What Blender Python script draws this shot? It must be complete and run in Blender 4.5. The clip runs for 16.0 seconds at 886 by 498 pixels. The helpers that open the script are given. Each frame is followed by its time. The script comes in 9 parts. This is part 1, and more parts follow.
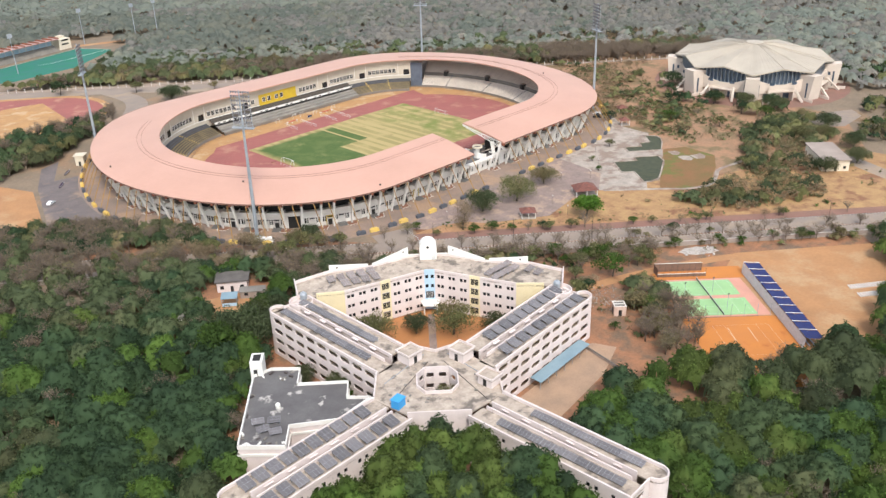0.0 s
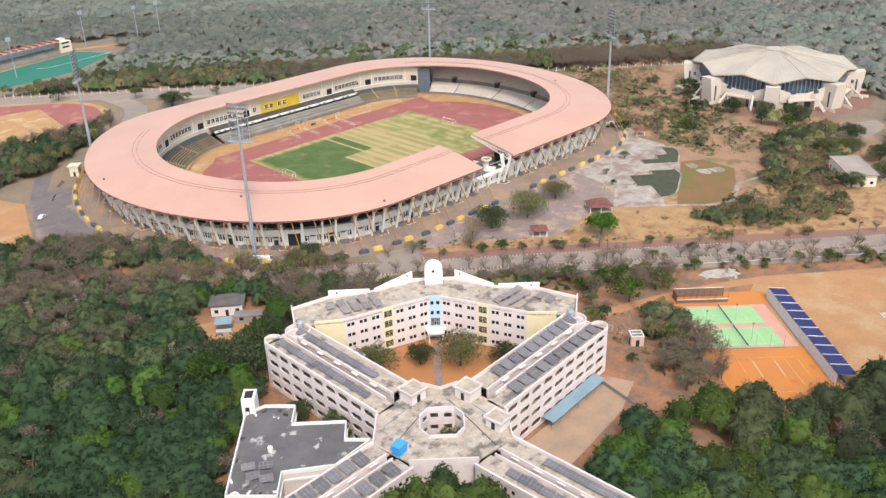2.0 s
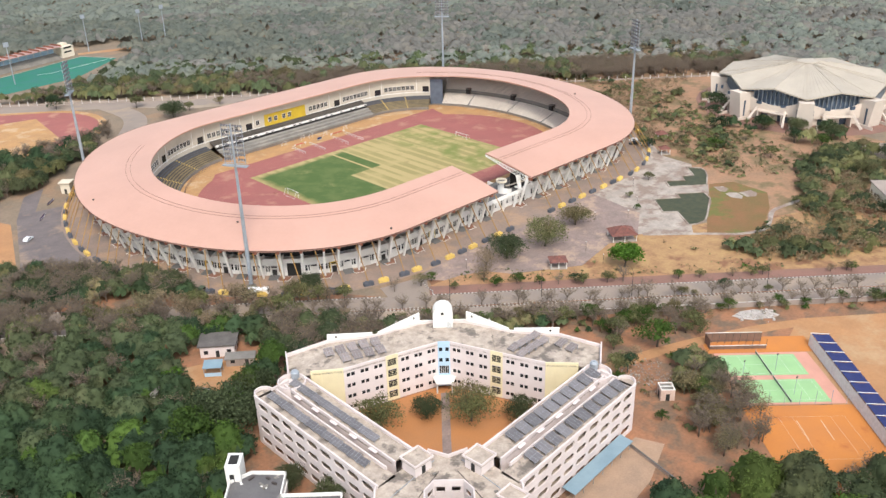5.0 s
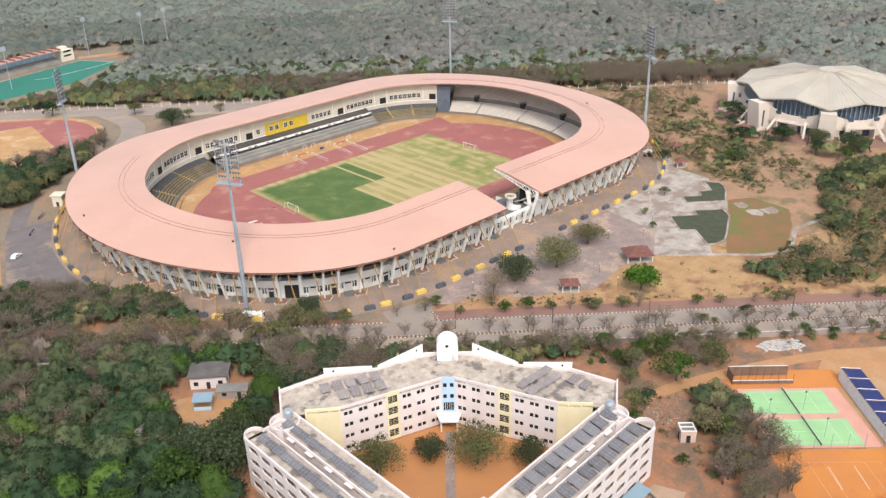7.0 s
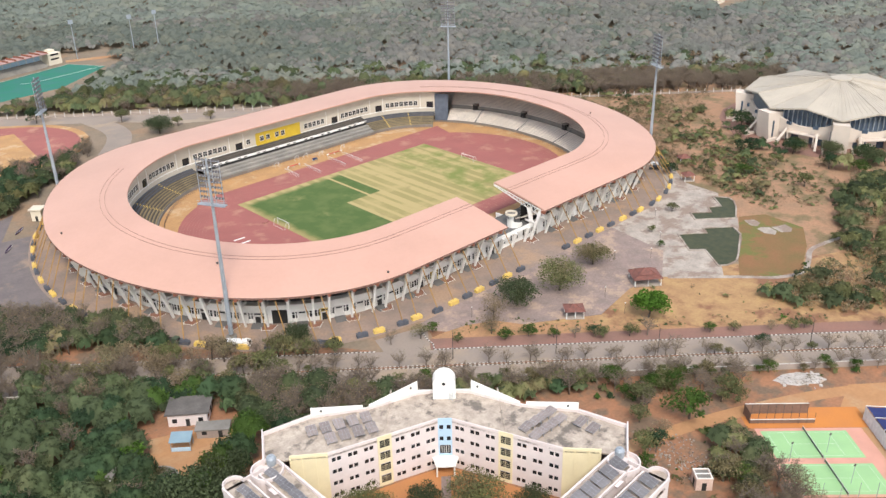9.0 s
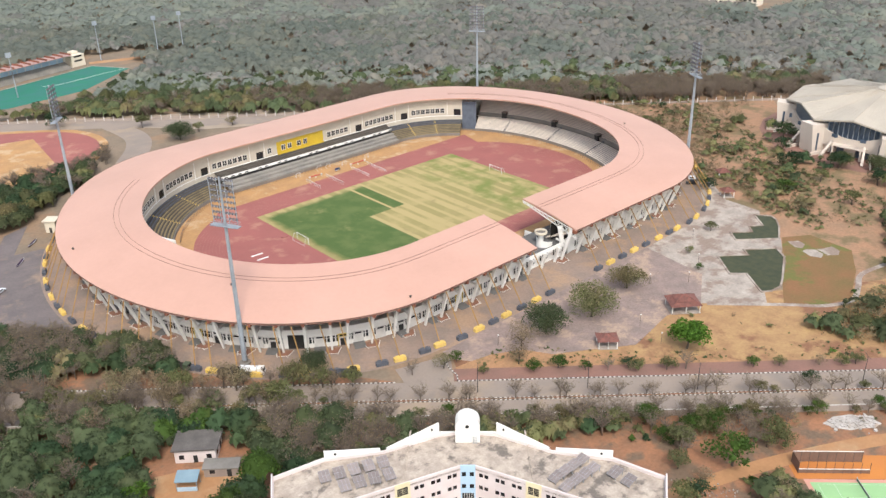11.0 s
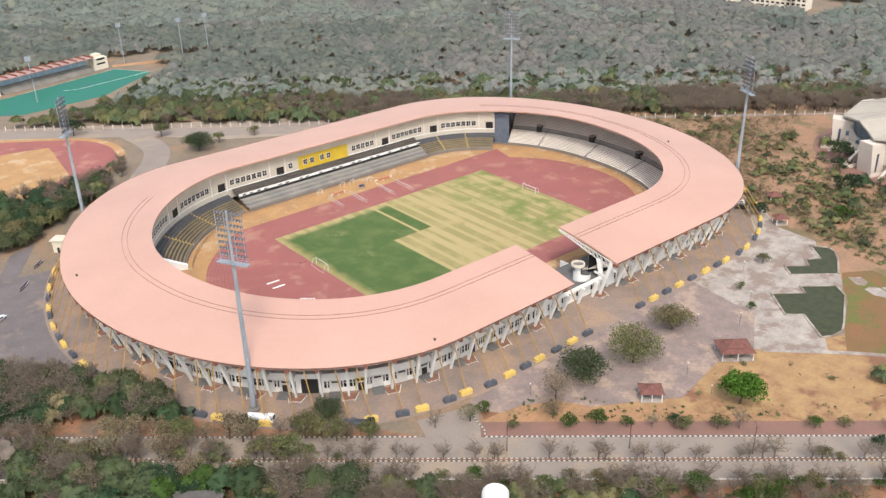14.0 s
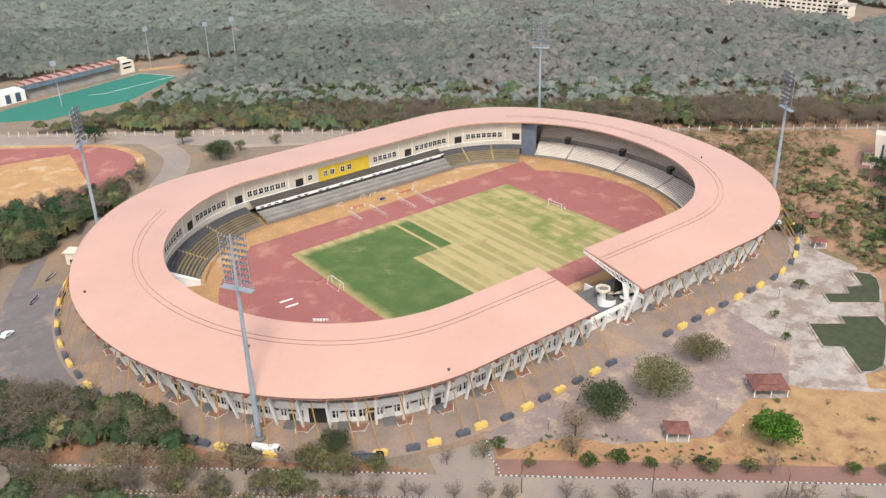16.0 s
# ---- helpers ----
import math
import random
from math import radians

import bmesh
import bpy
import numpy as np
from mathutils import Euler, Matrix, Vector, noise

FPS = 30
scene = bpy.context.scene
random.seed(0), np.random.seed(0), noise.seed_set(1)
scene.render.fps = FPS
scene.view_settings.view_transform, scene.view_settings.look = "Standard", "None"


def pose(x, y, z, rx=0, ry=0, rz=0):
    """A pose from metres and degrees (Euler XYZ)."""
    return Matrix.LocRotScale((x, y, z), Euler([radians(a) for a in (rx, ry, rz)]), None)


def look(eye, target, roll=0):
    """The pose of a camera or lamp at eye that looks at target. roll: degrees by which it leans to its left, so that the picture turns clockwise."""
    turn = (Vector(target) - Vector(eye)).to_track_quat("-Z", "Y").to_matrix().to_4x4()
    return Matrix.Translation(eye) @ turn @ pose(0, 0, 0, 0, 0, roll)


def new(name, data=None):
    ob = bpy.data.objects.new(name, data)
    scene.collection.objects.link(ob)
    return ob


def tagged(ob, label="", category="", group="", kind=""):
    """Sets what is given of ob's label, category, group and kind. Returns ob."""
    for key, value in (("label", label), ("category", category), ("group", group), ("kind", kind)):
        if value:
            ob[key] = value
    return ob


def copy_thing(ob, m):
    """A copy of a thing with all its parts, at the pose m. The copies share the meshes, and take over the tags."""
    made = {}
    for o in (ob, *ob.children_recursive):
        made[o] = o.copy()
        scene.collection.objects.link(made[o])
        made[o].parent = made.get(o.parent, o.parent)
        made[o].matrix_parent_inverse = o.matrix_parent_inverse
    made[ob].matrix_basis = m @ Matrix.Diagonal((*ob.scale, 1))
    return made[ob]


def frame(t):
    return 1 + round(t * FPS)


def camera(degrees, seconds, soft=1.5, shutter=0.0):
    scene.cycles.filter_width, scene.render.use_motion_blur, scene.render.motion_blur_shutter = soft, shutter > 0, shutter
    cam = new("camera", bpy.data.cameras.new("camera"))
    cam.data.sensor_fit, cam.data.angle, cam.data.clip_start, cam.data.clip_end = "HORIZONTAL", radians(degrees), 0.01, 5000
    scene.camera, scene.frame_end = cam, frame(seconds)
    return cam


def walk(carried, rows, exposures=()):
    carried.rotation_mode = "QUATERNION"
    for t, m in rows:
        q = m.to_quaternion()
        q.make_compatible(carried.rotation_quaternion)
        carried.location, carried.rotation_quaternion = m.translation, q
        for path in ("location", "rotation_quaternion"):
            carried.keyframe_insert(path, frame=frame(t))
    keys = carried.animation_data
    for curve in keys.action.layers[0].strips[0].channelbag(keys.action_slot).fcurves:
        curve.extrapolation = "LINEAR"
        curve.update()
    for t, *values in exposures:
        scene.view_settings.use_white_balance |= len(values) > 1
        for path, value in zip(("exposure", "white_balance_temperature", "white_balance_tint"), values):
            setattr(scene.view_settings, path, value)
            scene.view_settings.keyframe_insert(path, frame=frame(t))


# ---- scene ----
cam = camera(54.10, 16.0, soft=1.45)

# seconds, eye (m), heading, tilt below the horizon, lean (degrees)
PATH = [
    (0, (-270.57, -308.99, 133.90), 45.634, 25.455, -1.710),
    (0.5, (-267.39, -306.15, 133.90), 45.638, 25.464, -1.676),
    (1, (-264.10, -303.25, 134.02), 45.515, 25.501, -1.655),
    (1.5, (-260.86, -300.40, 134.06), 45.285, 25.520, -1.696),
    (2, (-257.66, -297.51, 134.10), 45.007, 25.536, -1.686),
    (2.5, (-254.45, -294.66, 134.18), 44.693, 25.564, -1.689),
    (3, (-251.24, -291.73, 134.24), 44.339, 25.571, -1.681),
    (3.5, (-248.11, -288.81, 134.17), 44.317, 25.559, -1.601),
    (4, (-245.01, -285.79, 133.99), 44.374, 25.538, -1.559),
    (6.5, (-229.75, -271.55, 134.14), 43.467, 25.596, -1.457),
    (7, (-226.68, -268.64, 134.16), 43.487, 25.602, -1.487),
    (7.5, (-223.64, -265.68, 134.08), 43.523, 25.605, -1.440),
    (8, (-220.52, -262.57, 133.95), 43.576, 25.613, -1.354),
    (8.5, (-217.44, -259.41, 133.91), 43.628, 25.642, -1.301),
    (9, (-214.42, -256.40, 133.92), 43.631, 25.659, -1.259),
    (11.5, (-200.12, -241.92, 134.83), 41.161, 25.865, -1.413),
    (12, (-197.23, -238.90, 135.04), 40.781, 25.928, -1.417),
    (12.5, (-194.37, -235.83, 135.23), 40.404, 25.992, -1.461),
    (13, (-191.70, -232.74, 135.34), 40.093, 26.013, -1.397),
    (13.5, (-189.07, -229.76, 135.36), 39.822, 26.042, -1.381),
    (14, (-186.40, -226.95, 135.33), 39.501, 26.034, -1.411),
    (14.5, (-183.65, -224.23, 135.38), 39.106, 26.060, -1.386),
    (15, (-180.94, -222.07, 135.51), 38.846, 26.086, -1.454),
    (15.5, (-178.16, -220.63, 135.75), 38.450, 26.007, -1.521),
    (16, (-175.28, -219.82, 136.08), 37.162, 25.942, -1.523),
]


def heading_pose(eye, heading, tilt, lean):
    h, d = radians(heading), radians(tilt)
    way = Vector((math.sin(h) * math.cos(d), math.cos(h) * math.cos(d), -math.sin(d)))
    return look(eye, Vector(eye) + way * 10, lean)


walk(cam, [(t, heading_pose(e, h, d, l)) for t, e, h, d, l in PATH])
# ---- end of path ----

# ---- light ----
SUN_ELEVATION, SUN_HEADING = 52.0, 214.0
world = bpy.data.worlds.new("sky")
scene.world = world
world.use_nodes = True
_n = world.node_tree.nodes
_sky = _n.new("ShaderNodeTexSky")
_sky.sky_type = "NISHITA"
_sky.sun_disc = False
_sky.sun_elevation = radians(SUN_ELEVATION)
_sky.sun_rotation = radians(SUN_HEADING)
_sky.air_density, _sky.dust_density, _sky.ozone_density = 1.3, 2.0, 2.0
_hs = _n.new("ShaderNodeHueSaturation")
_hs.inputs["Saturation"].default_value = 0.54
world.node_tree.links.new(_sky.outputs[0], _hs.inputs["Color"])
world.node_tree.links.new(_hs.outputs[0], _n["Background"].inputs[0])
_n["Background"].inputs[1].default_value = 0.14
_sun = bpy.data.lights.new("sun", "SUN")
_sun.energy, _sun.angle, _sun.color = 1.32, radians(12), (1.0, 0.955, 0.88)
_h, _e = radians(SUN_HEADING), radians(SUN_ELEVATION)
_to = Vector((math.sin(_h) * math.cos(_e), math.cos(_h) * math.cos(_e), math.sin(_e)))
new("sun", _sun).matrix_world = look(_to * 500, (0, 0, 0))
scene.view_settings.exposure = 1.09

# ---- materials ----


def lin(r, g, b):
    """Linear colour from 0-255 screen values."""
    return tuple(((c / 255 + 0.055) / 1.055) ** 2.4 if c > 10 else c / 255 / 12.92 for c in (r, g, b))


class Mat:
    """A node material: two colours mixed by noise at a large scale, a third by fine grain, with bump."""

    def __init__(self, name, a, b=None, size=4.0, grain=0.5, grain_size=0.4, rough=0.85, metal=0.0, bump=0.3, bump_size=0.3, contrast=0.25, spec=0.3, vary=0.0, island=0.0, c=None, c_size=18.0, c_low=0.5, c_high=0.62):
        m = bpy.data.materials.new(name)
        m.use_nodes = True
        self.m, self.t = m, m.node_tree
        p = self.t.nodes["Principled BSDF"]
        self.p = p
        b = b or tuple(x * 0.8 for x in a)
        co = self.node("ShaderNodeTexCoord").outputs["Object"]
        geo = self.node("ShaderNodeNewGeometry")
        pos = geo.outputs["Position"]
        self.pos, self.co, self.geo = pos, co, geo
        big = self.noise(pos, 1 / size, 5)
        r = self.ramp(big, 0.5 - contrast, 0.5 + contrast)
        col = self.mix(r, a, b)
        if c is not None:
            pat = self.noise(pos, 1 / c_size, 6, 0.62)
            col = self.mix(self.ramp(pat, c_low, c_high), col, c)
        fine = self.noise(pos, 1 / grain_size, 4)
        g = self.math("MULTIPLY_ADD", fine, grain, 1 - grain / 2)
        if vary:
            oi = self.node("ShaderNodeObjectInfo").outputs["Random"]
            g = self.math("MULTIPLY", g, self.math("MULTIPLY_ADD", oi, vary * 2, 1 - vary))
        if island:
            g = self.math("MULTIPLY", g, self.math("MULTIPLY_ADD", geo.outputs["Random Per Island"], island * 2, 1 - island))
        self.col = self.scale(col, g)
        self.link(self.col, p.inputs["Base Color"])
        p.inputs["Roughness"].default_value = rough
        p.inputs["Metallic"].default_value = metal
        p.inputs["Specular IOR Level"].default_value = spec
        if bump:
            n = self.node("ShaderNodeBump")
            n.inputs["Strength"].default_value = bump
            n.inputs["Distance"].default_value = 0.1
            self.link(self.noise(pos, 1 / bump_size, 4), n.inputs["Height"])
            self.link(n.outputs[0], p.inputs["Normal"])

    def node(self, kind):
        return self.t.nodes.new(kind)

    def link(self, a, b):
        self.t.links.new(a, b)

    def noise(self, vec, scale, detail=4, rough=0.55):
        n = self.node("ShaderNodeTexNoise")
        n.inputs["Scale"].default_value = scale
        n.inputs["Detail"].default_value = detail
        n.inputs["Roughness"].default_value = rough
        self.link(vec, n.inputs["Vector"])
        return n.outputs[0]

    def ramp(self, v, lo, hi):
        n = self.node("ShaderNodeMapRange")
        n.inputs[1].default_value, n.inputs[2].default_value = lo, hi
        n.interpolation_type = "SMOOTHSTEP"
        self.link(v, n.inputs[0])
        return n.outputs[0]

    def math(self, op, a, b=0.0, c=0.0):
        n = self.node("ShaderNodeMath")
        n.operation = op
        for k, v in enumerate((a, b, c)):
            if isinstance(v, (int, float)):
                n.inputs[k].default_value = v
            else:
                self.link(v, n.inputs[k])
        return n.outputs[0]

    def mix(self, f, a, b):
        n = self.node("ShaderNodeMix")
        n.data_type = "RGBA"
        if isinstance(f, (int, float)):
            n.inputs[0].default_value = f
        else:
            self.link(f, n.inputs[0])
        for k, v in ((6, a), (7, b)):
            if isinstance(v, tuple):
                n.inputs[k].default_value = (*v[:3], 1)
            else:
                self.link(v, n.inputs[k])
        return n.outputs[2]

    def scale(self, col, f):
        n = self.node("ShaderNodeVectorMath")
        n.operation = "SCALE"
        self.link(col, n.inputs[0])
        self.link(f, n.inputs[3])
        return n.outputs[0]

    def xyz(self, vec=None):
        n = self.node("ShaderNodeSeparateXYZ")
        self.link(vec or self.pos, n.inputs[0])
        return n.outputs

    def recolour(self, col):
        self.link(col, self.p.inputs["Base Color"])
        self.col = col


def mat(name, a, b=None, **k):
    return Mat(name, a, b, **k).m


M_ROOF = mat("salmon_roof_sheet", (0.50, 0.290, 0.222), (0.455, 0.264, 0.200), size=22, grain=0.10, grain_size=1.2, rough=0.5, bump=0.05, spec=0.3)
M_ROOF_EDGE = mat("roof_edge_steel", (0.16, 0.085, 0.065), (0.12, 0.065, 0.05), rough=0.6)
M_SEAM = mat("roof_seam", (0.16, 0.09, 0.07), rough=0.8)
M_WHITE = mat("white_paint", (0.76, 0.735, 0.69), (0.64, 0.615, 0.565), size=6, grain=0.12, grain_size=0.8, rough=0.7, bump=0.1)
M_CREAM = mat("cream_plaster", (0.66, 0.58, 0.46), (0.56, 0.49, 0.38), size=7, grain=0.12, rough=0.8, bump=0.1)
M_PINKW = mat("pinkish_plaster", (0.66, 0.575, 0.545), (0.585, 0.505, 0.475), size=6, grain=0.12, grain_size=0.7, rough=0.8, bump=0.12, c=(0.50, 0.44, 0.41), c_size=5, c_low=0.62, c_high=0.8)
M_YELLOWP = mat("pale_yellow_plaster", (0.72, 0.625, 0.40), (0.64, 0.55, 0.35), size=5, rough=0.8, grain=0.12, bump=0.1)
M_BLUEP = mat("pale_blue_plaster", (0.42, 0.56, 0.68), (0.36, 0.50, 0.62), size=5, rough=0.8, grain=0.12, bump=0.1)
M_CONC = mat("terrace_concrete", (0.22, 0.20, 0.175), (0.15, 0.137, 0.12), size=7, grain=0.3, grain_size=0.7, rough=0.95)
M_SEATW = mat("pale_terrace", (0.74, 0.655, 0.545), (0.60, 0.53, 0.44), size=5, grain=0.25, rough=0.95)
M_ROOFDECK = mat("weathered_roof_deck", (0.48, 0.40, 0.325), (0.30, 0.245, 0.20), size=2.6, grain=0.6, grain_size=0.5, rough=0.95, c=(0.155, 0.13, 0.11), c_size=4.2, c_low=0.50, c_high=0.64)
M_ASBESTOS = mat("grey_asbestos_sheet", (0.125, 0.11, 0.098), (0.085, 0.075, 0.068), size=2.5, grain=0.4, grain_size=0.5, rough=0.95)
M_BITUMEN = mat("grey_bitumen_roof", (0.092, 0.085, 0.085), (0.13, 0.122, 0.12), size=5, grain=0.3, rough=0.85, c=(0.40, 0.37, 0.34), c_size=4.0, c_low=0.585, c_high=0.66)
M_PANEL = mat("off_white_shutter", (0.60, 0.57, 0.53), (0.50, 0.475, 0.44), size=3, grain=0.15, rough=0.6, vary=0.12)
M_CONCDARK = mat("dark_grey_concrete", (0.13, 0.125, 0.12), (0.10, 0.095, 0.09), size=3, grain=0.3, rough=0.95)
M_GLASS = mat("dark_window_glass", (0.012, 0.014, 0.017), (0.02, 0.022, 0.024), rough=0.15, spec=0.5, bump=0.0, grain=0.1)
# For openings and doors, and for sheets that stand for shade in the stadium.
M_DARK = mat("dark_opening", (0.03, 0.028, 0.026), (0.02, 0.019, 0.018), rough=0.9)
M_PV = mat("dusty_solar_cell", (0.125, 0.115, 0.118), (0.155, 0.142, 0.14), size=2, rough=0.35, spec=0.5, bump=0.0, grain=0.25, vary=0.25)
M_OLDPV = mat("old_collector", (0.265, 0.218, 0.20), (0.20, 0.168, 0.156), size=1.2, rough=0.55, spec=0.3, bump=0.0, grain=0.3, vary=0.2)
M_PVFRAME = mat("solar_frame", (0.38, 0.38, 0.40), rough=0.4, metal=0.6)
M_STEEL = mat("galvanised_steel", (0.36, 0.39, 0.42), (0.29, 0.32, 0.35), rough=0.5, metal=0.35, bump=0.05)
M_DSTEEL = mat("dark_steel", (0.09, 0.07, 0.065), (0.06, 0.05, 0.045), rough=0.6, metal=0.3)
M_RUST = mat("red_oxide_steel", (0.24, 0.085, 0.05), (0.15, 0.06, 0.04), rough=0.8)
M_YCABLE = mat("yellow_tie", (0.34, 0.19, 0.055), (0.26, 0.145, 0.05), rough=0.6)
M_YBLOCK = mat("yellow_block_paint", (0.66, 0.46, 0.11), (0.55, 0.38, 0.13), size=1.5, rough=0.8, grain=0.3, grain_size=0.4)
M_GBLOCK = mat("grey_block_paint", (0.065, 0.07, 0.085), (0.10, 0.105, 0.12), size=1.5, rough=0.85, grain=0.3)
M_VIP = mat("bright_yellow_paint", (0.52, 0.36, 0.03), (0.44, 0.30, 0.03), rough=0.7, grain=0.15)
M_LAMPGLASS = mat("floodlight_lens", (0.13, 0.12, 0.13), (0.07, 0.06, 0.065), size=0.7, rough=0.45, spec=0.3)
M_BARK = mat("bark", (0.11, 0.085, 0.065), (0.07, 0.055, 0.042), size=0.6, rough=0.95)
M_TILE = mat("terracotta_tile", (0.21, 0.085, 0.065), (0.13, 0.06, 0.05), size=1.0, rough=0.85, grain=0.4, grain_size=0.25)
M_BLUESHEET = mat("blue_sheet", (0.21, 0.29, 0.33), (0.17, 0.245, 0.285), rough=0.5, grain=0.15)
M_NAVY = mat("navy_shade_cloth", (0.022, 0.03, 0.115), (0.016, 0.022, 0.09), size=2, rough=0.7, grain=0.2)
M_NET = mat("white_net", (0.60, 0.58, 0.57), (0.50, 0.48, 0.47), size=1, rough=0.9, grain=0.3)
M_TANK = mat("cyan_tank", (0.05, 0.30, 0.62), (0.045, 0.27, 0.56), rough=0.5, grain=0.1)
M_RAIL = mat("brown_rail", (0.20, 0.13, 0.10), rough=0.7)

# ground surfaces
M_SCRUBSOIL = mat("scrubland_soil", (0.335, 0.185, 0.108), (0.25, 0.155, 0.095), size=8, grain=0.7, grain_size=1.0, rough=1.0, bump=0.8, bump_size=0.8, c=(0.165, 0.122, 0.064), c_size=12, c_low=0.47, c_high=0.62)
M_SOIL = mat("forest_soil", (0.225, 0.165, 0.115), (0.165, 0.130, 0.093), size=12, grain=0.6, grain_size=1.2, rough=1.0, bump=0.6, bump_size=0.8, c=(0.245, 0.16, 0.10), c_size=28, c_low=0.5, c_high=0.62)
M_REDSOIL = mat("red_soil", (0.32, 0.148, 0.078), (0.215, 0.115, 0.068), size=6, grain=0.6, grain_size=0.8, rough=1.0, bump=0.8, bump_size=0.7, c=(0.155, 0.105, 0.07), c_size=7, c_low=0.46, c_high=0.62)
M_SAND = mat("tan_dirt", (0.395, 0.205, 0.094), (0.325, 0.172, 0.084), size=9, grain=0.35, grain_size=1.0, rough=1.0, bump=0.4, c=(0.40, 0.255, 0.14), c_size=20, c_low=0.48, c_high=0.66)
M_DRYGRASS = mat("dry_grass", (0.38, 0.24, 0.11), (0.27, 0.15, 0.078), size=5, grain=0.45, grain_size=0.9, rough=1.0, bump=0.6, c=(0.21, 0.105, 0.06), c_size=14, c_low=0.52, c_high=0.62)
M_LAWN = mat("patchy_lawn", (0.215, 0.105, 0.05), (0.15, 0.105, 0.042), size=11, grain=0.35, grain_size=0.8, rough=1.0, bump=0.5, c=(0.125, 0.122, 0.036), c_size=15, c_low=0.5, c_high=0.62)
M_RING = mat("ring_road_paving", (0.28, 0.20, 0.155), (0.20, 0.155, 0.13), size=9, grain=0.45, grain_size=0.8, rough=0.95, c=(0.315, 0.21, 0.14), c_size=14, c_low=0.48, c_high=0.64)
M_PAVER = mat("mauve_pavers", (0.265, 0.195, 0.168), (0.195, 0.148, 0.13), size=5, grain=0.7, grain_size=0.7, rough=0.95, c=(0.34, 0.245, 0.185), c_size=11, c_low=0.50, c_high=0.62)
M_STONE = mat("pale_stone_paving", (0.40, 0.34, 0.285), (0.27, 0.23, 0.195), size=5, grain=0.6, grain_size=0.8, rough=0.95, c=(0.235, 0.175, 0.14), c_size=8, c_low=0.46, c_high=0.60)
M_LOT = mat("parking_asphalt", (0.165, 0.136, 0.13), (0.125, 0.106, 0.103), size=7, grain=0.4, grain_size=0.8, rough=0.95, c=(0.27, 0.195, 0.145), c_size=12, c_low=0.5, c_high=0.7)
M_ROAD = mat("dusty_road_concrete", (0.27, 0.215, 0.175), (0.225, 0.185, 0.155), size=12, grain=0.2, grain_size=0.8, rough=0.95, c=(0.31, 0.235, 0.17), c_size=16, c_low=0.5, c_high=0.68)
M_WALK = mat("red_paver_walk", (0.24, 0.125, 0.095), (0.19, 0.11, 0.085), size=8, grain=0.3, grain_size=0.6, rough=0.95)
M_ROADSOIL = mat("orange_roadside_soil", (0.37, 0.20, 0.10), (0.30, 0.17, 0.09), size=4, grain=0.6, grain_size=0.7, rough=1.0, bump=0.6, c=(0.25, 0.155, 0.075), c_size=6, c_low=0.5, c_high=0.62)
M_KERBW = mat("white_kerb", (0.54, 0.50, 0.45), rough=0.8)
M_KERBK = mat("dark_kerb", (0.11, 0.09, 0.08), rough=0.8)
M_WALL = mat("compound_wall", (0.33, 0.27, 0.23), (0.26, 0.21, 0.18), size=8, grain=0.25, rough=0.95)
M_ORANGE = mat("ochre_dirt", (0.42, 0.235, 0.10), (0.33, 0.19, 0.09), size=7, grain=0.45, grain_size=0.9, rough=1.0, c=(0.45, 0.31, 0.18), c_size=11, c_low=0.52, c_high=0.66)
M_RED = mat("red_running_track", (0.30, 0.105, 0.09), (0.255, 0.092, 0.08), size=16, grain=0.12, grain_size=0.8, rough=0.95, c=(0.37, 0.185, 0.135), c_size=13, c_low=0.52, c_high=0.70, bump=0.1)
M_COURTG = mat("green_court", (0.28, 0.46, 0.215), (0.25, 0.41, 0.20), size=5, rough=0.85, grain=0.1)
M_COURTP = mat("pink_court_margin", (0.55, 0.28, 0.21), (0.48, 0.245, 0.185), size=5, rough=0.85, grain=0.12)
M_CLAY = mat("orange_clay", (0.49, 0.185, 0.045), (0.43, 0.165, 0.05), size=8, rough=0.95, grain=0.15, c=(0.36, 0.115, 0.035), c_size=10, c_low=0.58, c_high=0.72)
M_FAINT = mat("faded_court_line", (0.56, 0.40, 0.26), (0.50, 0.36, 0.22), size=1.5, rough=0.9)
M_COURTLINE = mat("thin_court_line", (0.52, 0.60, 0.46), (0.44, 0.54, 0.40), size=1.5, rough=0.9)
M_LINE = mat("line_paint", (0.72, 0.70, 0.66), rough=0.8)
M_HKROOF = mat("dull_pink_roof", (0.40, 0.255, 0.225), (0.33, 0.21, 0.185), size=4, rough=0.8, grain=0.2)
M_HOCKEY = mat("teal_turf", (0.02, 0.155, 0.095), (0.035, 0.14, 0.115), size=10, rough=0.9, grain=0.1)
M_WATER = mat("pond_water", (0.034, 0.040, 0.020), (0.062, 0.062, 0.028), size=2.5, rough=0.45, spec=0.12, bump=0.02, grain=0.2)


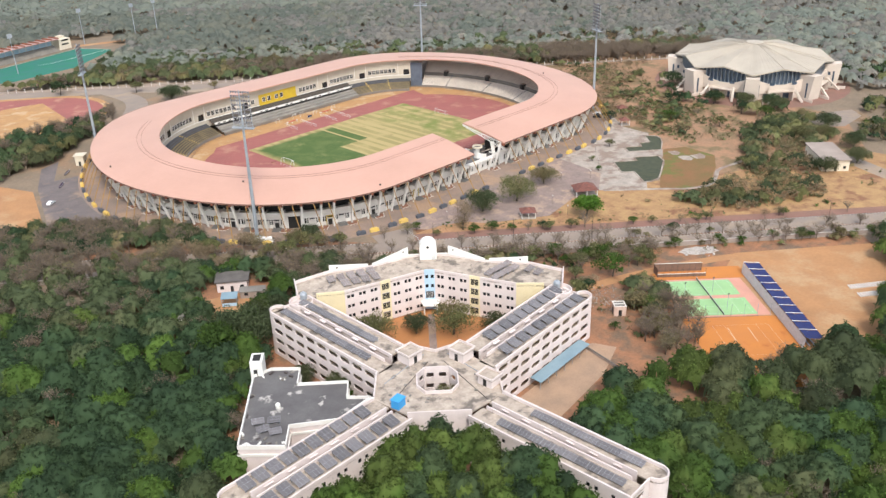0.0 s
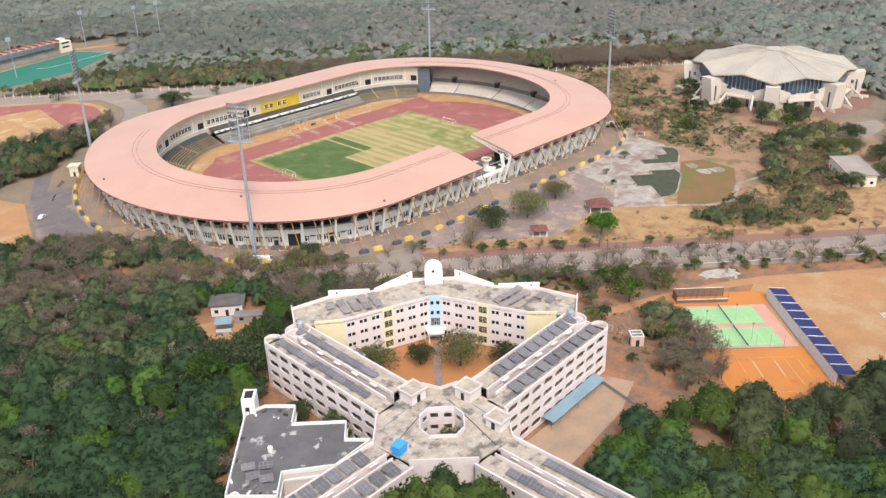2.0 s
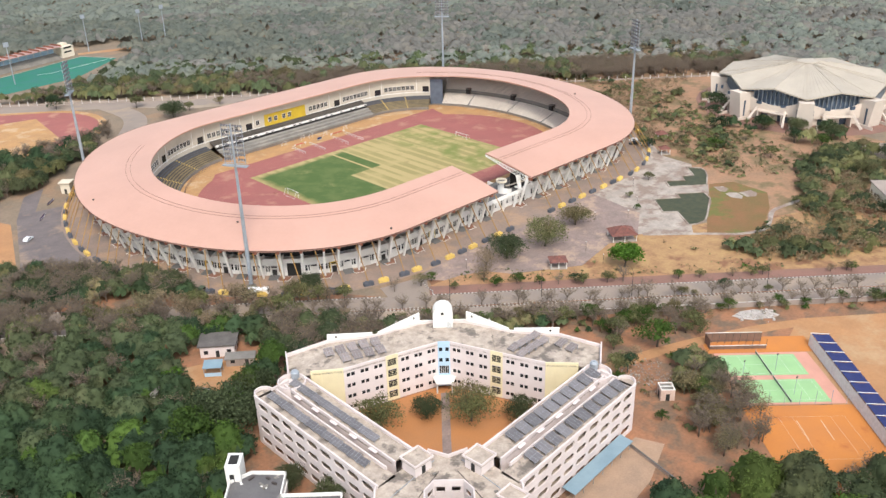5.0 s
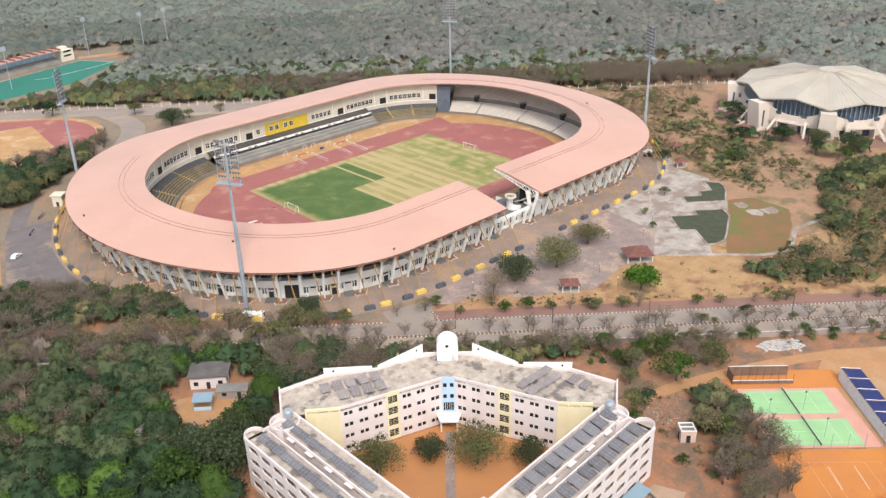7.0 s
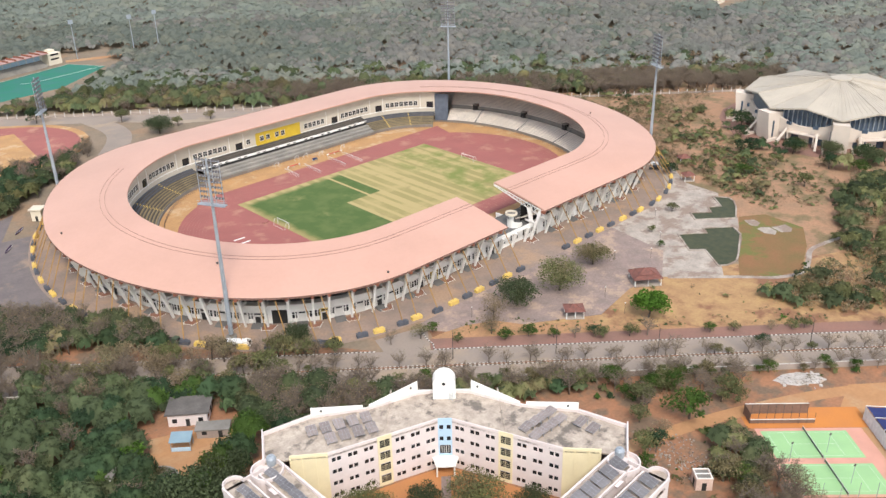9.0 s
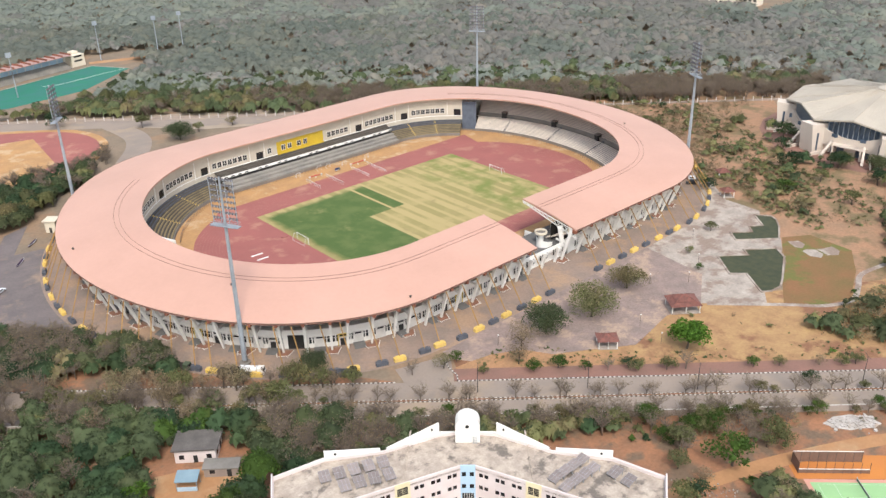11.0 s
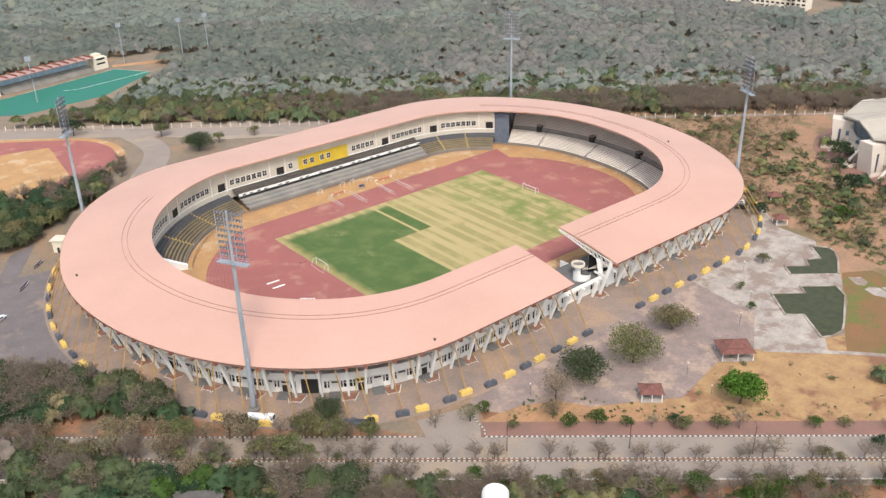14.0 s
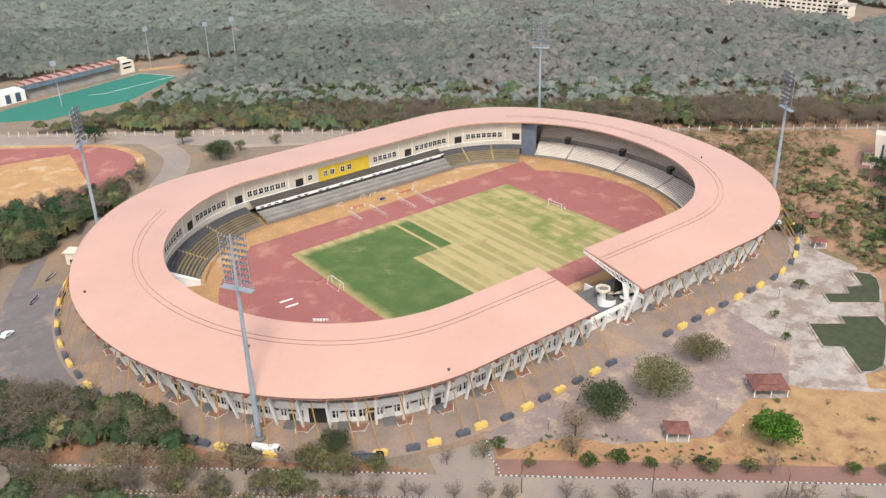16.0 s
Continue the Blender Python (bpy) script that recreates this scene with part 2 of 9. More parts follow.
# ---- mesh helpers ----
class Sheet:
    """Collects points and faces of one mesh."""

    def __init__(self):
        self.v, self.f = [], []

    def face(self, *pts):
        k = len(self.v)
        self.v.extend(tuple(p) for p in pts)
        self.f.append(tuple(range(k, k + len(pts))))

    def box(self, x0, y0, z0, x1, y1, z1, m=None):
        c = [(x, y, z) for z in (z0, z1) for y in (y0, y1) for x in (x0, x1)]
        if m is not None:
            c = [tuple(m @ Vector(p)) for p in c]
        k = len(self.v)
        self.v.extend(c)
        for q in ((0, 2, 3, 1), (4, 5, 7, 6), (0, 1, 5, 4), (2, 6, 7, 3), (0, 4, 6, 2), (1, 3, 7, 5)):
            self.f.append(tuple(k + i for i in q))
        return self

    def prism(self, poly, z0, z1, m=None):
        """An upright prism on a plan polygon (counter-clockwise)."""
        area = sum(a[0] * b[1] - b[0] * a[1] for a, b in zip(poly, poly[1:] + poly[:1]))
        if area < 0:
            poly = poly[::-1]
        n, k = len(poly), len(self.v)
        pts = [(x, y, z0) for x, y in poly] + [(x, y, z1) for x, y in poly]
        if m is not None:
            pts = [tuple(m @ Vector(p)) for p in pts]
        self.v.extend(pts)
        self.f.append(tuple(k + i for i in range(n))[::-1])
        self.f.append(tuple(k + n + i for i in range(n)))
        for i in range(n):
            j = (i + 1) % n
            self.f.append((k + i, k + j, k + n + j, k + n + i))
        return self

    def tube(self, a, b, r0, r1=None, n=6, caps=True):
        a, b = Vector(a), Vector(b)
        r1 = r0 if r1 is None else r1
        w = (b - a).normalized()
        s = w.orthogonal().normalized()
        t = w.cross(s)
        k = len(self.v)
        for p, r in ((a, r0), (b, r1)):
            for i in range(n):
                q = 2 * math.pi * i / n
                self.v.append(tuple(p + (s * math.cos(q) + t * math.sin(q)) * r))
        for i in range(n):
            j = (i + 1) % n
            self.f.append((k + i, k + j, k + n + j, k + n + i))
        if caps:
            self.f.append(tuple(k + i for i in range(n))[::-1])
            self.f.append(tuple(k + n + i for i in range(n)))
        return self

    def lathe(self, prof, n=24, x=0.0, y=0.0):
        k = len(self.v)
        for r, z in prof:
            for i in range(n):
                q = 2 * math.pi * i / n
                self.v.append((x + r * math.cos(q), y + r * math.sin(q), z))
        for a in range(len(prof) - 1):
            for i in range(n):
                j = (i + 1) % n
                self.f.append((k + a * n + i, k + a * n + j, k + (a + 1) * n + j, k + (a + 1) * n + i))
        self.f.append(tuple(k + i for i in range(n))[::-1])
        self.f.append(tuple(k + (len(prof) - 1) * n + i for i in range(n)))
        return self

    def strip(self, rows, closed=False):
        """A skin over rows of points."""
        n, k = len(rows[0]), len(self.v)
        for row in rows:
            self.v.extend(tuple(p) for p in row)
        m = len(rows)
        for a in range(m if closed else m - 1):
            b = (a + 1) % m
            for i in range(n - 1):
                self.f.append((k + a * n + i, k + b * n + i, k + b * n + i + 1, k + a * n + i + 1))
        return self

    def mesh(self, name, material, smooth=False):
        me = bpy.data.meshes.new(name)
        me.from_pydata(self.v, [], self.f)
        me.materials.append(material)
        if smooth:
            me.polygons.foreach_set("use_smooth", [True] * len(me.polygons))
        me.update()
        return me


def thing(name, label, category, at=(0, 0, 0), turn=0.0, group="", kind=""):
    ob = new(name)
    ob.empty_display_size = 0.5
    ob.matrix_world = pose(*at, 0, 0, turn)
    return tagged(ob, label, category, group, kind)


def part(name, sh, material, parent, label="", smooth=False, m=None, kind=""):
    me = sh.mesh(name, material, smooth) if isinstance(sh, Sheet) else sh
    ob = new(name, me)
    ob.parent = parent
    if m is not None:
        ob.matrix_basis = m
    return tagged(ob, label, kind=kind)


def ground_piece(name, sh, material, label, category, kind="structure"):
    return tagged(new(name, sh.mesh(name, material)), label, category, kind=kind)


def slab(name, poly, z, material, label, category, depth=0.35):
    """A flat piece of ground on a plan polygon, its top at z."""
    return ground_piece(name, Sheet().prism(list(poly), z - depth, z), material, label, category)


# ---- the stadium's plan ----
# Inner and outer outlines of the roof: straights with elliptical ends, deeper at the main stand.
NOTCH = (-14.2, 5.2)


def g_outer(x, y):
    e = 1.85 if x < 0 and y > 11.6 else 2.0
    return (max(abs(x) - 58, 0) / (70.2 if x < 0 else 68.5)) ** e + (abs(y - 11.6) / 90.0) ** e


def g_inner(x, y):
    reach = 55.6 if x < 0 else 49.5
    e = 1.8 if x < 0 and y > 10.5 else 2.1
    return (max(abs(x) - 45, 0) / reach) ** e + (abs(y - 10.5) / (64.4 if y < 10.5 else 62.0)) ** e


def on_curve(g, c, way):
    lo, hi = 0.0, 260.0
    for _ in range(40):
        mid = (lo + hi) / 2
        if g(c[0] + way[0] * mid, c[1] + way[1] * mid) < 1:
            lo = mid
        else:
            hi = mid
    return c[0] + way[0] * lo, c[1] + way[1] * lo


def even(pts, n):
    d = [0.0]
    for a, b in zip(pts, pts[1:]):
        d.append(d[-1] + math.hypot(b[0] - a[0], b[1] - a[1]))
    out, k = [], 0
    for i in range(n):
        s = d[-1] * i / (n - 1)
        while k < len(d) - 2 and d[k + 1] < s:
            k += 1
        f = (s - d[k]) / max(d[k + 1] - d[k], 1e-9)
        out.append((pts[k][0] + (pts[k + 1][0] - pts[k][0]) * f, pts[k][1] + (pts[k + 1][1] - pts[k][1]) * f))
    return out


def ring_stations(n=320):
    """Stations round the ring from the notch's right side, all the way round, to its left side: inner point, outer point."""
    raw = []
    a0 = math.atan2(-53.9 - 10.5, NOTCH[1])
    a1 = math.atan2(-53.9 - 10.5, NOTCH[0]) + 2 * math.pi
    for i in range(1500):
        a = a0 + (a1 - a0) * i / 1499
        raw.append(on_curve(g_inner, (0, 10.5), (math.cos(a), math.sin(a))))
    raw[0], raw[-1] = (NOTCH[1], raw[0][1]), (NOTCH[0], raw[-1][1])
    inner = even(raw, n)
    out = []
    for i, p in enumerate(inner):
        q0, q1 = inner[max(i - 6, 0)], inner[min(i + 6, n - 1)]
        t = Vector((q1[0] - q0[0], q1[1] - q0[1], 0)).normalized()
        way = (t.y, -t.x)
        out.append((p, on_curve(g_outer, p, way)))
    # even out the spacing of the outer points at the corners
    o = [b for _, b in out]
    for _ in range(30):
        o = [o[0]] + [((o[i - 1][0] + 2 * o[i][0] + o[i + 1][0]) / 4, (o[i - 1][1] + 2 * o[i][1] + o[i + 1][1]) / 4) for i in range(1, n - 1)] + [o[-1]]
    o = [on_curve(g_outer, (0, 10), (Vector((x, y - 10, 0)).normalized().x, Vector((x, y - 10, 0)).normalized().y)) for x, y in o]
    return [(inner[i], o[i]) for i in range(n)]


RING = ring_stations()


def smooth(x):
    x = min(max(x, 0.0), 1.0)
    return x * x * (3 - 2 * x)


def z_inner(p):
    return 17.5 - 1.2 * smooth((p[1] - 15) / 50)


Z_OUTER = 13.3


def at_ring(st, f, z):
    """A point across the ring: f 0 at the inner edge, 1 at the outer."""
    (x0, y0), (x1, y1) = st
    return (x0 + (x1 - x0) * f, y0 + (y1 - y0) * f, z)


def from_outer(st, d, z):
    """A point d metres inside (negative: outside) the outer edge."""
    (x0, y0), (x1, y1) = st
    w = math.hypot(x1 - x0, y1 - y0)
    f = 1 - d / w
    return (x0 + (x1 - x0) * f, y0 + (y1 - y0) * f, z)


def from_inner(st, d, z):
    (x0, y0), (x1, y1) = st
    f = d / math.hypot(x1 - x0, y1 - y0)
    return (x0 + (x1 - x0) * f, y0 + (y1 - y0) * f, z)


stadium = thing("stadium", "oval stadium with salmon metal roof, white raking columns and grey terraces", "stadium")

# roof: a gently arched skin with a thin depth and a fascia
rows = []
for st in RING:
    zi = z_inner(st[0])
    row = []
    for k in range(9):
        f = k / 8
        row.append(at_ring(st, f, zi + (Z_OUTER - zi) * f + 0.5 * math.sin(math.pi * f)))
    for k in range(8, -1, -1):
        f = k / 8
        row.append(at_ring(st, f, zi + (Z_OUTER - zi) * f + 0.5 * math.sin(math.pi * f) - 0.55))
    row.append(row[0])
    rows.append(row)
sh = Sheet().strip(rows)
for row in (rows[0], rows[-1]):
    for k in range(8):
        sh.face(row[k], row[k + 1], row[16 - k], row[17 - k])
part("roof", sh, M_ROOF, stadium, "salmon-pink sheet metal roof")
for f0 in (0.27, 0.33):
    sh = Sheet()
    for a, b in zip(RING, RING[1:]):
        if a[0][1] > 60:
            if sh.f:
                part("roof_cable", sh, M_SEAM, stadium, "dark cable lying along the roof")
                sh = Sheet()
            continue
        za, zb = (z_inner(s[0]) + (Z_OUTER - z_inner(s[0])) * f0 + 0.5 * math.sin(math.pi * f0) for s in (a, b))
        sh.tube(at_ring(a, f0, za + 0.04), at_ring(b, f0, zb + 0.04), 0.06, n=4, caps=False)
    part("roof_cable", sh, M_SEAM, stadium, "dark cable lying along the roof")
sh = Sheet()
for a, b in zip(RING, RING[1:]):
    for s, t in ((a, b),):
        sh.face(from_outer(s, -0.05, Z_OUTER - 0.42), from_outer(t, -0.05, Z_OUTER - 0.42), from_outer(t, -0.05, Z_OUTER + 0.06), from_outer(s, -0.05, Z_OUTER + 0.06))
part("fascia", sh, M_ROOF_EDGE, stadium, "dark red roof edge")

# outside wall under the roof, a storey of rooms with a gallery over it
def bays(step):
    """Stations spaced by about step metres along the outer edge."""
    out, d = [], 0.0
    prev = RING[0]
    out.append((RING[0], RING[1]))
    for i in range(1, len(RING) - 1):
        d += math.hypot(RING[i][1][0] - prev[1][0], RING[i][1][1] - prev[1][1])
        prev = RING[i]
        if d >= step:
            out.append((RING[i], RING[i + 1]))
            d -= step
    return out


def frame_at(st, nx, d, z=0.0):
    """A pose on the ring d metres inside the outer edge, x along the ring, y outwards."""
    p = Vector(from_outer(st, d, z))
    out = Vector((st[1][0] - st[0][0], st[1][1] - st[0][1], 0)).normalized()
    along = Vector((out.y, -out.x, 0))
    m = Matrix.Identity(4)
    for r in range(3):
        m[r][0], m[r][1], m[r][2], m[r][3] = along[r], out[r], (0, 0, 1)[r], p[r]
    return m


rows = [[from_outer(s, 8.2, 0), from_outer(s, 8.2, 5.2), from_outer(s, 7.2, 5.2), from_outer(s, 6.9, 6.9), from_outer(s, 7.2, 6.9), from_outer(s, 7.4, 5.6), from_outer(s, 11.5, 5.6), from_outer(s, 11.5, 12.2)] for s in RING]
part("outer_wall", Sheet().strip(rows), M_WHITE, stadium, "white painted outer wall")
# Dark sheet just before the white back wall; it paints the gallery's shade.
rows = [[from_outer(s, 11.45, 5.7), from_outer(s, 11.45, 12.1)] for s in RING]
part("gallery_opening", Sheet().strip(rows), M_DARK, stadium, "dark sheet for the shade in the open gallery")

# leaning fins that carry the roof, slim at the foot and broad under the edge
col = Sheet()
lo, hi = [(-0.28, 0.1), (0.28, 0.1), (0.28, 0.8), (-0.28, 0.8)], [(-0.38, 3.9), (0.38, 3.9), (0.38, 5.2), (-0.38, 5.2)]
col.v = [(x, y, 0) for x, y in lo] + [(x, y, 12.5) for x, y in hi]
col.f = [(3, 2, 1, 0), (4, 5, 6, 7), (0, 1, 5, 4), (1, 2, 6, 5), (2, 3, 7, 6), (3, 0, 4, 7)]
COL = col.mesh("column", M_WHITE)
BEAM = Sheet().box(-0.22, -2.2, 6.95, 0.22, 2.3, 7.6).mesh("beam", M_WHITE)
# rusty steel shoe under the roof edge
br = Sheet()
br.prism([(-0.55, -0.9), (0.55, -0.9), (0.4, 0.6), (-0.4, 0.6)], -1.35, -0.35)
BRACKET = br.mesh("bracket", M_RUST)
HANGER = Sheet().box(-0.07, -1.5, -1.1, 0.07, -0.9, -0.2).mesh("bracket_plate", M_RUST)
WIN = Sheet().box(-0.36, -0.06, 0, 0.36, 0.06, 2.1).mesh("window", M_GLASS)
WFRAME = Sheet()
for x0, x1, z0, z1 in ((-0.46, -0.36, -0.1, 2.2), (0.36, 0.46, -0.1, 2.2), (-0.36, 0.36, 2.1, 2.2), (-0.36, 0.36, -0.1, 0), (-0.36, 0.36, 1.3, 1.38)):
    WFRAME.box(x0, -0.08, z0, x1, 0.12, z1)
WFRAME = WFRAME.mesh("window_frame", M_WHITE)
PILASTER = Sheet().box(-0.28, -0.05, 0, 0.28, 0.45, 5.15).mesh("pilaster", M_WHITE)
SHUT = Sheet().box(-1.3, -0.05, 0, 1.3, 0.07, 2.9).mesh("shutter", M_PANEL)
SHUT_TOP = Sheet().box(-1.0, 0.06, 3.1, 1.0, 0.12, 3.6).mesh("transom", M_GLASS)
SURROUND = {}
for nm, m_ in (("pale", M_PANEL), ("yellow", M_VIP)):
    sh = Sheet()
    for x0, x1, z0, z1 in ((-1.55, -1.3, 0, 3.9), (1.3, 1.55, 0, 3.9), (-1.3, 1.3, 3.65, 3.9), (-1.3, 1.3, 2.9, 3.05)):
        sh.box(x0, -0.04, z0, x1, 0.16, z1)
    SURROUND[nm] = sh.mesh("surround", m_)
DOOR = Sheet().box(-0.8, 0.05, 0, 0.8, 0.12, 2.4).mesh("door", M_DARK)
M_BED = mat("brick_red_soil", (0.25, 0.12, 0.075), (0.19, 0.10, 0.07), size=2, grain=0.5, rough=1.0)
# low planting bed with a white edge and the grey ramp beside it
BED = Sheet().prism([(-2.6, -1.4), (2.6, -1.4), (1.3, 1.5), (-1.3, 1.5)], 0.0, 0.22).mesh("planting_bed", M_BED)
EDGE = Sheet()
for k in range(6):
    EDGE.box(-1.2 + k * 0.46, 1.5, 0, -1.04 + k * 0.46, 1.66, 0.26)
for sx in (-1, 1):
    for k in range(7):
        x, y = sx * (2.62 - 1.3 * k / 7), -1.3 + 3.8 * k / 7
        EDGE.box(x - 0.08, y - 0.09, 0, x + 0.08, y + 0.09, 0.26)
EDGE = EDGE.mesh("bed_edge", M_WHITE)
RAMP = Sheet()
RAMP.v = [(-1.7, -1.4, 0), (1.7, -1.4, 0), (1.7, 2.0, 0), (-1.7, 2.0, 0), (-1.7, -1.4, 0.45), (1.7, -1.4, 0.45), (1.7, 0.2, 0.42), (-1.7, 0.2, 0.42), (1.7, 2.0, 0.04), (-1.7, 2.0, 0.04)]
RAMP.f = [(4, 5, 6, 7), (7, 6, 8, 9), (1, 2, 8, 6, 5), (0, 4, 7, 9, 3), (2, 3, 9, 8), (0, 1, 5, 4)]
RAMP = RAMP.mesh("entrance_ramp", M_CONCDARK)
GATE = Sheet().box(-2.3, -0.3, 0, 2.3, 0.06, 4.9).mesh("gateway", M_DARK)
GATE_AT = (-90.5, -55.8)


def wall_at(i, dx, d=8.2):
    """A pose on the curved wall, dx metres on from station i, y outwards."""
    j = min(i, len(RING) - 2)
    while True:
        p, q = Vector(from_outer(RING[j], d, 0)), Vector(from_outer(RING[j + 1], d, 0))
        L = (q - p).length
        if dx <= L or j + 2 >= len(RING):
            break
        dx -= L
        j += 1
    t = (q - p).normalized()
    out = Vector((-t.y, t.x, 0))
    if out.dot(Vector((RING[j][1][0] - RING[j][0][0], RING[j][1][1] - RING[j][0][1], 0))) < 0:
        out = -out
    at = p + t * dx
    m = Matrix.Identity(4)
    for r in range(3):
        m[r][0], m[r][1], m[r][2], m[r][3] = (out.y, -out.x, 0)[r], out[r], (0, 0, 1)[r], at[r]
    return m


for i, (st, nx) in enumerate(bays(6.75)):
    x, y = st[1][0], st[1][1]
    m = frame_at(st, nx, 6.6)
    c = part("column", COL, None, stadium, m=m)
    part("beam", BEAM, None, stadium, m=m)
    b = part("bracket", BRACKET, None, stadium, m=frame_at(st, nx, 0.5, Z_OUTER))
    part("bracket_plate", HANGER, None, b)
    if y > 60:
        continue
    i0 = RING.index(st)
    mid_bay = wall_at(i0, 3.35).translation
    straight = y < -55 and x > -28
    if i % 2 == 0:
        bed = part("planting_bed", BED, None, stadium, m=frame_at(st, nx, 5.6), label="red soil bed with white stone edge")
        part("bed_edge", EDGE, None, bed, kind="stuff")
    gate = math.hypot(mid_bay.x - GATE_AT[0], mid_bay.y - GATE_AT[1]) < 3.4
    if gate:
        part("gateway", GATE, None, stadium, m=wall_at(i0, 3.35) @ pose(0, 0.06, 0.0), label="dark open gateway")
        continue
    if straight:
        for dx in (1.35, 2.55, 5.0):
            ob = part("window", WIN, None, stadium, m=wall_at(i0, dx) @ pose(0, 0.03, 1.6))
            part("window_frame", WFRAME, None, ob)
        for dx in (1.95, 3.4, 5.65):
            part("pilaster", PILASTER, None, stadium, m=wall_at(i0, dx))
        part("door", DOOR, None, stadium, m=wall_at(i0, 4.3) @ pose(0, 0, 0.05))
        if i % 2:
            part("entrance_ramp", RAMP, None, stadium, m=wall_at(i0, 3.4, 6.6))
        continue
    for dx in (0.75, 1.75, 4.95, 5.95):
        ob = part("window", WIN, None, stadium, m=wall_at(i0, dx) @ pose(0, 0.03, 1.6))
        part("window_frame", WFRAME, None, ob)
    hue = "yellow" if i % 7 == 3 else "red" if i % 7 == 5 else "pale"
    sh = part("shutter", SHUT, None, stadium, m=wall_at(i0, 3.35) @ pose(0, 0.03, 0.05), label={"yellow": "white shutter in a yellow surround", "red": "white shutter under a red sign"}.get(hue, "white shutter door"))
    part("surround", SURROUND["pale" if hue == "red" else hue], None, sh)
    part("transom", SHUT_TOP, None, sh)
    if i % 3 == 1:
        part("door", DOOR, None, sh, m=pose(0, 0.03, 0))
    if i % 2:
        part("entrance_ramp", RAMP, None, stadium, m=wall_at(i0, 3.4, 6.6))


# ---- terraces inside ----
def stand_zone(st):
    """Which stand a station belongs to: the covered main stand or the open ends."""
    x, y = st[0]
    return "main" if y > 62 and -70 < x < 80 else "end"


def terrace(stations, d0, z0, n, tread, rise):
    rows = []
    for s in stations:
        row = []
        for k in range(n):
            row.append(from_inner(s, d0 + k * tread, z0 + k * rise))
            row.append(from_inner(s, d0 + k * tread, z0 + (k + 1) * rise))
        row.append(from_inner(s, d0 + n * tread, z0 + n * rise))
        rows.append(row)
    return Sheet().strip(rows)


def is_main(st):
    """The covered main stand, from the white wing wall round to the gate."""
    x, y = st[0]
    return (x < 0 and y > 38) or (y > 40 and x < 80)


def is_gate(st):
    x, y = st[0]
    return y > 30 and 80 <= x < 82.6


def runs(test):
    """Unbroken runs of stations that pass a test."""
    out, cur = [], []
    for st in RING:
        if test(st):
            cur.append(st)
        elif cur:
            out.append(cur)
            cur = []
    if cur:
        out.append(cur)
    return [r for r in out if len(r) > 1]


M_CURTAIN = mat("slate_blue_curtain", (0.115, 0.13, 0.16), (0.085, 0.098, 0.125), size=2, grain=0.3, rough=0.9)
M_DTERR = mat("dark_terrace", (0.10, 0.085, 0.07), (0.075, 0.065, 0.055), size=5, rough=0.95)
M_SLOPE = mat("pale_grey_concrete", (0.27, 0.245, 0.21), (0.195, 0.18, 0.16), size=5, grain=0.35, rough=0.95)
# A darker cream than M_CREAM, for the hall wall.
M_HALL = mat("darker_cream_plaster", (0.52, 0.455, 0.365), (0.44, 0.385, 0.31), size=7, grain=0.12, rough=0.85)
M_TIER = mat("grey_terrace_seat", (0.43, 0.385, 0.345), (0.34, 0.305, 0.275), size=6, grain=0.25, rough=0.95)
M_OCHRE = mat("ochre_terrace", (0.25, 0.19, 0.10), (0.16, 0.125, 0.075), size=5, grain=0.3, grain_size=0.6, rough=0.95)
ends = runs(lambda st: not is_main(st) and not is_gate(st))
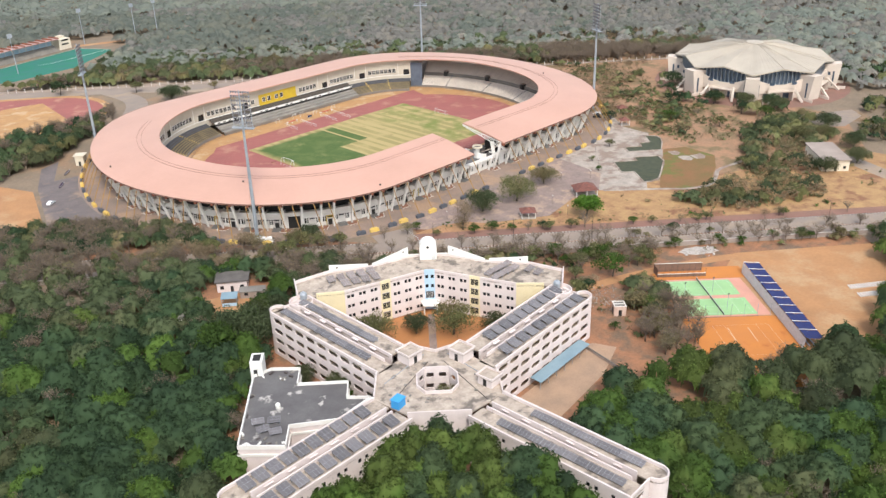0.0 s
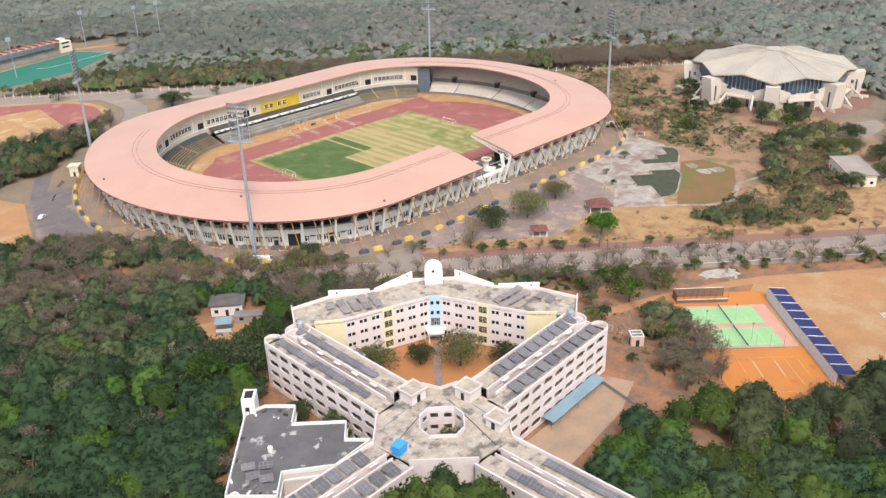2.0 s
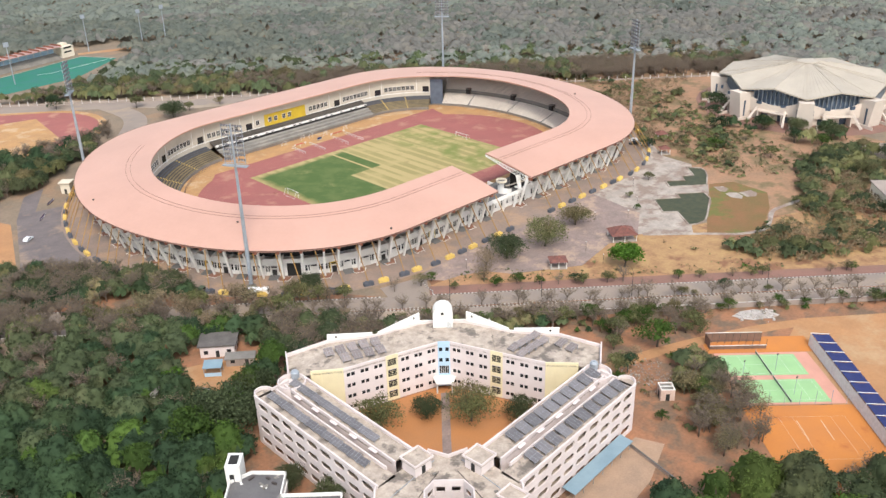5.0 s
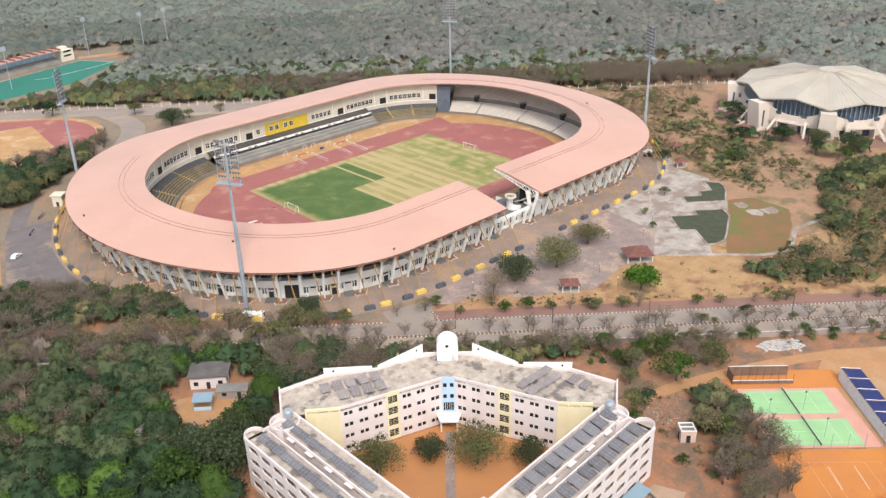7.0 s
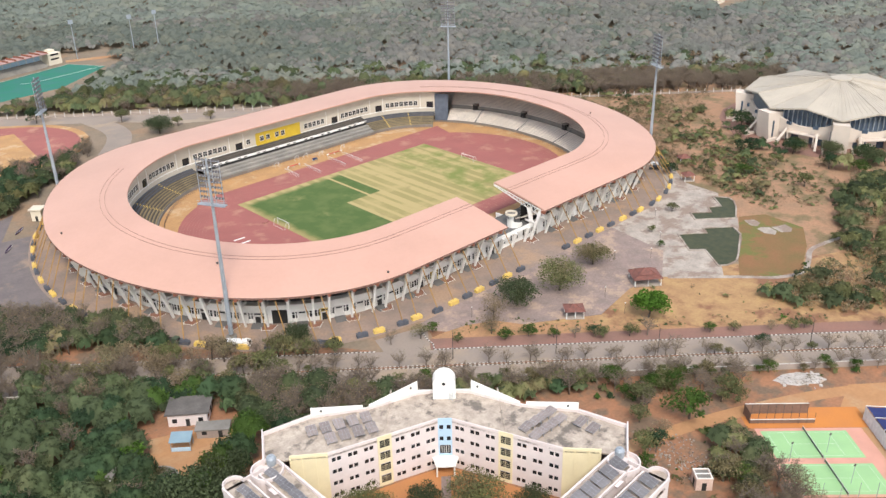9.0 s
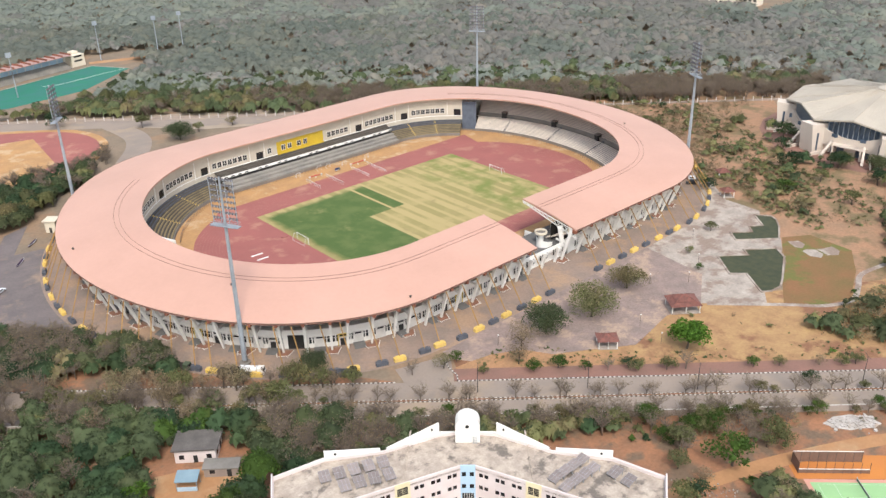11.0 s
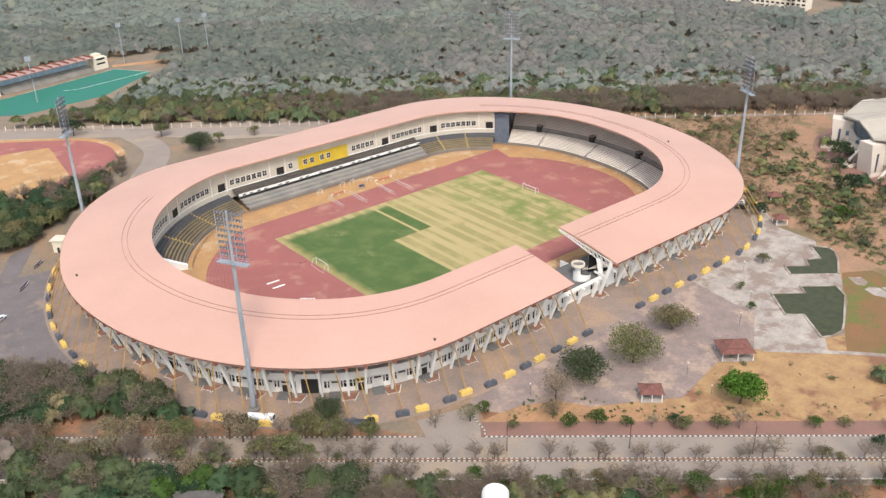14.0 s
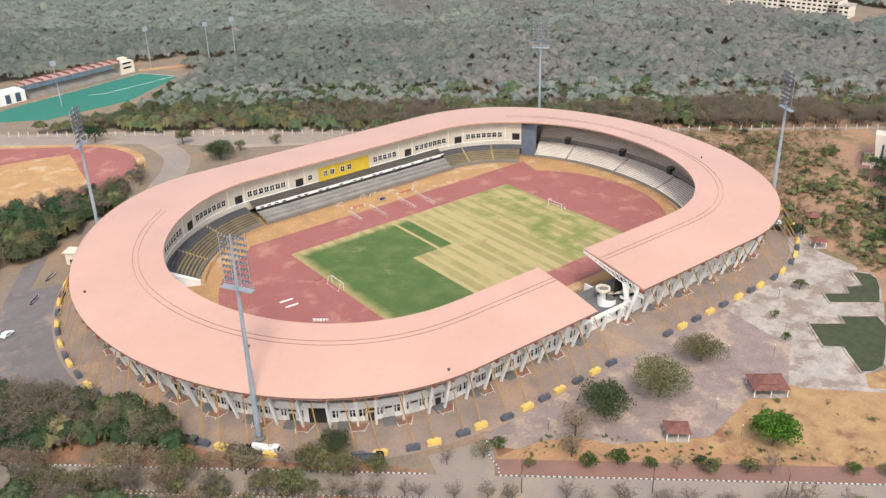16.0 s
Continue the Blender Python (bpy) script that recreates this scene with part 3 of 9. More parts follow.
for run in ends:
    part("lower_terrace", terrace(run, 0.6, 1.0, 11, 0.85, 0.33), M_TIER, stadium, "worn lower terrace steps")
    part("upper_terrace", terrace(run, 10.6, 5.6, 12, 0.85, 0.42), M_TIER, stadium, "grey upper terrace steps")
    for k in range(23):
        dd, zz = (0.6 + k * 0.85, 1.0 + (k + 1) * 0.33) if k < 11 else (10.6 + (k - 11) * 0.85, 5.6 + (k - 10) * 0.42)
        part("bench", Sheet().strip([[from_inner(s, dd + 0.08, zz), from_inner(s, dd + 0.08, zz + 0.12), from_inner(s, dd + 0.6, zz + 0.12), from_inner(s, dd + 0.6, zz)] for s in run]), M_SEATW, stadium)
    part("front_wall", Sheet().strip([[from_inner(s, 0.6, 0), from_inner(s, 0.6, 1.3), from_inner(s, 0.35, 1.3), from_inner(s, 0.35, 0)] for s in run]), M_CONC, stadium, "low concrete wall before the terraces")
    part("tier_wall", Sheet().strip([[from_inner(s, 9.95, 4.4), from_inner(s, 10.6, 4.4), from_inner(s, 10.6, 6.5), from_inner(s, 10.4, 6.5), from_inner(s, 10.4, 5.4)] for s in run]), M_CONC, stadium)
    part("back_wall", Sheet().strip([[from_inner(s, 20.8, 10.4), from_inner(s, 20.8, 13.2)] for s in run]), M_CREAM, stadium)
    # stair gangways and dark entries between the tiers
    k = 0
    for i in range(6, len(run) - 6, 15):
        a = run[i]
        out = Vector((a[1][0] - a[0][0], a[1][1] - a[0][1], 0)).normalized()
        m = Matrix.Translation(from_inner(a, 0, 0)) @ Matrix.Rotation(math.atan2(out.y, out.x), 4, "Z")
        g = Sheet()
        deep_ = math.hypot(a[1][0] - a[0][0], a[1][1] - a[0][1]) - 12.5
        for j in range(22):
            if 1.6 + j * 0.9 > deep_:
                break
            g.box(0.6 + j * 0.9, -0.45, 0, 0.6 + j * 0.9 + 0.95, 0.45, (1.12 + (j + 1) * 0.35) if j < 11 else (5.72 + (j - 10.5) * 0.42), m)
        part("gangway", g, M_GBLOCK, stadium, "dark stair gangway", kind="stuff")
        e = Sheet().box(9.2, 2.8, 4.0, 11.6, 5.0, 7.4, m)
        part("entry", e, M_DARK, stadium, "dark stand entry")
        part("entry_hood", Sheet().box(9.0, 2.6, 7.4, 11.9, 5.2, 7.65, m), M_CONC, stadium)

main = runs(is_main)[0]
curved = lambda st: not -47 < st[0][0] < 47
for test, name in ((lambda st: st[0][0] >= 46, "terrace"), (lambda st: st[0][0] <= -46, "terrace")):
    run = [s for s in main if test(s)]
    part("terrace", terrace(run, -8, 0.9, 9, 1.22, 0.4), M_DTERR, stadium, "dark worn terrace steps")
    for k in range(9):
        zz = 0.9 + (k + 1) * 0.4
        part("bench", Sheet().strip([[from_inner(s, -8 + k * 1.22 + 0.3, zz), from_inner(s, -8 + k * 1.22 + 0.3, zz + 0.38), from_inner(s, -8 + k * 1.22 + 0.8, zz + 0.38), from_inner(s, -8 + k * 1.22 + 0.8, zz)] for s in run]), M_OCHRE if k < 6 else M_GBLOCK, stadium)
    part("front_wall", Sheet().strip([[from_inner(s, -8, 0), from_inner(s, -8, 1.4), from_inner(s, -8.25, 1.4), from_inner(s, -8.25, 0)] for s in run]), M_CONC, stadium)
    for i in (len(run) // 3, 2 * len(run) // 3):
        a = run[i]
        out = Vector((a[1][0] - a[0][0], a[1][1] - a[0][1], 0)).normalized()
        m = Matrix.Translation(from_inner(a, 0, 0)) @ Matrix.Rotation(math.atan2(out.y, out.x), 4, "Z")
        g = Sheet()
        for j in range(9):
            g.box(-8 + j * 1.22, -0.4, 0, -8 + j * 1.22 + 1.25, 0.4, 1.05 + (j + 1) * 0.4, m)
        part("gangway", g, M_YBLOCK, stadium, "yellow-edged stair gangway", kind="stuff")
mid = [s for s in main if -47 < s[0][0] < 47]
part("lower_slope", terrace(mid, -8.6, 0.9, 3, 2.13, 0.88), M_SLOPE, stadium, "grey concrete lower terrace")
part("front_wall", Sheet().strip([[from_inner(s, -8.6, 0), from_inner(s, -8.6, 1.3), from_inner(s, -8.85, 1.3), from_inner(s, -8.85, 0)] for s in mid]), M_CONC, stadium)
part("band_wall", Sheet().strip([[from_inner(s, -2.2, 4.6), from_inner(s, -2.2, 5.6), from_inner(s, -1.9, 5.6), from_inner(s, -1.9, 4.4)] for s in mid]), M_WHITE, stadium, "white balcony band")
slots = Sheet()
for a, b in list(zip(mid, mid[1:]))[::2]:
    slots.face(from_inner(a, -2.24, 4.75), from_inner(a, -2.24, 5.25), from_inner(b, -2.24, 5.25), from_inner(b, -2.24, 4.75)) if a[0][0] % 9 < 6 else None
part("balcony_slot", slots, M_DARK, stadium, "dark slots in the balcony", kind="stuff")
# Dark sheet across the gap under the balcony band, in place of its shade.
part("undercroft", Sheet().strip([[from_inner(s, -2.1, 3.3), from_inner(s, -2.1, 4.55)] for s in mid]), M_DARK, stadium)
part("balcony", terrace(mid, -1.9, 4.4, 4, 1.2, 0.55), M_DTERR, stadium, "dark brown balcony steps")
part("hall_wall", Sheet().strip([[from_inner(s, 3.0, 3.0), from_inner(s, 3.0, 15.2), from_inner(s, 3.3, 15.2)] for s in main]), M_HALL, stadium, "cream hall wall with windows")
part("hall_ledge", Sheet().strip([[from_inner(s, 2.8, 6.6), from_inner(s, 2.8, 6.9), from_inner(s, 3.02, 6.9)] for s in main]), M_WHITE, stadium)


def inward(st, d, z):
    """A pose on the hall wall facing the field, x along it."""
    out = Vector((st[1][0] - st[0][0], st[1][1] - st[0][1], 0)).normalized()
    p = from_inner(st, d, z)
    return Matrix.Translation(p) @ Matrix.Rotation(math.atan2(out.y, out.x) - math.pi / 2, 4, "Z")


HW = Sheet().box(-0.95, -0.06, 0, 0.95, 0.06, 2.2).mesh("window", M_GLASS)
hwf = Sheet()
for x0, x1, z0, z1 in ((-1.04, -0.95, -0.1, 2.3), (0.95, 1.04, -0.1, 2.3), (-0.95, 0.95, 2.2, 2.3), (-0.95, 0.95, -0.1, 0), (-0.04, 0.04, 0, 2.2), (-0.95, 0.95, 1.1, 1.17)):
    hwf.box(x0, -0.12, z0, x1, 0.08, z1)
HWF = hwf.mesh("window_frame", M_WHITE)
DARKDOOR = Sheet().box(-1.7, -0.08, 0, 1.7, 0.05, 3.4).mesh("door", M_GLASS)
PIER = Sheet().box(-0.12, -0.16, 0, 0.12, 0.0, 7.4).mesh("pier", M_WHITE)
d, n = 0.0, 0
for before, after in zip(main, main[1:]):
    p, q = from_inner(before, 3.0, 0), from_inner(after, 3.0, 0)
    seg = math.hypot(p[0] - q[0], p[1] - q[1])
    d += seg
    while d >= 2.45:
        d -= 2.45
        n += 1
        f = 1 - d / seg
        st = [(u[0] + (v[0] - u[0]) * f, u[1] + (v[1] - u[1]) * f) for u, v in zip(before[:2], after[:2])]
        x0 = st[0][0]
        if -16 < x0 < 11.5:
            continue
        if n % 11 in (0, 3):
            part("pier", PIER, None, stadium, m=inward(st, 2.98, 6.1))
        elif n % 11 in (1, 2):
            if n % 11 == 1:
                part("door", DARKDOOR, None, stadium, m=inward(st, 2.96, 6.6))
        else:
            ob = part("window", HW, None, stadium, m=inward(st, 2.95, 8.3))
            part("window_frame", HWF, None, ob)
# yellow box for guests
vip = [s for s in main if -14.5 < s[0][0] < 10.5]
part("guest_box", Sheet().strip([[from_inner(s, 2.9, 6.8), from_inner(s, 2.9, 12.2), from_inner(s, 2.98, 12.2)] for s in vip]), M_VIP, stadium, "bright yellow guest box")
for i, st in enumerate(vip):
    if i % 5 in (1, 3) and 3 < i < len(vip) - 2:
        ob = part("window", HW, None, stadium, m=inward(st, 2.86, 8.3))
        part("window_frame", HWF, None, ob)
part("guest_ledge", Sheet().strip([[from_inner(s, 2.3, 6.2), from_inner(s, 2.3, 7.0), from_inner(s, 2.88, 7.0)] for s in vip]), M_VIP, stadium)
# white wing wall where the main stand begins, and the curtained gate at its other end
a = main[-1]
ww = Sheet()
for p, q in (((-9, 0.2, 1.6), (3, 0.2, 6.5)),):
    o = [from_inner(a, p[0], 0), from_inner(a, q[0], 0), from_inner(a, q[0], q[2]), from_inner(a, p[0], p[2])]
    ww.face(*o)
    b = main[-2]
    o2 = [from_inner(b, p[0], 0), from_inner(b, q[0], 0), from_inner(b, q[0], q[2]), from_inner(b, p[0], p[2])]
    ww.face(*o2[::-1])
    ww.face(o[3], o[2], o2[2], o2[3])
    ww.face(o[0], o[3], o2[3], o2[0])
part("wing_wall", ww, M_WHITE, stadium, "white sloping wing wall")
gate = [s for s in RING if is_gate(s)]
if gate:
    part("gate_curtain", Sheet().strip([[from_inner(s, 3.0, 0), from_inner(s, 3.0, 14)] for s in (main[0], *gate[::-1], ends[0][-1])]), M_CURTAIN, stadium, "dark blue curtain in the gate")

def off(st):
    return -10.6 if is_main(st) else -2.0


rail = Sheet()
RAILN = len(RING)
for i in range(0, RAILN - 1):
    a, b = RING[i], RING[i + 1]
    if is_main(a) != is_main(b):
        continue
    for z in (1.5, 2.0):
        rail.tube(from_inner(a, off(a), z - 0.4), from_inner(b, off(b), z - 0.4), 0.06, n=4, caps=False)
    rail.tube(from_inner(a, off(a), 0), from_inner(a, off(a), 1.6), 0.06, n=4)
part("track_fence", rail, M_RAIL, stadium, "brown pipe fence round the track")

# ---- field ----
pts = [from_inner(s, 0.4, 0.05)[:2] for s in RING[::2]]
slab("field_apron", pts, 0.05, M_ORANGE, "ochre dirt apron inside the stadium", "ground")


def track_outline(r, cy=1.0, straight=42.2, n=28, dy=0.0):
    out = []
    for sx, a0 in ((1, -90), (-1, 90)):
        for i in range(n + 1):
            a = radians(a0 + 180 * i / n)
            y = cy + r * math.sin(a)
            if dy and y > cy:
                y += dy * (y - cy) / r
            out.append((sx * straight + r * math.cos(a), y))
    return out


slab("sprint_straight", [(-71, 36), (72, 36), (76, 50.6), (-58.5, 50.6)], 0.085, M_RED, "faded red sprint straight", "track")
slab("running_track", track_outline(46.4, dy=3.0), 0.09, M_RED, "faded red running track with end zones", "track")
lane = Sheet()
for k in range(0, 9):
    o = track_outline(36.8 + 1.22 * k * 0.98)
    o2 = track_outline(36.8 + 1.22 * k * 0.98 + 0.07)
    for i in range(len(o)):
        j = (i + 1) % len(o)
        lane.face((*o[i], 0.1), (*o2[i], 0.1), (*o2[j], 0.1), (*o[j], 0.1))
ground_piece("lane_line", lane, mat("worn_lane_paint", (0.36, 0.17, 0.145), rough=0.95), "worn lane lines on the track", "line")

tm = Mat("patchy_turf", (0.34, 0.27, 0.115), (0.29, 0.245, 0.10), size=9, grain=0.3, grain_size=0.7, rough=1.0, bump=0.4)
x, y, z = tm.xyz()
wob = tm.math("MULTIPLY_ADD", tm.noise(tm.pos, 0.25, 3), 3.0, -1.5)
xs = tm.math("ADD", x, wob)
# mown bands across the pitch
band = tm.math("SINE", tm.math("MULTIPLY", tm.math("ADD", x, tm.math("MULTIPLY", wob, 0.16)), 1.12))
slow = tm.math("SINE", tm.math("MULTIPLY", x, 0.37))
band = tm.math("ADD", band, tm.math("MULTIPLY", slow, 0.6))
band = tm.ramp(band, -0.45, 0.45)
broken = tm.math("MULTIPLY", band, tm.ramp(tm.noise(tm.pos, 0.07, 4), 0.30, 0.56))
base = tm.mix(broken, (0.365, 0.285, 0.130), (0.255, 0.215, 0.085))
base = tm.mix(tm.ramp(tm.noise(tm.pos, 0.16, 5), 0.55, 0.75), base, (0.27, 0.215, 0.095))
right = tm.ramp(x, 18.0, 30.0)
base = tm.mix(tm.math("MULTIPLY", right, tm.ramp(tm.noise(tm.pos, 0.09, 4), 0.40, 0.66)), base, (0.165, 0.185, 0.052))
# watered end
g1 = tm.ramp(tm.math("MULTIPLY", x, -1.0), 18.4, 19.2)
g2 = tm.math("MULTIPLY", tm.ramp(tm.math("MULTIPLY", x, -1.0), 0.8, 1.6), tm.ramp(y, 3.8, 4.6))
# a pale dry strip through the green
dry = tm.ramp(tm.math("ABSOLUTE", tm.math("ADD", x, 7.2)), 0.45, 0.8)
g = tm.math("MULTIPLY", tm.math("MAXIMUM", g1, g2), tm.math("MAXIMUM", dry, tm.math("SUBTRACT", 1.0, tm.ramp(y, 2.0, 3.0))))
edge = tm.math("MULTIPLY", tm.ramp(tm.math("SUBTRACT", 33.5, tm.math("ABSOLUTE", tm.math("ADD", y, wob))), 0.0, 4.0), tm.ramp(tm.math("ADD", xs, 50.0), 0.0, 4.0))
green = tm.mix(tm.ramp(tm.noise(tm.pos, 0.12, 5), 0.4, 0.7), (0.066, 0.106, 0.028), (0.100, 0.132, 0.042))
green = tm.mix(tm.ramp(tm.noise(tm.pos, 0.075, 6, 0.7), 0.56, 0.76), green, (0.22, 0.20, 0.085))
tm.recolour(tm.mix(tm.math("MULTIPLY", g, edge), base, green))
slab("football_pitch", [(-50.5, -34), (52.5, -34), (52.5, 35), (-50.5, 35)], 0.13, tm.m, "natural turf pitch, one end green, the rest dry and mown in bands", "pitch")

goal = Sheet()
for s in (-3.66, 3.66):
    goal.tube((0, s, 0), (0, s, 2.44), 0.09, n=6)
    goal.tube((0, s, 2.44), (-1.2, s, 2.44), 0.05, n=5)
    goal.tube((-1.2, s, 2.44), (-2.0, s, 0), 0.05, n=5)
goal.tube((0, -3.66, 2.44), (0, 3.66, 2.44), 0.09, n=6)
goal.tube((-2.0, -3.66, 0.05), (-2.0, 3.66, 0.05), 0.04, n=5)
GOAL = goal.mesh("goal", M_LINE)
for x0, turn in ((-50, 0), (50, 180)):
    g = tagged(new("goal", GOAL), "white steel football goal without a net", "goal", "goals of the pitch")
    g.matrix_world = pose(x0, 3.66, 0.13, 0, 0, turn)

# hurdles and benches on the track
hur = Sheet()
for s in (-0.6, 0.6):
    hur.tube((s, 0, 0), (s, 0, 1.0), 0.04, n=5)
    hur.tube((s, 0, 0.04), (s, 0.6, 0.04), 0.04, n=5)
hur.box(-0.65, -0.03, 0.9, 0.65, 0.03, 1.06)
HUR = hur.mesh("hurdle", M_LINE)
for x0, y0, n in ((-14.8, 43.2, 9), (-5.3, 40.0, 11), (8.0, 39.4, 11), (16.4, 38.2, 12)):
    for j in range(n):
        h = tagged(new("hurdle", HUR), "white hurdle standing on the running track", "hurdle", "hurdles on the straight")
        h.matrix_world = pose(x0 + 0.05 * j, y0 + 1.22 * j, 0.1, 0, 0, 90)
# red and white steeplechase barriers, a trolley and training frames by the stand
M_BAR = mat("red_barrier_paint", (0.50, 0.07, 0.06), rough=0.6)
for x0, x1, y0 in ((-12.7, -5.8, 54.4), (9.6, 18.4, 54.8)):
    b = thing("steeple_barrier", "long red and white steeplechase barrier", "barrier", (x0, y0, 0.1), 0, "barriers by the straight")
    n = 7
    for i in range(n):
        part("bar", Sheet().box((x1 - x0) * i / n, -0.14, 0.75, (x1 - x0) * (i + 1) / n, 0.14, 1.05), M_BAR if 0 < i < n - 1 else M_LINE, b)
    for i in (0.3, (x1 - x0) / 2, x1 - x0 - 0.3):
        part("foot", Sheet().box(i - 0.06, -0.5, 0, i + 0.06, 0.5, 0.08).box(i - 0.05, -0.05, 0.08, i + 0.05, 0.05, 0.75), M_LINE, b)
tr_ = thing("equipment_trolley", "blue and white equipment trolley beside the track", "trolley", (2.6, 54.6, 0.1), 8)
part("deck", Sheet().box(-1.3, -0.5, 0.4, 1.3, 0.5, 0.5), M_LINE, tr_)
part("crate", Sheet().box(-1.1, -0.45, 0.5, -0.1, 0.45, 1.2), M_NAVY, tr_)
part("crate", Sheet().box(0.1, -0.45, 0.5, 1.1, 0.45, 1.1), M_GBLOCK, tr_)
for i in (-1, 1):
    for k in (-1, 1):
        part("wheel", Sheet().tube((i, k * 0.4, 0.22), (i, k * 0.5, 0.22), 0.22, n=10), M_KERBK, tr_)
for x0, y0 in ((-14.5, 59.8), (-3.0, 60.6), (1.6, 60.2), (8.4, 57.4), (21.2, 57.6)):
    f_ = Sheet()
    for i in (-1.2, 1.2):
        f_.tube((i, 0, 0), (i, 0, 2.1), 0.06, n=5)
        f_.tube((i, 0, 2.1), (i, 1.0, 0), 0.04, n=5)
    f_.tube((-1.2, 0, 2.1), (1.2, 0, 2.1), 0.06, n=5)
    o = tagged(new("training_goal", f_.mesh("training_goal", M_LINE)), "small white practice goal on the dirt apron", "goal", "practice goals by the stand")
    o.matrix_world = pose(x0, y0, 0.06, 0, 0, 12)

# ---- floodlight masts ----
mast = thing("floodlight_mast", "tall grey steel floodlight mast with a lamp frame", "floodlight", (-107.5, -52.6, 0), 0, "floodlight masts")
part("pole", Sheet().tube((0, 0, 0), (0, 0, 22), 0.75, 0.6, 12).tube((0, 0, 22), (0, 0, 43), 0.6, 0.42, 12), M_STEEL, mast, smooth=False)
part("base", Sheet().lathe([(1.6, 0), (1.6, 0.7), (1.2, 0.8), (0.8, 0.8), (0.8, 1.4)], 12), M_CONC, mast)
plat = Sheet().box(-4.2, -0.9, 42.6, 4.2, 0.9, 42.85)
for z in (43.3, 43.9):
    for y0 in (-0.9, 0.9):
        plat.tube((-4.2, y0, z), (4.2, y0, z), 0.05, n=4)
part("platform", plat, M_STEEL, mast)
fr = Sheet()
for k in range(8):
    fr.tube((-3.6, 0.3, 44.6 + k * 1.55), (3.6, 0.3, 44.6 + k * 1.55), 0.09, n=4)
for x0 in (-3.6, -1.2, 1.2, 3.6):
    fr.tube((x0, 0.3, 43.0), (x0, 0.3, 55.8), 0.1, n=4)
fr.tube((0, 0, 43), (0, 0, 56.3), 0.4, 0.25, 8)
part("lamp_frame", fr, M_STEEL, mast)
lamp = Sheet().lathe([(0.12, -0.5), (0.28, -0.35), (0.42, 0.0), (0.42, 0.06)], 8)
LAMP = lamp.mesh("lamp", M_LAMPGLASS)
for k in range(8):
    for j in range(8):
        if j in (3, 4) and k < 1:
            continue
        part("lamp", LAMP, None, mast, m=pose(-3.3 + j * 0.943, 0.62, 44.7 + k * 1.55, -62, 0, 0))
MASTS = [(106.1, -55.0, -0.6), (-100.2, 87.5, -3.6), (117.0, 83.5, -3.6)]
mast.matrix_world = pose(-107.5, -52.6, 0, 0, 0, -62)
for x0, y0, dz in MASTS:
    a = math.degrees(math.atan2(5 - y0, 0 - x0)) - 90
    copy_thing(mast, pose(x0, y0, dz, 0, 0, a))

# ---- ring road, tie cables and their blocks ----
sh = Sheet()
rows = [[from_outer(s, 16, 0.06), from_outer(s, -9.5 if s[1][0] > -60 else -7.6, 0.06)] for s in RING]
sh.strip(rows)
sh.face((NOTCH[1], -62, 0.06), (NOTCH[0], -62, 0.06), (NOTCH[0] - 0.0, -87.6, 0.06), (NOTCH[1] + 0.0, -87.6, 0.06))
ground_piece("ring_road", sh, M_RING, "dusty paved road round the stadium", "road")

blk = Sheet().prism([(-1.75, -0.6), (-1.6, -0.7), (1.6, -0.7), (1.75, -0.6), (1.75, 0.6), (1.6, 0.7), (-1.6, 0.7), (-1.75, 0.6)], 0, 1.15)
blk.prism([(-1.2, -0.5), (1.2, -0.5), (1.2, 0.5), (-1.2, 0.5)], 1.1, 1.5)
YB, GB = blk.mesh("block", M_YBLOCK), blk.mesh("block", M_GBLOCK)
walk_d = 0.0
prev = None
count = 0
posts = []
for i in range(len(RING) - 1):
    p = from_outer(RING[i], -7.4, 0)
    if prev is not None:
        walk_d += math.hypot(p[0] - prev[0], p[1] - prev[1])
    prev = p
    posts.append((walk_d, RING[i], RING[i + 1]))
total = posts[-1][0]
# blocks at even steps, one through the notch
STEP = 6.75
k0 = 0
TARGETS = []
d = 2.0
while d < total:
    while posts[k0][0] < d:
        k0 += 1
    TARGETS.append((posts[k0][1], posts[k0][2]))
    d += STEP
for i, (st, nx) in enumerate(TARGETS):
    out = Vector((st[1][0] - st[0][0], st[1][1] - st[0][1], 0)).normalized()
    turn = math.degrees(math.atan2(out.y, out.x)) - 90
    base = from_outer(st, -7.4 if st[1][0] > -60 else -6.0, 0.06)
    yellow = i % 2 == 1
    b = thing("tie_block", ("yellow" if yellow else "dark grey") + " painted concrete anchor block with a yellow tie", "block", base, turn, "anchor blocks round the stadium")
    part("block", YB if yellow else GB, None, b)
    along = Vector((-out.y, out.x, 0))
    along *= 3.2 * min(max((-62 - st[1][0]) / 30, 0), 1) * (1 if along.y > 0 else -1)
    top = Vector(from_outer(st, 0.2, Z_OUTER - 1.0)) + along - Vector(base)
    loc = Matrix.Rotation(-radians(turn), 3, "Z") @ top
    part("tie", Sheet().tube((0, 0, 1.2), loc, 0.17, n=5), M_YCABLE, b, "slim yellow steel tie")

# ---- opening in the front stand: deck, columns, drum stair, roof truss ----
n0, n1 = NOTCH
part("deck", Sheet().box(n0 - 3, -70.6, 5.4, n1 + 14, -58.5, 5.9), M_CONCDARK, stadium)
part("deck_wall", Sheet().box(n0 - 1, -72.6, 5.6, n1 + 1, -72.2, 6.9), M_WHITE, stadium)
part("outer_wall", Sheet().box(n0 - 1, -69.8, 0, n1 + 1, -69.5, 5.6), M_WHITE, stadium)
part("side_wall", Sheet().box(n0 - 0.9, -69, 0, n0 - 0.5, -54.5, 9.5), M_WHITE, stadium)
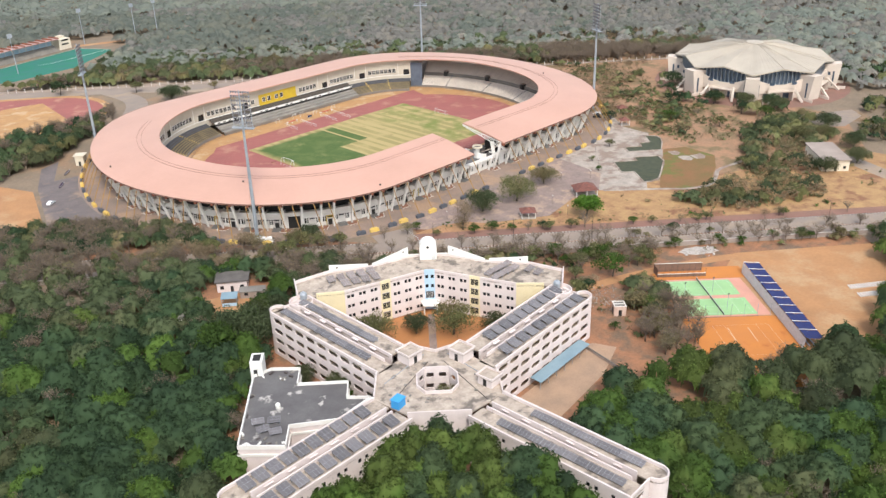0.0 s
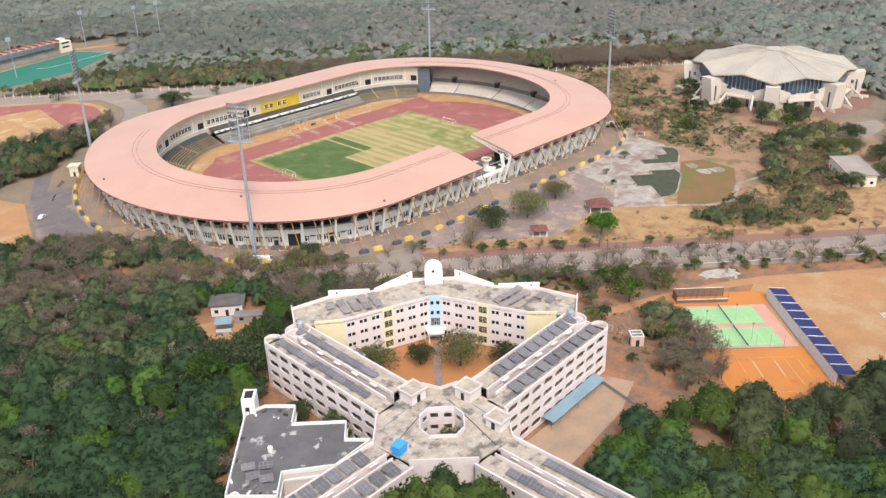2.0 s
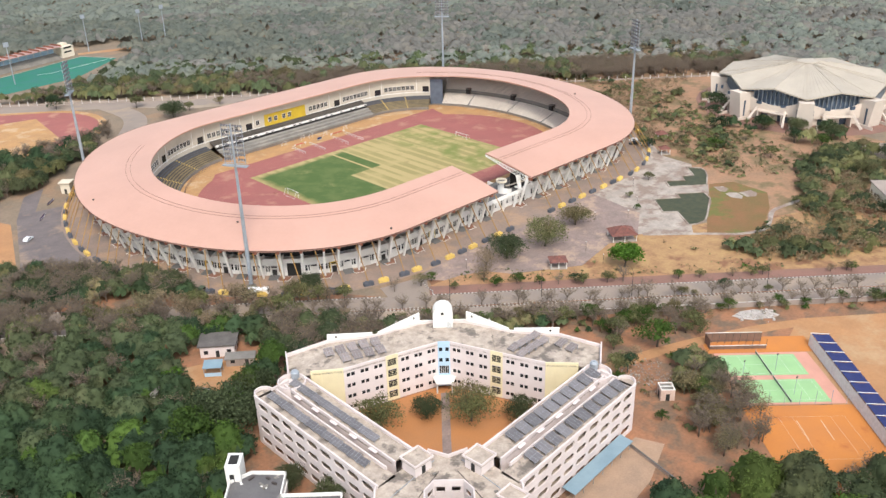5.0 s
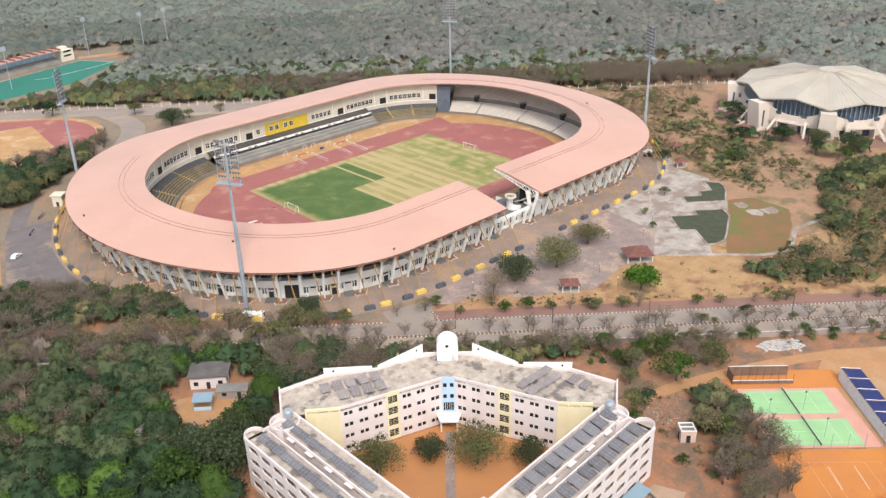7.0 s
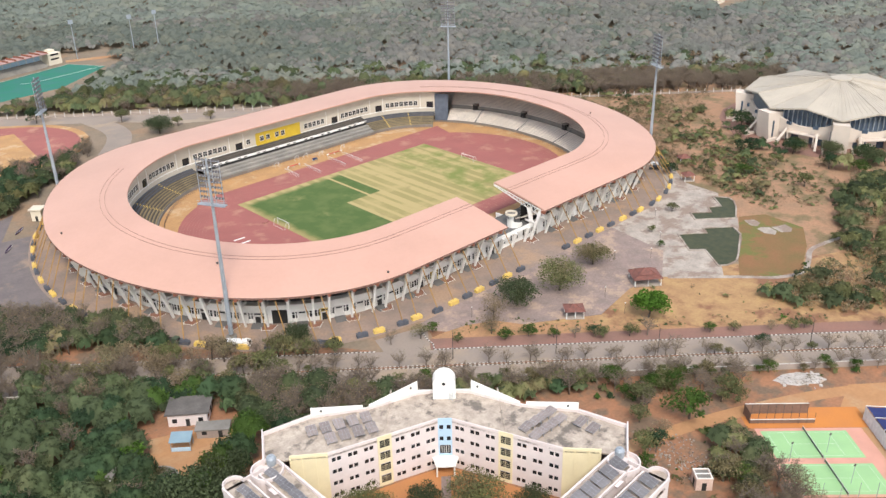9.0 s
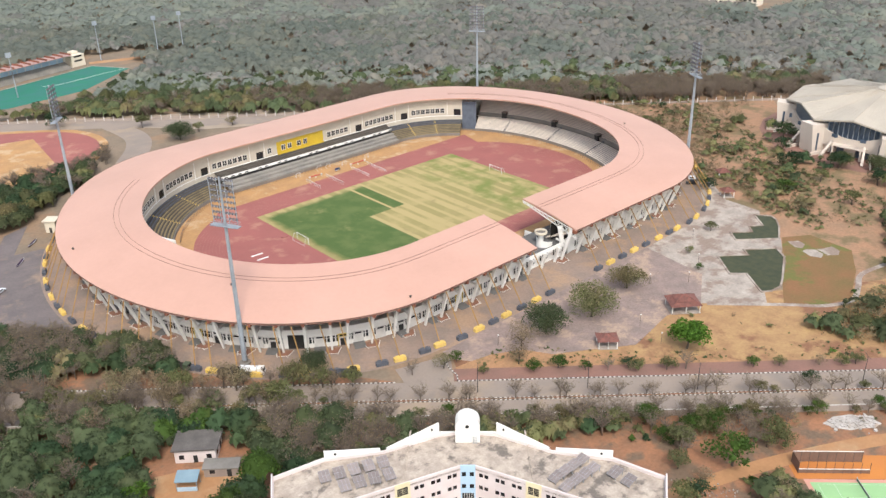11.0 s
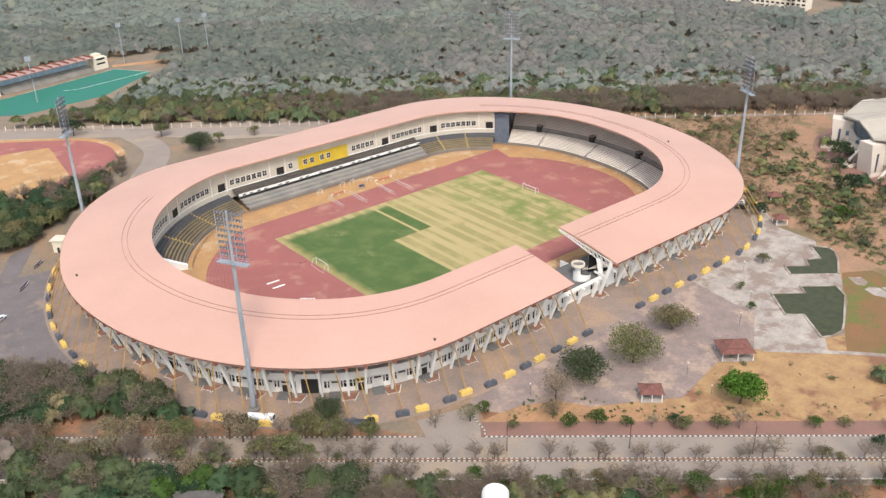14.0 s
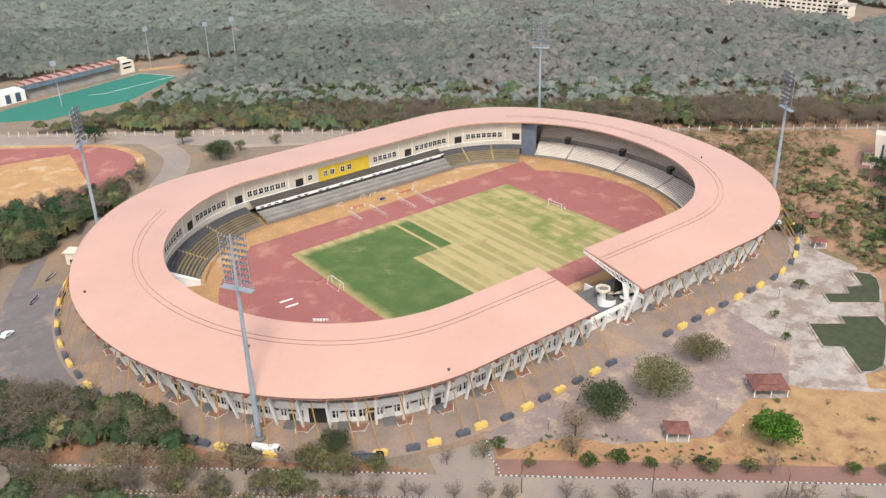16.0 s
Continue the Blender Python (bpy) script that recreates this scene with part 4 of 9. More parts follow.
part("side_wall", Sheet().box(n1 + 0.5, -64, 0, n1 + 0.9, -54.5, 5.4), M_WHITE, stadium)
LOWCOL = Sheet()
LOWCOL.v = [(x, y, 0) for x, y in lo] + [(-0.36, 1.5, 6.2), (0.36, 1.5, 6.2), (0.36, 2.9, 6.2), (-0.36, 2.9, 6.2)]
LOWCOL.f = list(col.f)
LOWCOL = LOWCOL.mesh("column", M_WHITE)
for x0 in (-11, -4.3, 2.4):
    part("column", LOWCOL, None, stadium, m=pose(x0, -71.2, 0, 0, 0, 180))
    for dx in (1.4, 2.6, 4.6):
        ob = part("window", WIN, None, stadium, m=pose(x0 + dx, -69.85, 1.6, 0, 0, 180))
        part("window_frame", WFRAME, None, ob)
stem = Sheet().lathe([(0.95, 5.8), (0.95, 9.6)], 18, 1.2, -66.2)
part("drum_stem", stem, M_WHITE, stadium)
part("drum_ring", Sheet().lathe([(1.0, 9.2), (2.2, 9.6), (2.2, 10.4), (1.8, 10.4), (1.8, 9.75), (1.0, 9.7)], 22, 1.2, -66.2), M_CREAM, stadium, "cream ring on top of the drum stair")
part("drum_floor", Sheet().lathe([(0.8, 9.72), (1.78, 9.78), (0.9, 9.8)], 22, 1.2, -66.2), M_CONC, stadium)
cw = Sheet()
rows = []
for i in range(11):
    a = radians(150 + i * 16)
    rows.append([(1.0 + 3.0 * math.cos(a), -68.0 + 2.6 * math.sin(a), 5.4), (1.0 + 3.0 * math.cos(a), -68.0 + 2.6 * math.sin(a), 9.4 - 0.22 * i)])
cw.strip(rows)
part("drum_screen", cw, M_WHITE, stadium, "curved white screen wall")
tr = Sheet()
st = RING[0]
N = 14
for k in range(N):
    f, f2 = k / N, (k + 1) / N
    def zr(f):
        zi = z_inner(st[0])
        return zi + (Z_OUTER - zi) * f - 0.7
    def dp(f):
        return 0.5 + 2.0 * f
    p0, p1 = at_ring(st, f, zr(f)), at_ring(st, f2, zr(f2))
    q0, q1 = at_ring(st, f, zr(f) - dp(f)), at_ring(st, f2, zr(f2) - dp(f2))
    tr.tube(q0, q1, 0.14, n=4)
    tr.tube(p0, p1, 0.14, n=4)
    tr.tube(p0, q1, 0.1, n=4)
    tr.tube(q0, p1, 0.1, n=4)
part("end_truss", tr, M_WHITE, stadium, "white lattice truss at the roof's cut end", kind="stuff")
part("truss_leg", Sheet().tube((n1 + 0.6, -72, 5.0), (n1 + 0.3, -71, 12.2), 0.7, 1.1, 6), M_WHITE, stadium)
rail = Sheet()
for x0 in range(int(n0), int(n1) + 12, 2):
    rail.tube((x0, -51.6, 0), (x0, -51.6, 2.0), 0.06, n=4)
for z0 in (1.0, 2.0):
    rail.tube((n0, -51.6, z0), (n1 + 12, -51.6, z0), 0.06, n=4)
part("track_fence", rail, M_RAIL, stadium)

for k in range(5):
    o = tagged(new("lane_marker", Sheet().box(-0.35, -0.3, 0, 0.35, 0.3, 0.7).mesh("lane_marker", M_LINE)), "small white lane marker box on the track", "marker", "white lane markers")
    o.matrix_world = pose(-67.6 + k * 0.75, -11.2 - k * 0.65, 0.1, 0, 0, -40)
# long-jump boards and a players' bench by the turf
for x0, y0, a in ((-68.1, 5.8, -4), (-68.2, 1.8, -2)):
    o = tagged(new("board", Sheet().box(-2.2, -0.35, 0, 2.2, 0.35, 0.12).mesh("board", M_LINE)), "white board lying on the red track", "board", "boards on the track")
    o.matrix_world = pose(x0, y0, 0.1, 0, 0, a)
o = tagged(new("mat", Sheet().box(-1.3, -0.8, 0, 1.3, 0.8, 0.25).mesh("mat", M_RED)), "small red landing mat beside the turf", "mat")
o.matrix_world = pose(-52.5, 12.0, 0.1, 0, 0, 20)
# small dark fittings on the roof
for f0, k in ((0.45, 268), (0.86, 236), (0.9, 292), (0.42, 60)):
    st = RING[k]
    zi = z_inner(st[0])
    p = at_ring(st, f0, zi + (Z_OUTER - zi) * f0 + 0.5 * math.sin(math.pi * f0))
    o = tagged(new("roof_vent", Sheet().lathe([(0.3, 0), (0.3, 0.4), (0.45, 0.45), (0.1, 0.7)], 10).mesh("roof_vent", M_DSTEEL)), "small dark vent on the salmon roof", "vent", "vents on the roof")
    o.matrix_world = pose(*p)


# ---- ground ----
gs = Sheet()
gs.face((-2600, -1800, 0), (2600, -1800, 0), (2600, 3400, 0), (-2600, 3400, 0))
ground_piece("ground", gs, M_SOIL, "dry brown soil and leaf litter", "ground")

# road frame: s along, n towards the hostel
RO, RE, RN = Vector((-63.7, -106.8, 0)), Vector((0.749, -0.662, 0)), Vector((-0.662, -0.749, 0))


def rd(s, n, z=0.0):
    p = RO + RE * s + RN * n
    return (p.x, p.y, z)


def road_slab(name, s0, s1, n0, n1, z, material, label, category="road", depth=0.3):
    return slab(name, [rd(s, n)[:2] for s, n in ((s0, n0), (s1, n0), (s1, n1), (s0, n1))], z, material, label, category, depth)


S0, S1 = -190, 480
road_slab("road", S0, S1, 0.0, 8.0, 0.07, M_ROAD, "dusty pale concrete carriageway")
road_slab("road", S0, S1, 9.0, 15.6, 0.07, M_ROAD, "dusty pale concrete carriageway")
road_slab("road_median", S0, S1, 8.2, 8.8, 0.22, M_REDSOIL, "narrow earth median between kerbs", "median")
road_slab("pavement", -10, S1, -6.0, -0.3, 0.12, M_WALK, "faded red brick footpath", "pavement")
road_slab("verge", S0, S1, 15.6, 17.2, 0.03, M_SOIL, "dirt verge beside the wall", "ground")
slab("junction", [rd(-23.5, 0)[:2], rd(-10, 0)[:2], (-62.8, -89.5), (-79, -84.5)], 0.08, M_ROAD, "worn concrete road mouth", "road")


def kerb_line(name, pts, label, w=0.28, h=0.22, step=0.62):
    """Painted kerb stones in turn white and dark."""
    a, b = Sheet(), Sheet()
    k = 0
    for p, q in zip(pts, pts[1:]):
        p, q = Vector((*p, 0)), Vector((*q, 0))
        L = (q - p).length
        n = max(int(L / step), 1)
        m = Matrix.Translation(p) @ Matrix.Rotation(math.atan2(q.y - p.y, q.x - p.x), 4, "Z")
        for i in range(n):
            (a if k % 2 else b).box(L * i / n, -w / 2, 0, L * (i + 1) / n - 0.02, w / 2, h, m)
            k += 1
    t = thing(name, label, "kerb", kind="structure")
    part("white_stones", a, M_KERBW, t, kind="stuff")
    part("dark_stones", b, M_KERBK, t, kind="stuff")


arc = [(-64.0, -88.8), (-66.2, -91.2), (-67.8, -94.6), (-68.6, -98.5), rd(-9, -0.15)[:2]]
kerb_line("kerb_side", [*arc, rd(S1, -0.15)[:2]], "black and white kerb along the road", w=0.35)
kerb_line("kerb_left", [rd(S0, -0.15)[:2], rd(-26, -0.15)[:2]], "black and white kerb along the road", w=0.35)
kerb_line("kerb_median", [rd(S0, 8.1)[:2], rd(S1, 8.1)[:2]], "black and white kerb of the median", w=0.35)
kerb_line("kerb_median_far", [rd(S0, 8.9)[:2], rd(S1, 8.9)[:2]], "black and white kerb of the median", w=0.3)

w = thing("compound_wall", "weathered low compound wall with piers", "wall", kind="structure")
sh, ca = Sheet(), Sheet()
rot = Matrix.Translation(RO) @ Matrix.Rotation(math.atan2(RE.y, RE.x), 4, "Z")
s = S0
while s < S1:
    sh.box(s, -17.3, 0, s + 3.9, -17.1, 1.7, rot)
    ca.box(s, -17.36, 1.7, s + 3.9, -17.04, 1.82, rot)
    sh.box(s + 3.9, -17.4, 0, s + 4.2, -17.0, 2.0, rot)
    s += 4.2
part("wall_panels", sh, M_WALL, w)
part("coping", ca, M_KERBW, w)

# ground between stadium and road
slab("soil_left", [(-150, -14), (-132, -30), (-110, -60), (-90, -78), rd(-26, -0.6)[:2], rd(-130, -0.6)[:2]], 0.03, M_REDSOIL, "reddish soil under bare trees", "ground")
slab("dry_field", [(-63, -90), (-20, -100), (20, -110), (30, -130), (60, -150), (130, -190), rd(260, -6)[:2], rd(-9, -6)[:2], (-68, -99)], 0.02, M_DRYGRASS, "dry tan grass and bare earth", "ground")
slab("roadside_soil", [rd(-9, -6.05)[:2], rd(70, -6.05)[:2], rd(64, -9.5)[:2], rd(48, -8.5)[:2], rd(33, -13)[:2], rd(22, -11)[:2], rd(10, -15)[:2], rd(1, -13)[:2], (-62, -96), (-66.5, -95.5)], 0.09, M_ROADSOIL, "orange-red bare soil with weeds beside the footpath", "ground")
slab("soil_right", [(60, -84), (106, -66), (122, -20), (116, 60), (104, 120), (140, 132), (236, 40), (240, -20), (190, -60), (175, -160), (110, -200), (60, -160), (62, -120)], 0.015, M_SCRUBSOIL, "dry olive-brown scrubland soil", "ground")
slab("plaza_pavers", [(-63.5, -87), (34, -87), (30, -112), (13, -122.5), (-1, -119.5), (-21, -123), (-38, -112), (-57, -101.5), (-64, -92)], 0.08, M_PAVER, "mauve block-paved plaza, dusty and worn", "plaza")
slab("plaza_stone", [(34, -87), (62, -86.5), (84, -78), (104, -62), (110, -62), (92, -83), (91, -98), (82, -104), (74, -116), (66, -121), (52, -126), (40, -126), (33.5, -132.5), (27, -137), (13, -122.5), (30, -112)], 0.085, M_STONE, "pale worn stone paving", "plaza")
slab("lawn", [(42, -134), (58.5, -126.5), (66, -121), (75, -116), (84, -122), (82, -138), (68, -146), (49, -153), (38, -149), (30, -141)], 0.04, M_LAWN, "patchy brown and green lawn", "lawn")


def pond(poly, name):
    t = thing(name, "still dark green pond with a stone rim", "pond", kind="structure")
    part("water", Sheet().prism(poly, -0.3, 0.11), M_WATER, t)
    rim = Sheet()
    for a, b in zip(poly, poly[1:] + poly[:1]):
        p, q = Vector((*a, 0)), Vector((*b, 0))
        m = Matrix.Translation(p) @ Matrix.Rotation(math.atan2(q.y - p.y, q.x - p.x), 4, "Z")
        rim.box(-0.3, -0.3, 0, (q - p).length + 0.3, 0.3, 0.35, m)
    part("rim", rim, M_STONE, t)


pond([(45.3, -108.3), (53.5, -115.1), (56.2, -111.9), (65.0, -119.2), (60.9, -124.4), (45.0, -132.3), (40.1, -134.2), (35.6, -133.8), (32.6, -131.9), (40.6, -122.0), (36.6, -118.2)], "pond")
pond([(65.5, -101.0), (71.5, -106.3), (74.9, -103.0), (79.4, -106.0), (86.0, -98.7), (89.2, -103.9), (87.4, -107.0), (82.8, -110.6), (73.0, -115.9), (61.2, -105.8)], "pond")


def path_strip(name, pts, w, z, material, label):
    rows = []
    for i, p in enumerate(pts):
        a, b = Vector((*pts[max(i - 1, 0)], 0)), Vector((*pts[min(i + 1, len(pts) - 1)], 0))
        t = (b - a).normalized()
        q = Vector((*p, z))
        sd = Vector((-t.y, t.x, 0)) * w / 2
        rows.append([q - sd, q + sd])
    return ground_piece(name, Sheet().strip(rows), material, label, "path")


def curve(pts, n=8):
    """A smooth line through points."""
    out = []
    P = [Vector((*p, 0)) for p in pts]
    P = [P[0] * 2 - P[1]] + P + [P[-1] * 2 - P[-2]]
    for i in range(1, len(P) - 2):
        for k in range(n):
            t = k / n
            a, b, c, d = P[i - 1:i + 3]
            q = 0.5 * ((2 * b) + (c - a) * t + (2 * a - 5 * b + 4 * c - d) * t * t + (3 * b - a - 3 * c + d) * t ** 3)
            out.append((q.x, q.y))
    out.append((P[-2].x, P[-2].y))
    return out


path_strip("garden_path", curve([(14, -124), (30.5, -141), (38.2, -149.6), (47.9, -154.0), (57.1, -151.6), (66.7, -148.4), (80, -150.8), (92, -154)]), 1.8, 0.1, M_STONE, "pale winding garden path")

for patch in ([(73.4, -119), (70.6, -123.2), (71.8, -125.4), (75.2, -124.6), (76.4, -121.6)], [(69.4, -126.4), (67.8, -130.2), (69.2, -133.6), (72.4, -132.6), (73.8, -129.2), (72, -126.6)], [(74.4, -129.4), (72.6, -134.2), (75.4, -136.6), (78.6, -135.4), (80.2, -131.8), (77.2, -130.8)]):
    slab("pale_rubble_patch", patch, 0.07, M_STONE, "pale broken paving beside the pond", "rubble")

# parking lot and small training track on the far side
slab("parking_lot", [(-131, 68), (-118, 92), (-128, 88), (-140, 64), (-156, 18), (-134, -14), (-122, 0), (-122, 35), (-121, 66)], 0.05, M_LOT, "cracked grey asphalt parking lot", "parking")
slab("dirt_yard", [(-143, 62), (-156, 22), (-175, 25), (-190, 90), (-150, 80)], 0.03, M_SAND, "bare tan dirt yard", "ground")
M_SAND2 = mat("pale_dust", (0.34, 0.27, 0.20), (0.28, 0.22, 0.17), size=14, grain=0.25, rough=1.0)
FE, FN = Vector((0.8, -0.6, 0)), Vector((0.6, 0.8, 0))


def fld(e, n):
    p = FE * e + FN * n
    return (p.x, p.y)


def cap(r, e0=-181, n0=88, long=120):
    return [fld(e0 + r * math.cos(radians(a)), n0 + r * math.sin(radians(a))) for a in range(-90, 91, 6)] + [fld(e0 - long, n0 + r), fld(e0 - long, n0 - r)]


slab("training_ground", cap(40), 0.04, M_ORANGE, "ochre dirt training ground", "ground")
slab("training_track", cap(36), 0.07, M_RED, "faded red practice track", "track")
slab("training_field", [(-108, 206), (-93.6, 204.3), (-78.3, 200), (-83.8, 155.6), (-97.5, 146.3), (-110, 139), (-150, 134), (-175, 205)], 0.1, M_ORANGE, "ochre dirt field inside the practice track", "ground")
path_strip("service_road", curve([fld(-330, 136), fld(-230, 136), fld(-150, 132), fld(-100, 128), fld(-30, 128)]), 13, 0.05, M_ROAD, "dusty pale service road")
path_strip("service_road", curve([fld(-150, 132), (-40, 168), (-46, 150), (-62, 128)]), 12, 0.06, M_ROAD, "dusty pale service road")

slab("pale_yard", [fld(-330, 146), fld(-60, 146), fld(-40, 120), fld(-100, 116), fld(-140, 126), fld(-330, 128)], 0.035, M_SAND2, "pale dusty yard before the fence", "ground")
# perimeter fence: one long line of white posts
fence = thing("boundary_fence", "long pale wall with white posts before the forest", "fence", kind="structure")
fp, fw = Sheet(), Sheet()
A, B = Vector((-170, 314, 0)), Vector((260, -51, 0))
dv = (B - A).normalized()
L = (B - A).length
m = Matrix.Translation(A) @ Matrix.Rotation(math.atan2(dv.y, dv.x), 4, "Z")
s = 0.0
while s < L:
    fp.box(s, -0.2, 0, s + 0.4, 0.2, 2.4, m)
    s += 5.0
fw.box(0, -0.1, 0, L, 0.1, 1.1, m)
part("posts", fp, M_KERBW, fence, kind="stuff")
part("low_wall", fw, M_WALL, fence)

# hostel side: soil, sports ground
slab("hostel_soil", [rd(-120, 17.6)[:2], rd(150, 17.6)[:2], rd(150, 60)[:2], (-60, -232), (-110, -240), (-200, -160), (-170, -110)], 0.02, M_REDSOIL, "reddish soil and dry leaves round the hostel", "ground")
slab("sports_ground", [(-30, -198), (-6, -192), (20, -214), (90, -275), (160, -340), (60, -420), (-20, -300), (-50, -240), (-52, -236)], 0.05, M_SAND, "bare orange-tan sports ground", "ground")
path_strip("dirt_track", curve([(-70, -165), (-50, -172), (-32, -180), (-9, -193), (12, -212), (31, -229), (80, -272)]), 4.0, 0.07, M_SAND, "pale dirt track")
M_RUBBLE = mat("white_rubble", (0.47, 0.43, 0.395), (0.35, 0.315, 0.28), size=2.5, grain=0.6, grain_size=0.5, rough=1.0, c=(0.38, 0.29, 0.22), c_size=5, c_low=0.54, c_high=0.66)
slab("rubble", [(-18, -177), (-13.5, -177.5), (-9.6, -180), (-7.4, -183.5), (-7.6, -187), (-10.5, -186.6), (-13, -184.4), (-15.6, -183), (-17.4, -180)], 0.12, M_RUBBLE, "whitish heap of spread rubble beside the road", "rubble")


def stones(name, n, spot, sizes, material, label, seed):
    """Loose stones strewn over a patch: squat uneven blocks, joined into one."""
    r, sh = random.Random(seed), Sheet()
    for _ in range(n):
        x, y = spot(r)
        a = r.uniform(*sizes)
        sh.prism([(x + a * r.uniform(0.6, 1.1) * math.cos(k * 1.257), y + a * r.uniform(0.6, 1.1) * math.sin(k * 1.257)) for k in range(5)], 0.0, 0.12 + a * r.uniform(0.4, 0.9))
    return tagged(new(name, sh.mesh(name, material)), label, "rubble", kind="stuff")


def on_heap(r):
    t, w = r.random(), r.gauss(0, 1.3)
    return -17 + 9 * t + w * 0.7, -178.2 - 7.2 * t + w * 0.7


def on_soil(r):
    return -62.5 + r.gauss(0, 3.6), -176.5 + r.gauss(0, 3.8)


stones("rubble_stones", 150, on_heap, (0.2, 0.6), M_RUBBLE, "whitish broken stones on the spread heap", 3)
stones("loose_stones", 190, on_soil, (0.10, 0.32), M_STONE, "small pale stones strewn over red soil", 4)


# ---- the hostel: two V-shaped blocks joined by a hub; local axes u (along the road) and v (towards the stadium) ----
HO = Vector((-95.7, -131.2, 0))
HV = Vector((0.69, 0.724, 0)).normalized()
HU = Vector((HV.y, -HV.x, 0))
HM = Matrix.Identity(4)
for r in range(3):
    HM[r][0], HM[r][1], HM[r][2], HM[r][3] = HU[r], HV[r], (0, 0, 1)[r], HO[r]
STOREY, ROOF_Z = 3.25, 13.0

hostel = new("hostel")
hostel.matrix_world = HM
tagged(hostel, "four-storey pale pink hostel with radiating wings and flat roofs", "building")


def wall_sheet(p0, p1, z0, z1, openings, thick=0.3):
    """A wall from p0 to p1 (outside on its right), with openings (s0, s1, za, zb) through it."""
    a, b = Vector((*p0, 0)), Vector((*p1, 0))
    L = (b - a).length
    t = (b - a) / L
    inw = Vector((-t.y, t.x, 0)) * thick
    sh = Sheet()
    ss = sorted({0.0, L, *[o[0] for o in openings], *[o[1] for o in openings]})
    zs = sorted({z0, z1, *[o[2] for o in openings], *[o[3] for o in openings]})

    def at(s, z, d=0.0):
        return tuple(a + t * s + inw * d + Vector((0, 0, z)))
    for i in range(len(ss) - 1):
        run = None
        for j in range(len(zs) - 1):
            sm, zm = (ss[i] + ss[i + 1]) / 2, (zs[j] + zs[j + 1]) / 2
            hole = any(o[0] < sm < o[1] and o[2] < zm < o[3] for o in openings)
            if not hole:
                if run is None:
                    run = zs[j]
                end = zs[j + 1]
            if run is not None and (hole or j == len(zs) - 2):
                for d, flip in ((0, 0), (1, 1)):
                    q = [at(ss[i], run, d), at(ss[i + 1], run, d), at(ss[i + 1], end, d), at(ss[i], end, d)]
                    sh.face(*(q[::-1] if flip else q))
                run = None
    for s0, s1, za, zb in openings:
        for q in (((s0, za), (s1, za)), ((s1, za), (s1, zb)), ((s1, zb), (s0, zb)), ((s0, zb), (s0, za))):
            (sa, z_a), (sb, z_b) = q
            sh.face(at(sa, z_a, 0), at(sb, z_b, 0), at(sb, z_b, 1), at(sa, z_a, 1))
    sh.face(at(0, z1, 0), at(L, z1, 0), at(L, z1, 1), at(0, z1, 1))
    sh.face(at(0, z0, 0), at(0, z1, 0), at(0, z1, 1), at(0, z0, 1))
    sh.face(at(L, z0, 0), at(L, z1, 0), at(L, z1, 1), at(L, z0, 1))
    return sh


def wall_pose(p0, p1, s, z, d=0.0):
    a, b = Vector((*p0, 0)), Vector((*p1, 0))
    t = (b - a).normalized()
    p = a + t * s + Vector((-t.y, t.x, 0)) * d
    return Matrix.Translation((p.x, p.y, z)) @ Matrix.Rotation(math.atan2(t.y, t.x), 4, "Z")


def pane_mesh(w, h):
    return Sheet().box(-w / 2, -0.03, 0, w / 2, 0.03, h).mesh("pane", M_GLASS)


def sill_mesh(w):
    """A thin shade over a window."""
    return Sheet().box(-w / 2 - 0.15, -0.5, 0, w / 2 + 0.15, 0.0, 0.1).mesh("shade", M_PINKW)


PANES, SHADES = {}, {}


def add_window(parent, p0, p1, s, z, w, h, recess=0.18, shade=True, bars=0):
    key = (round(w, 2), round(h, 2))
    if key not in PANES:
        PANES[key], SHADES[key] = pane_mesh(w, h), sill_mesh(w)
    ob = part("window", PANES[key], None, parent, m=wall_pose(p0, p1, s, z, recess))
    if shade:
        part("shade", SHADES[key], None, ob, m=pose(0, -recess, h + 0.06))
    return ob


def court_wall(parent, p0, p1, n, material, name="wall", w=0.95, h=1.1, skip=()):
    """A wall of small paired windows on four storeys."""
    L = math.hypot(p1[0] - p0[0], p1[1] - p0[1])
    ops = []
    for k in range(4):
        for i in range(n):
            if i in skip:
                continue
            c = L * (i + 0.5 + (0.17 if i % 2 == 0 and i < n - 1 else -0.17 if i % 2 else 0)) / n
            ops.append((c - w / 2, c + w / 2, k * STOREY + 1.2, k * STOREY + 1.2 + h))
    part(name, wall_sheet(p0, p1, 0, ROOF_Z + 0.75, ops), material, parent)
    for s0, s1, za, zb in ops:
        add_window(parent, p0, p1, (s0 + s1) / 2, za, w, h, shade=False)


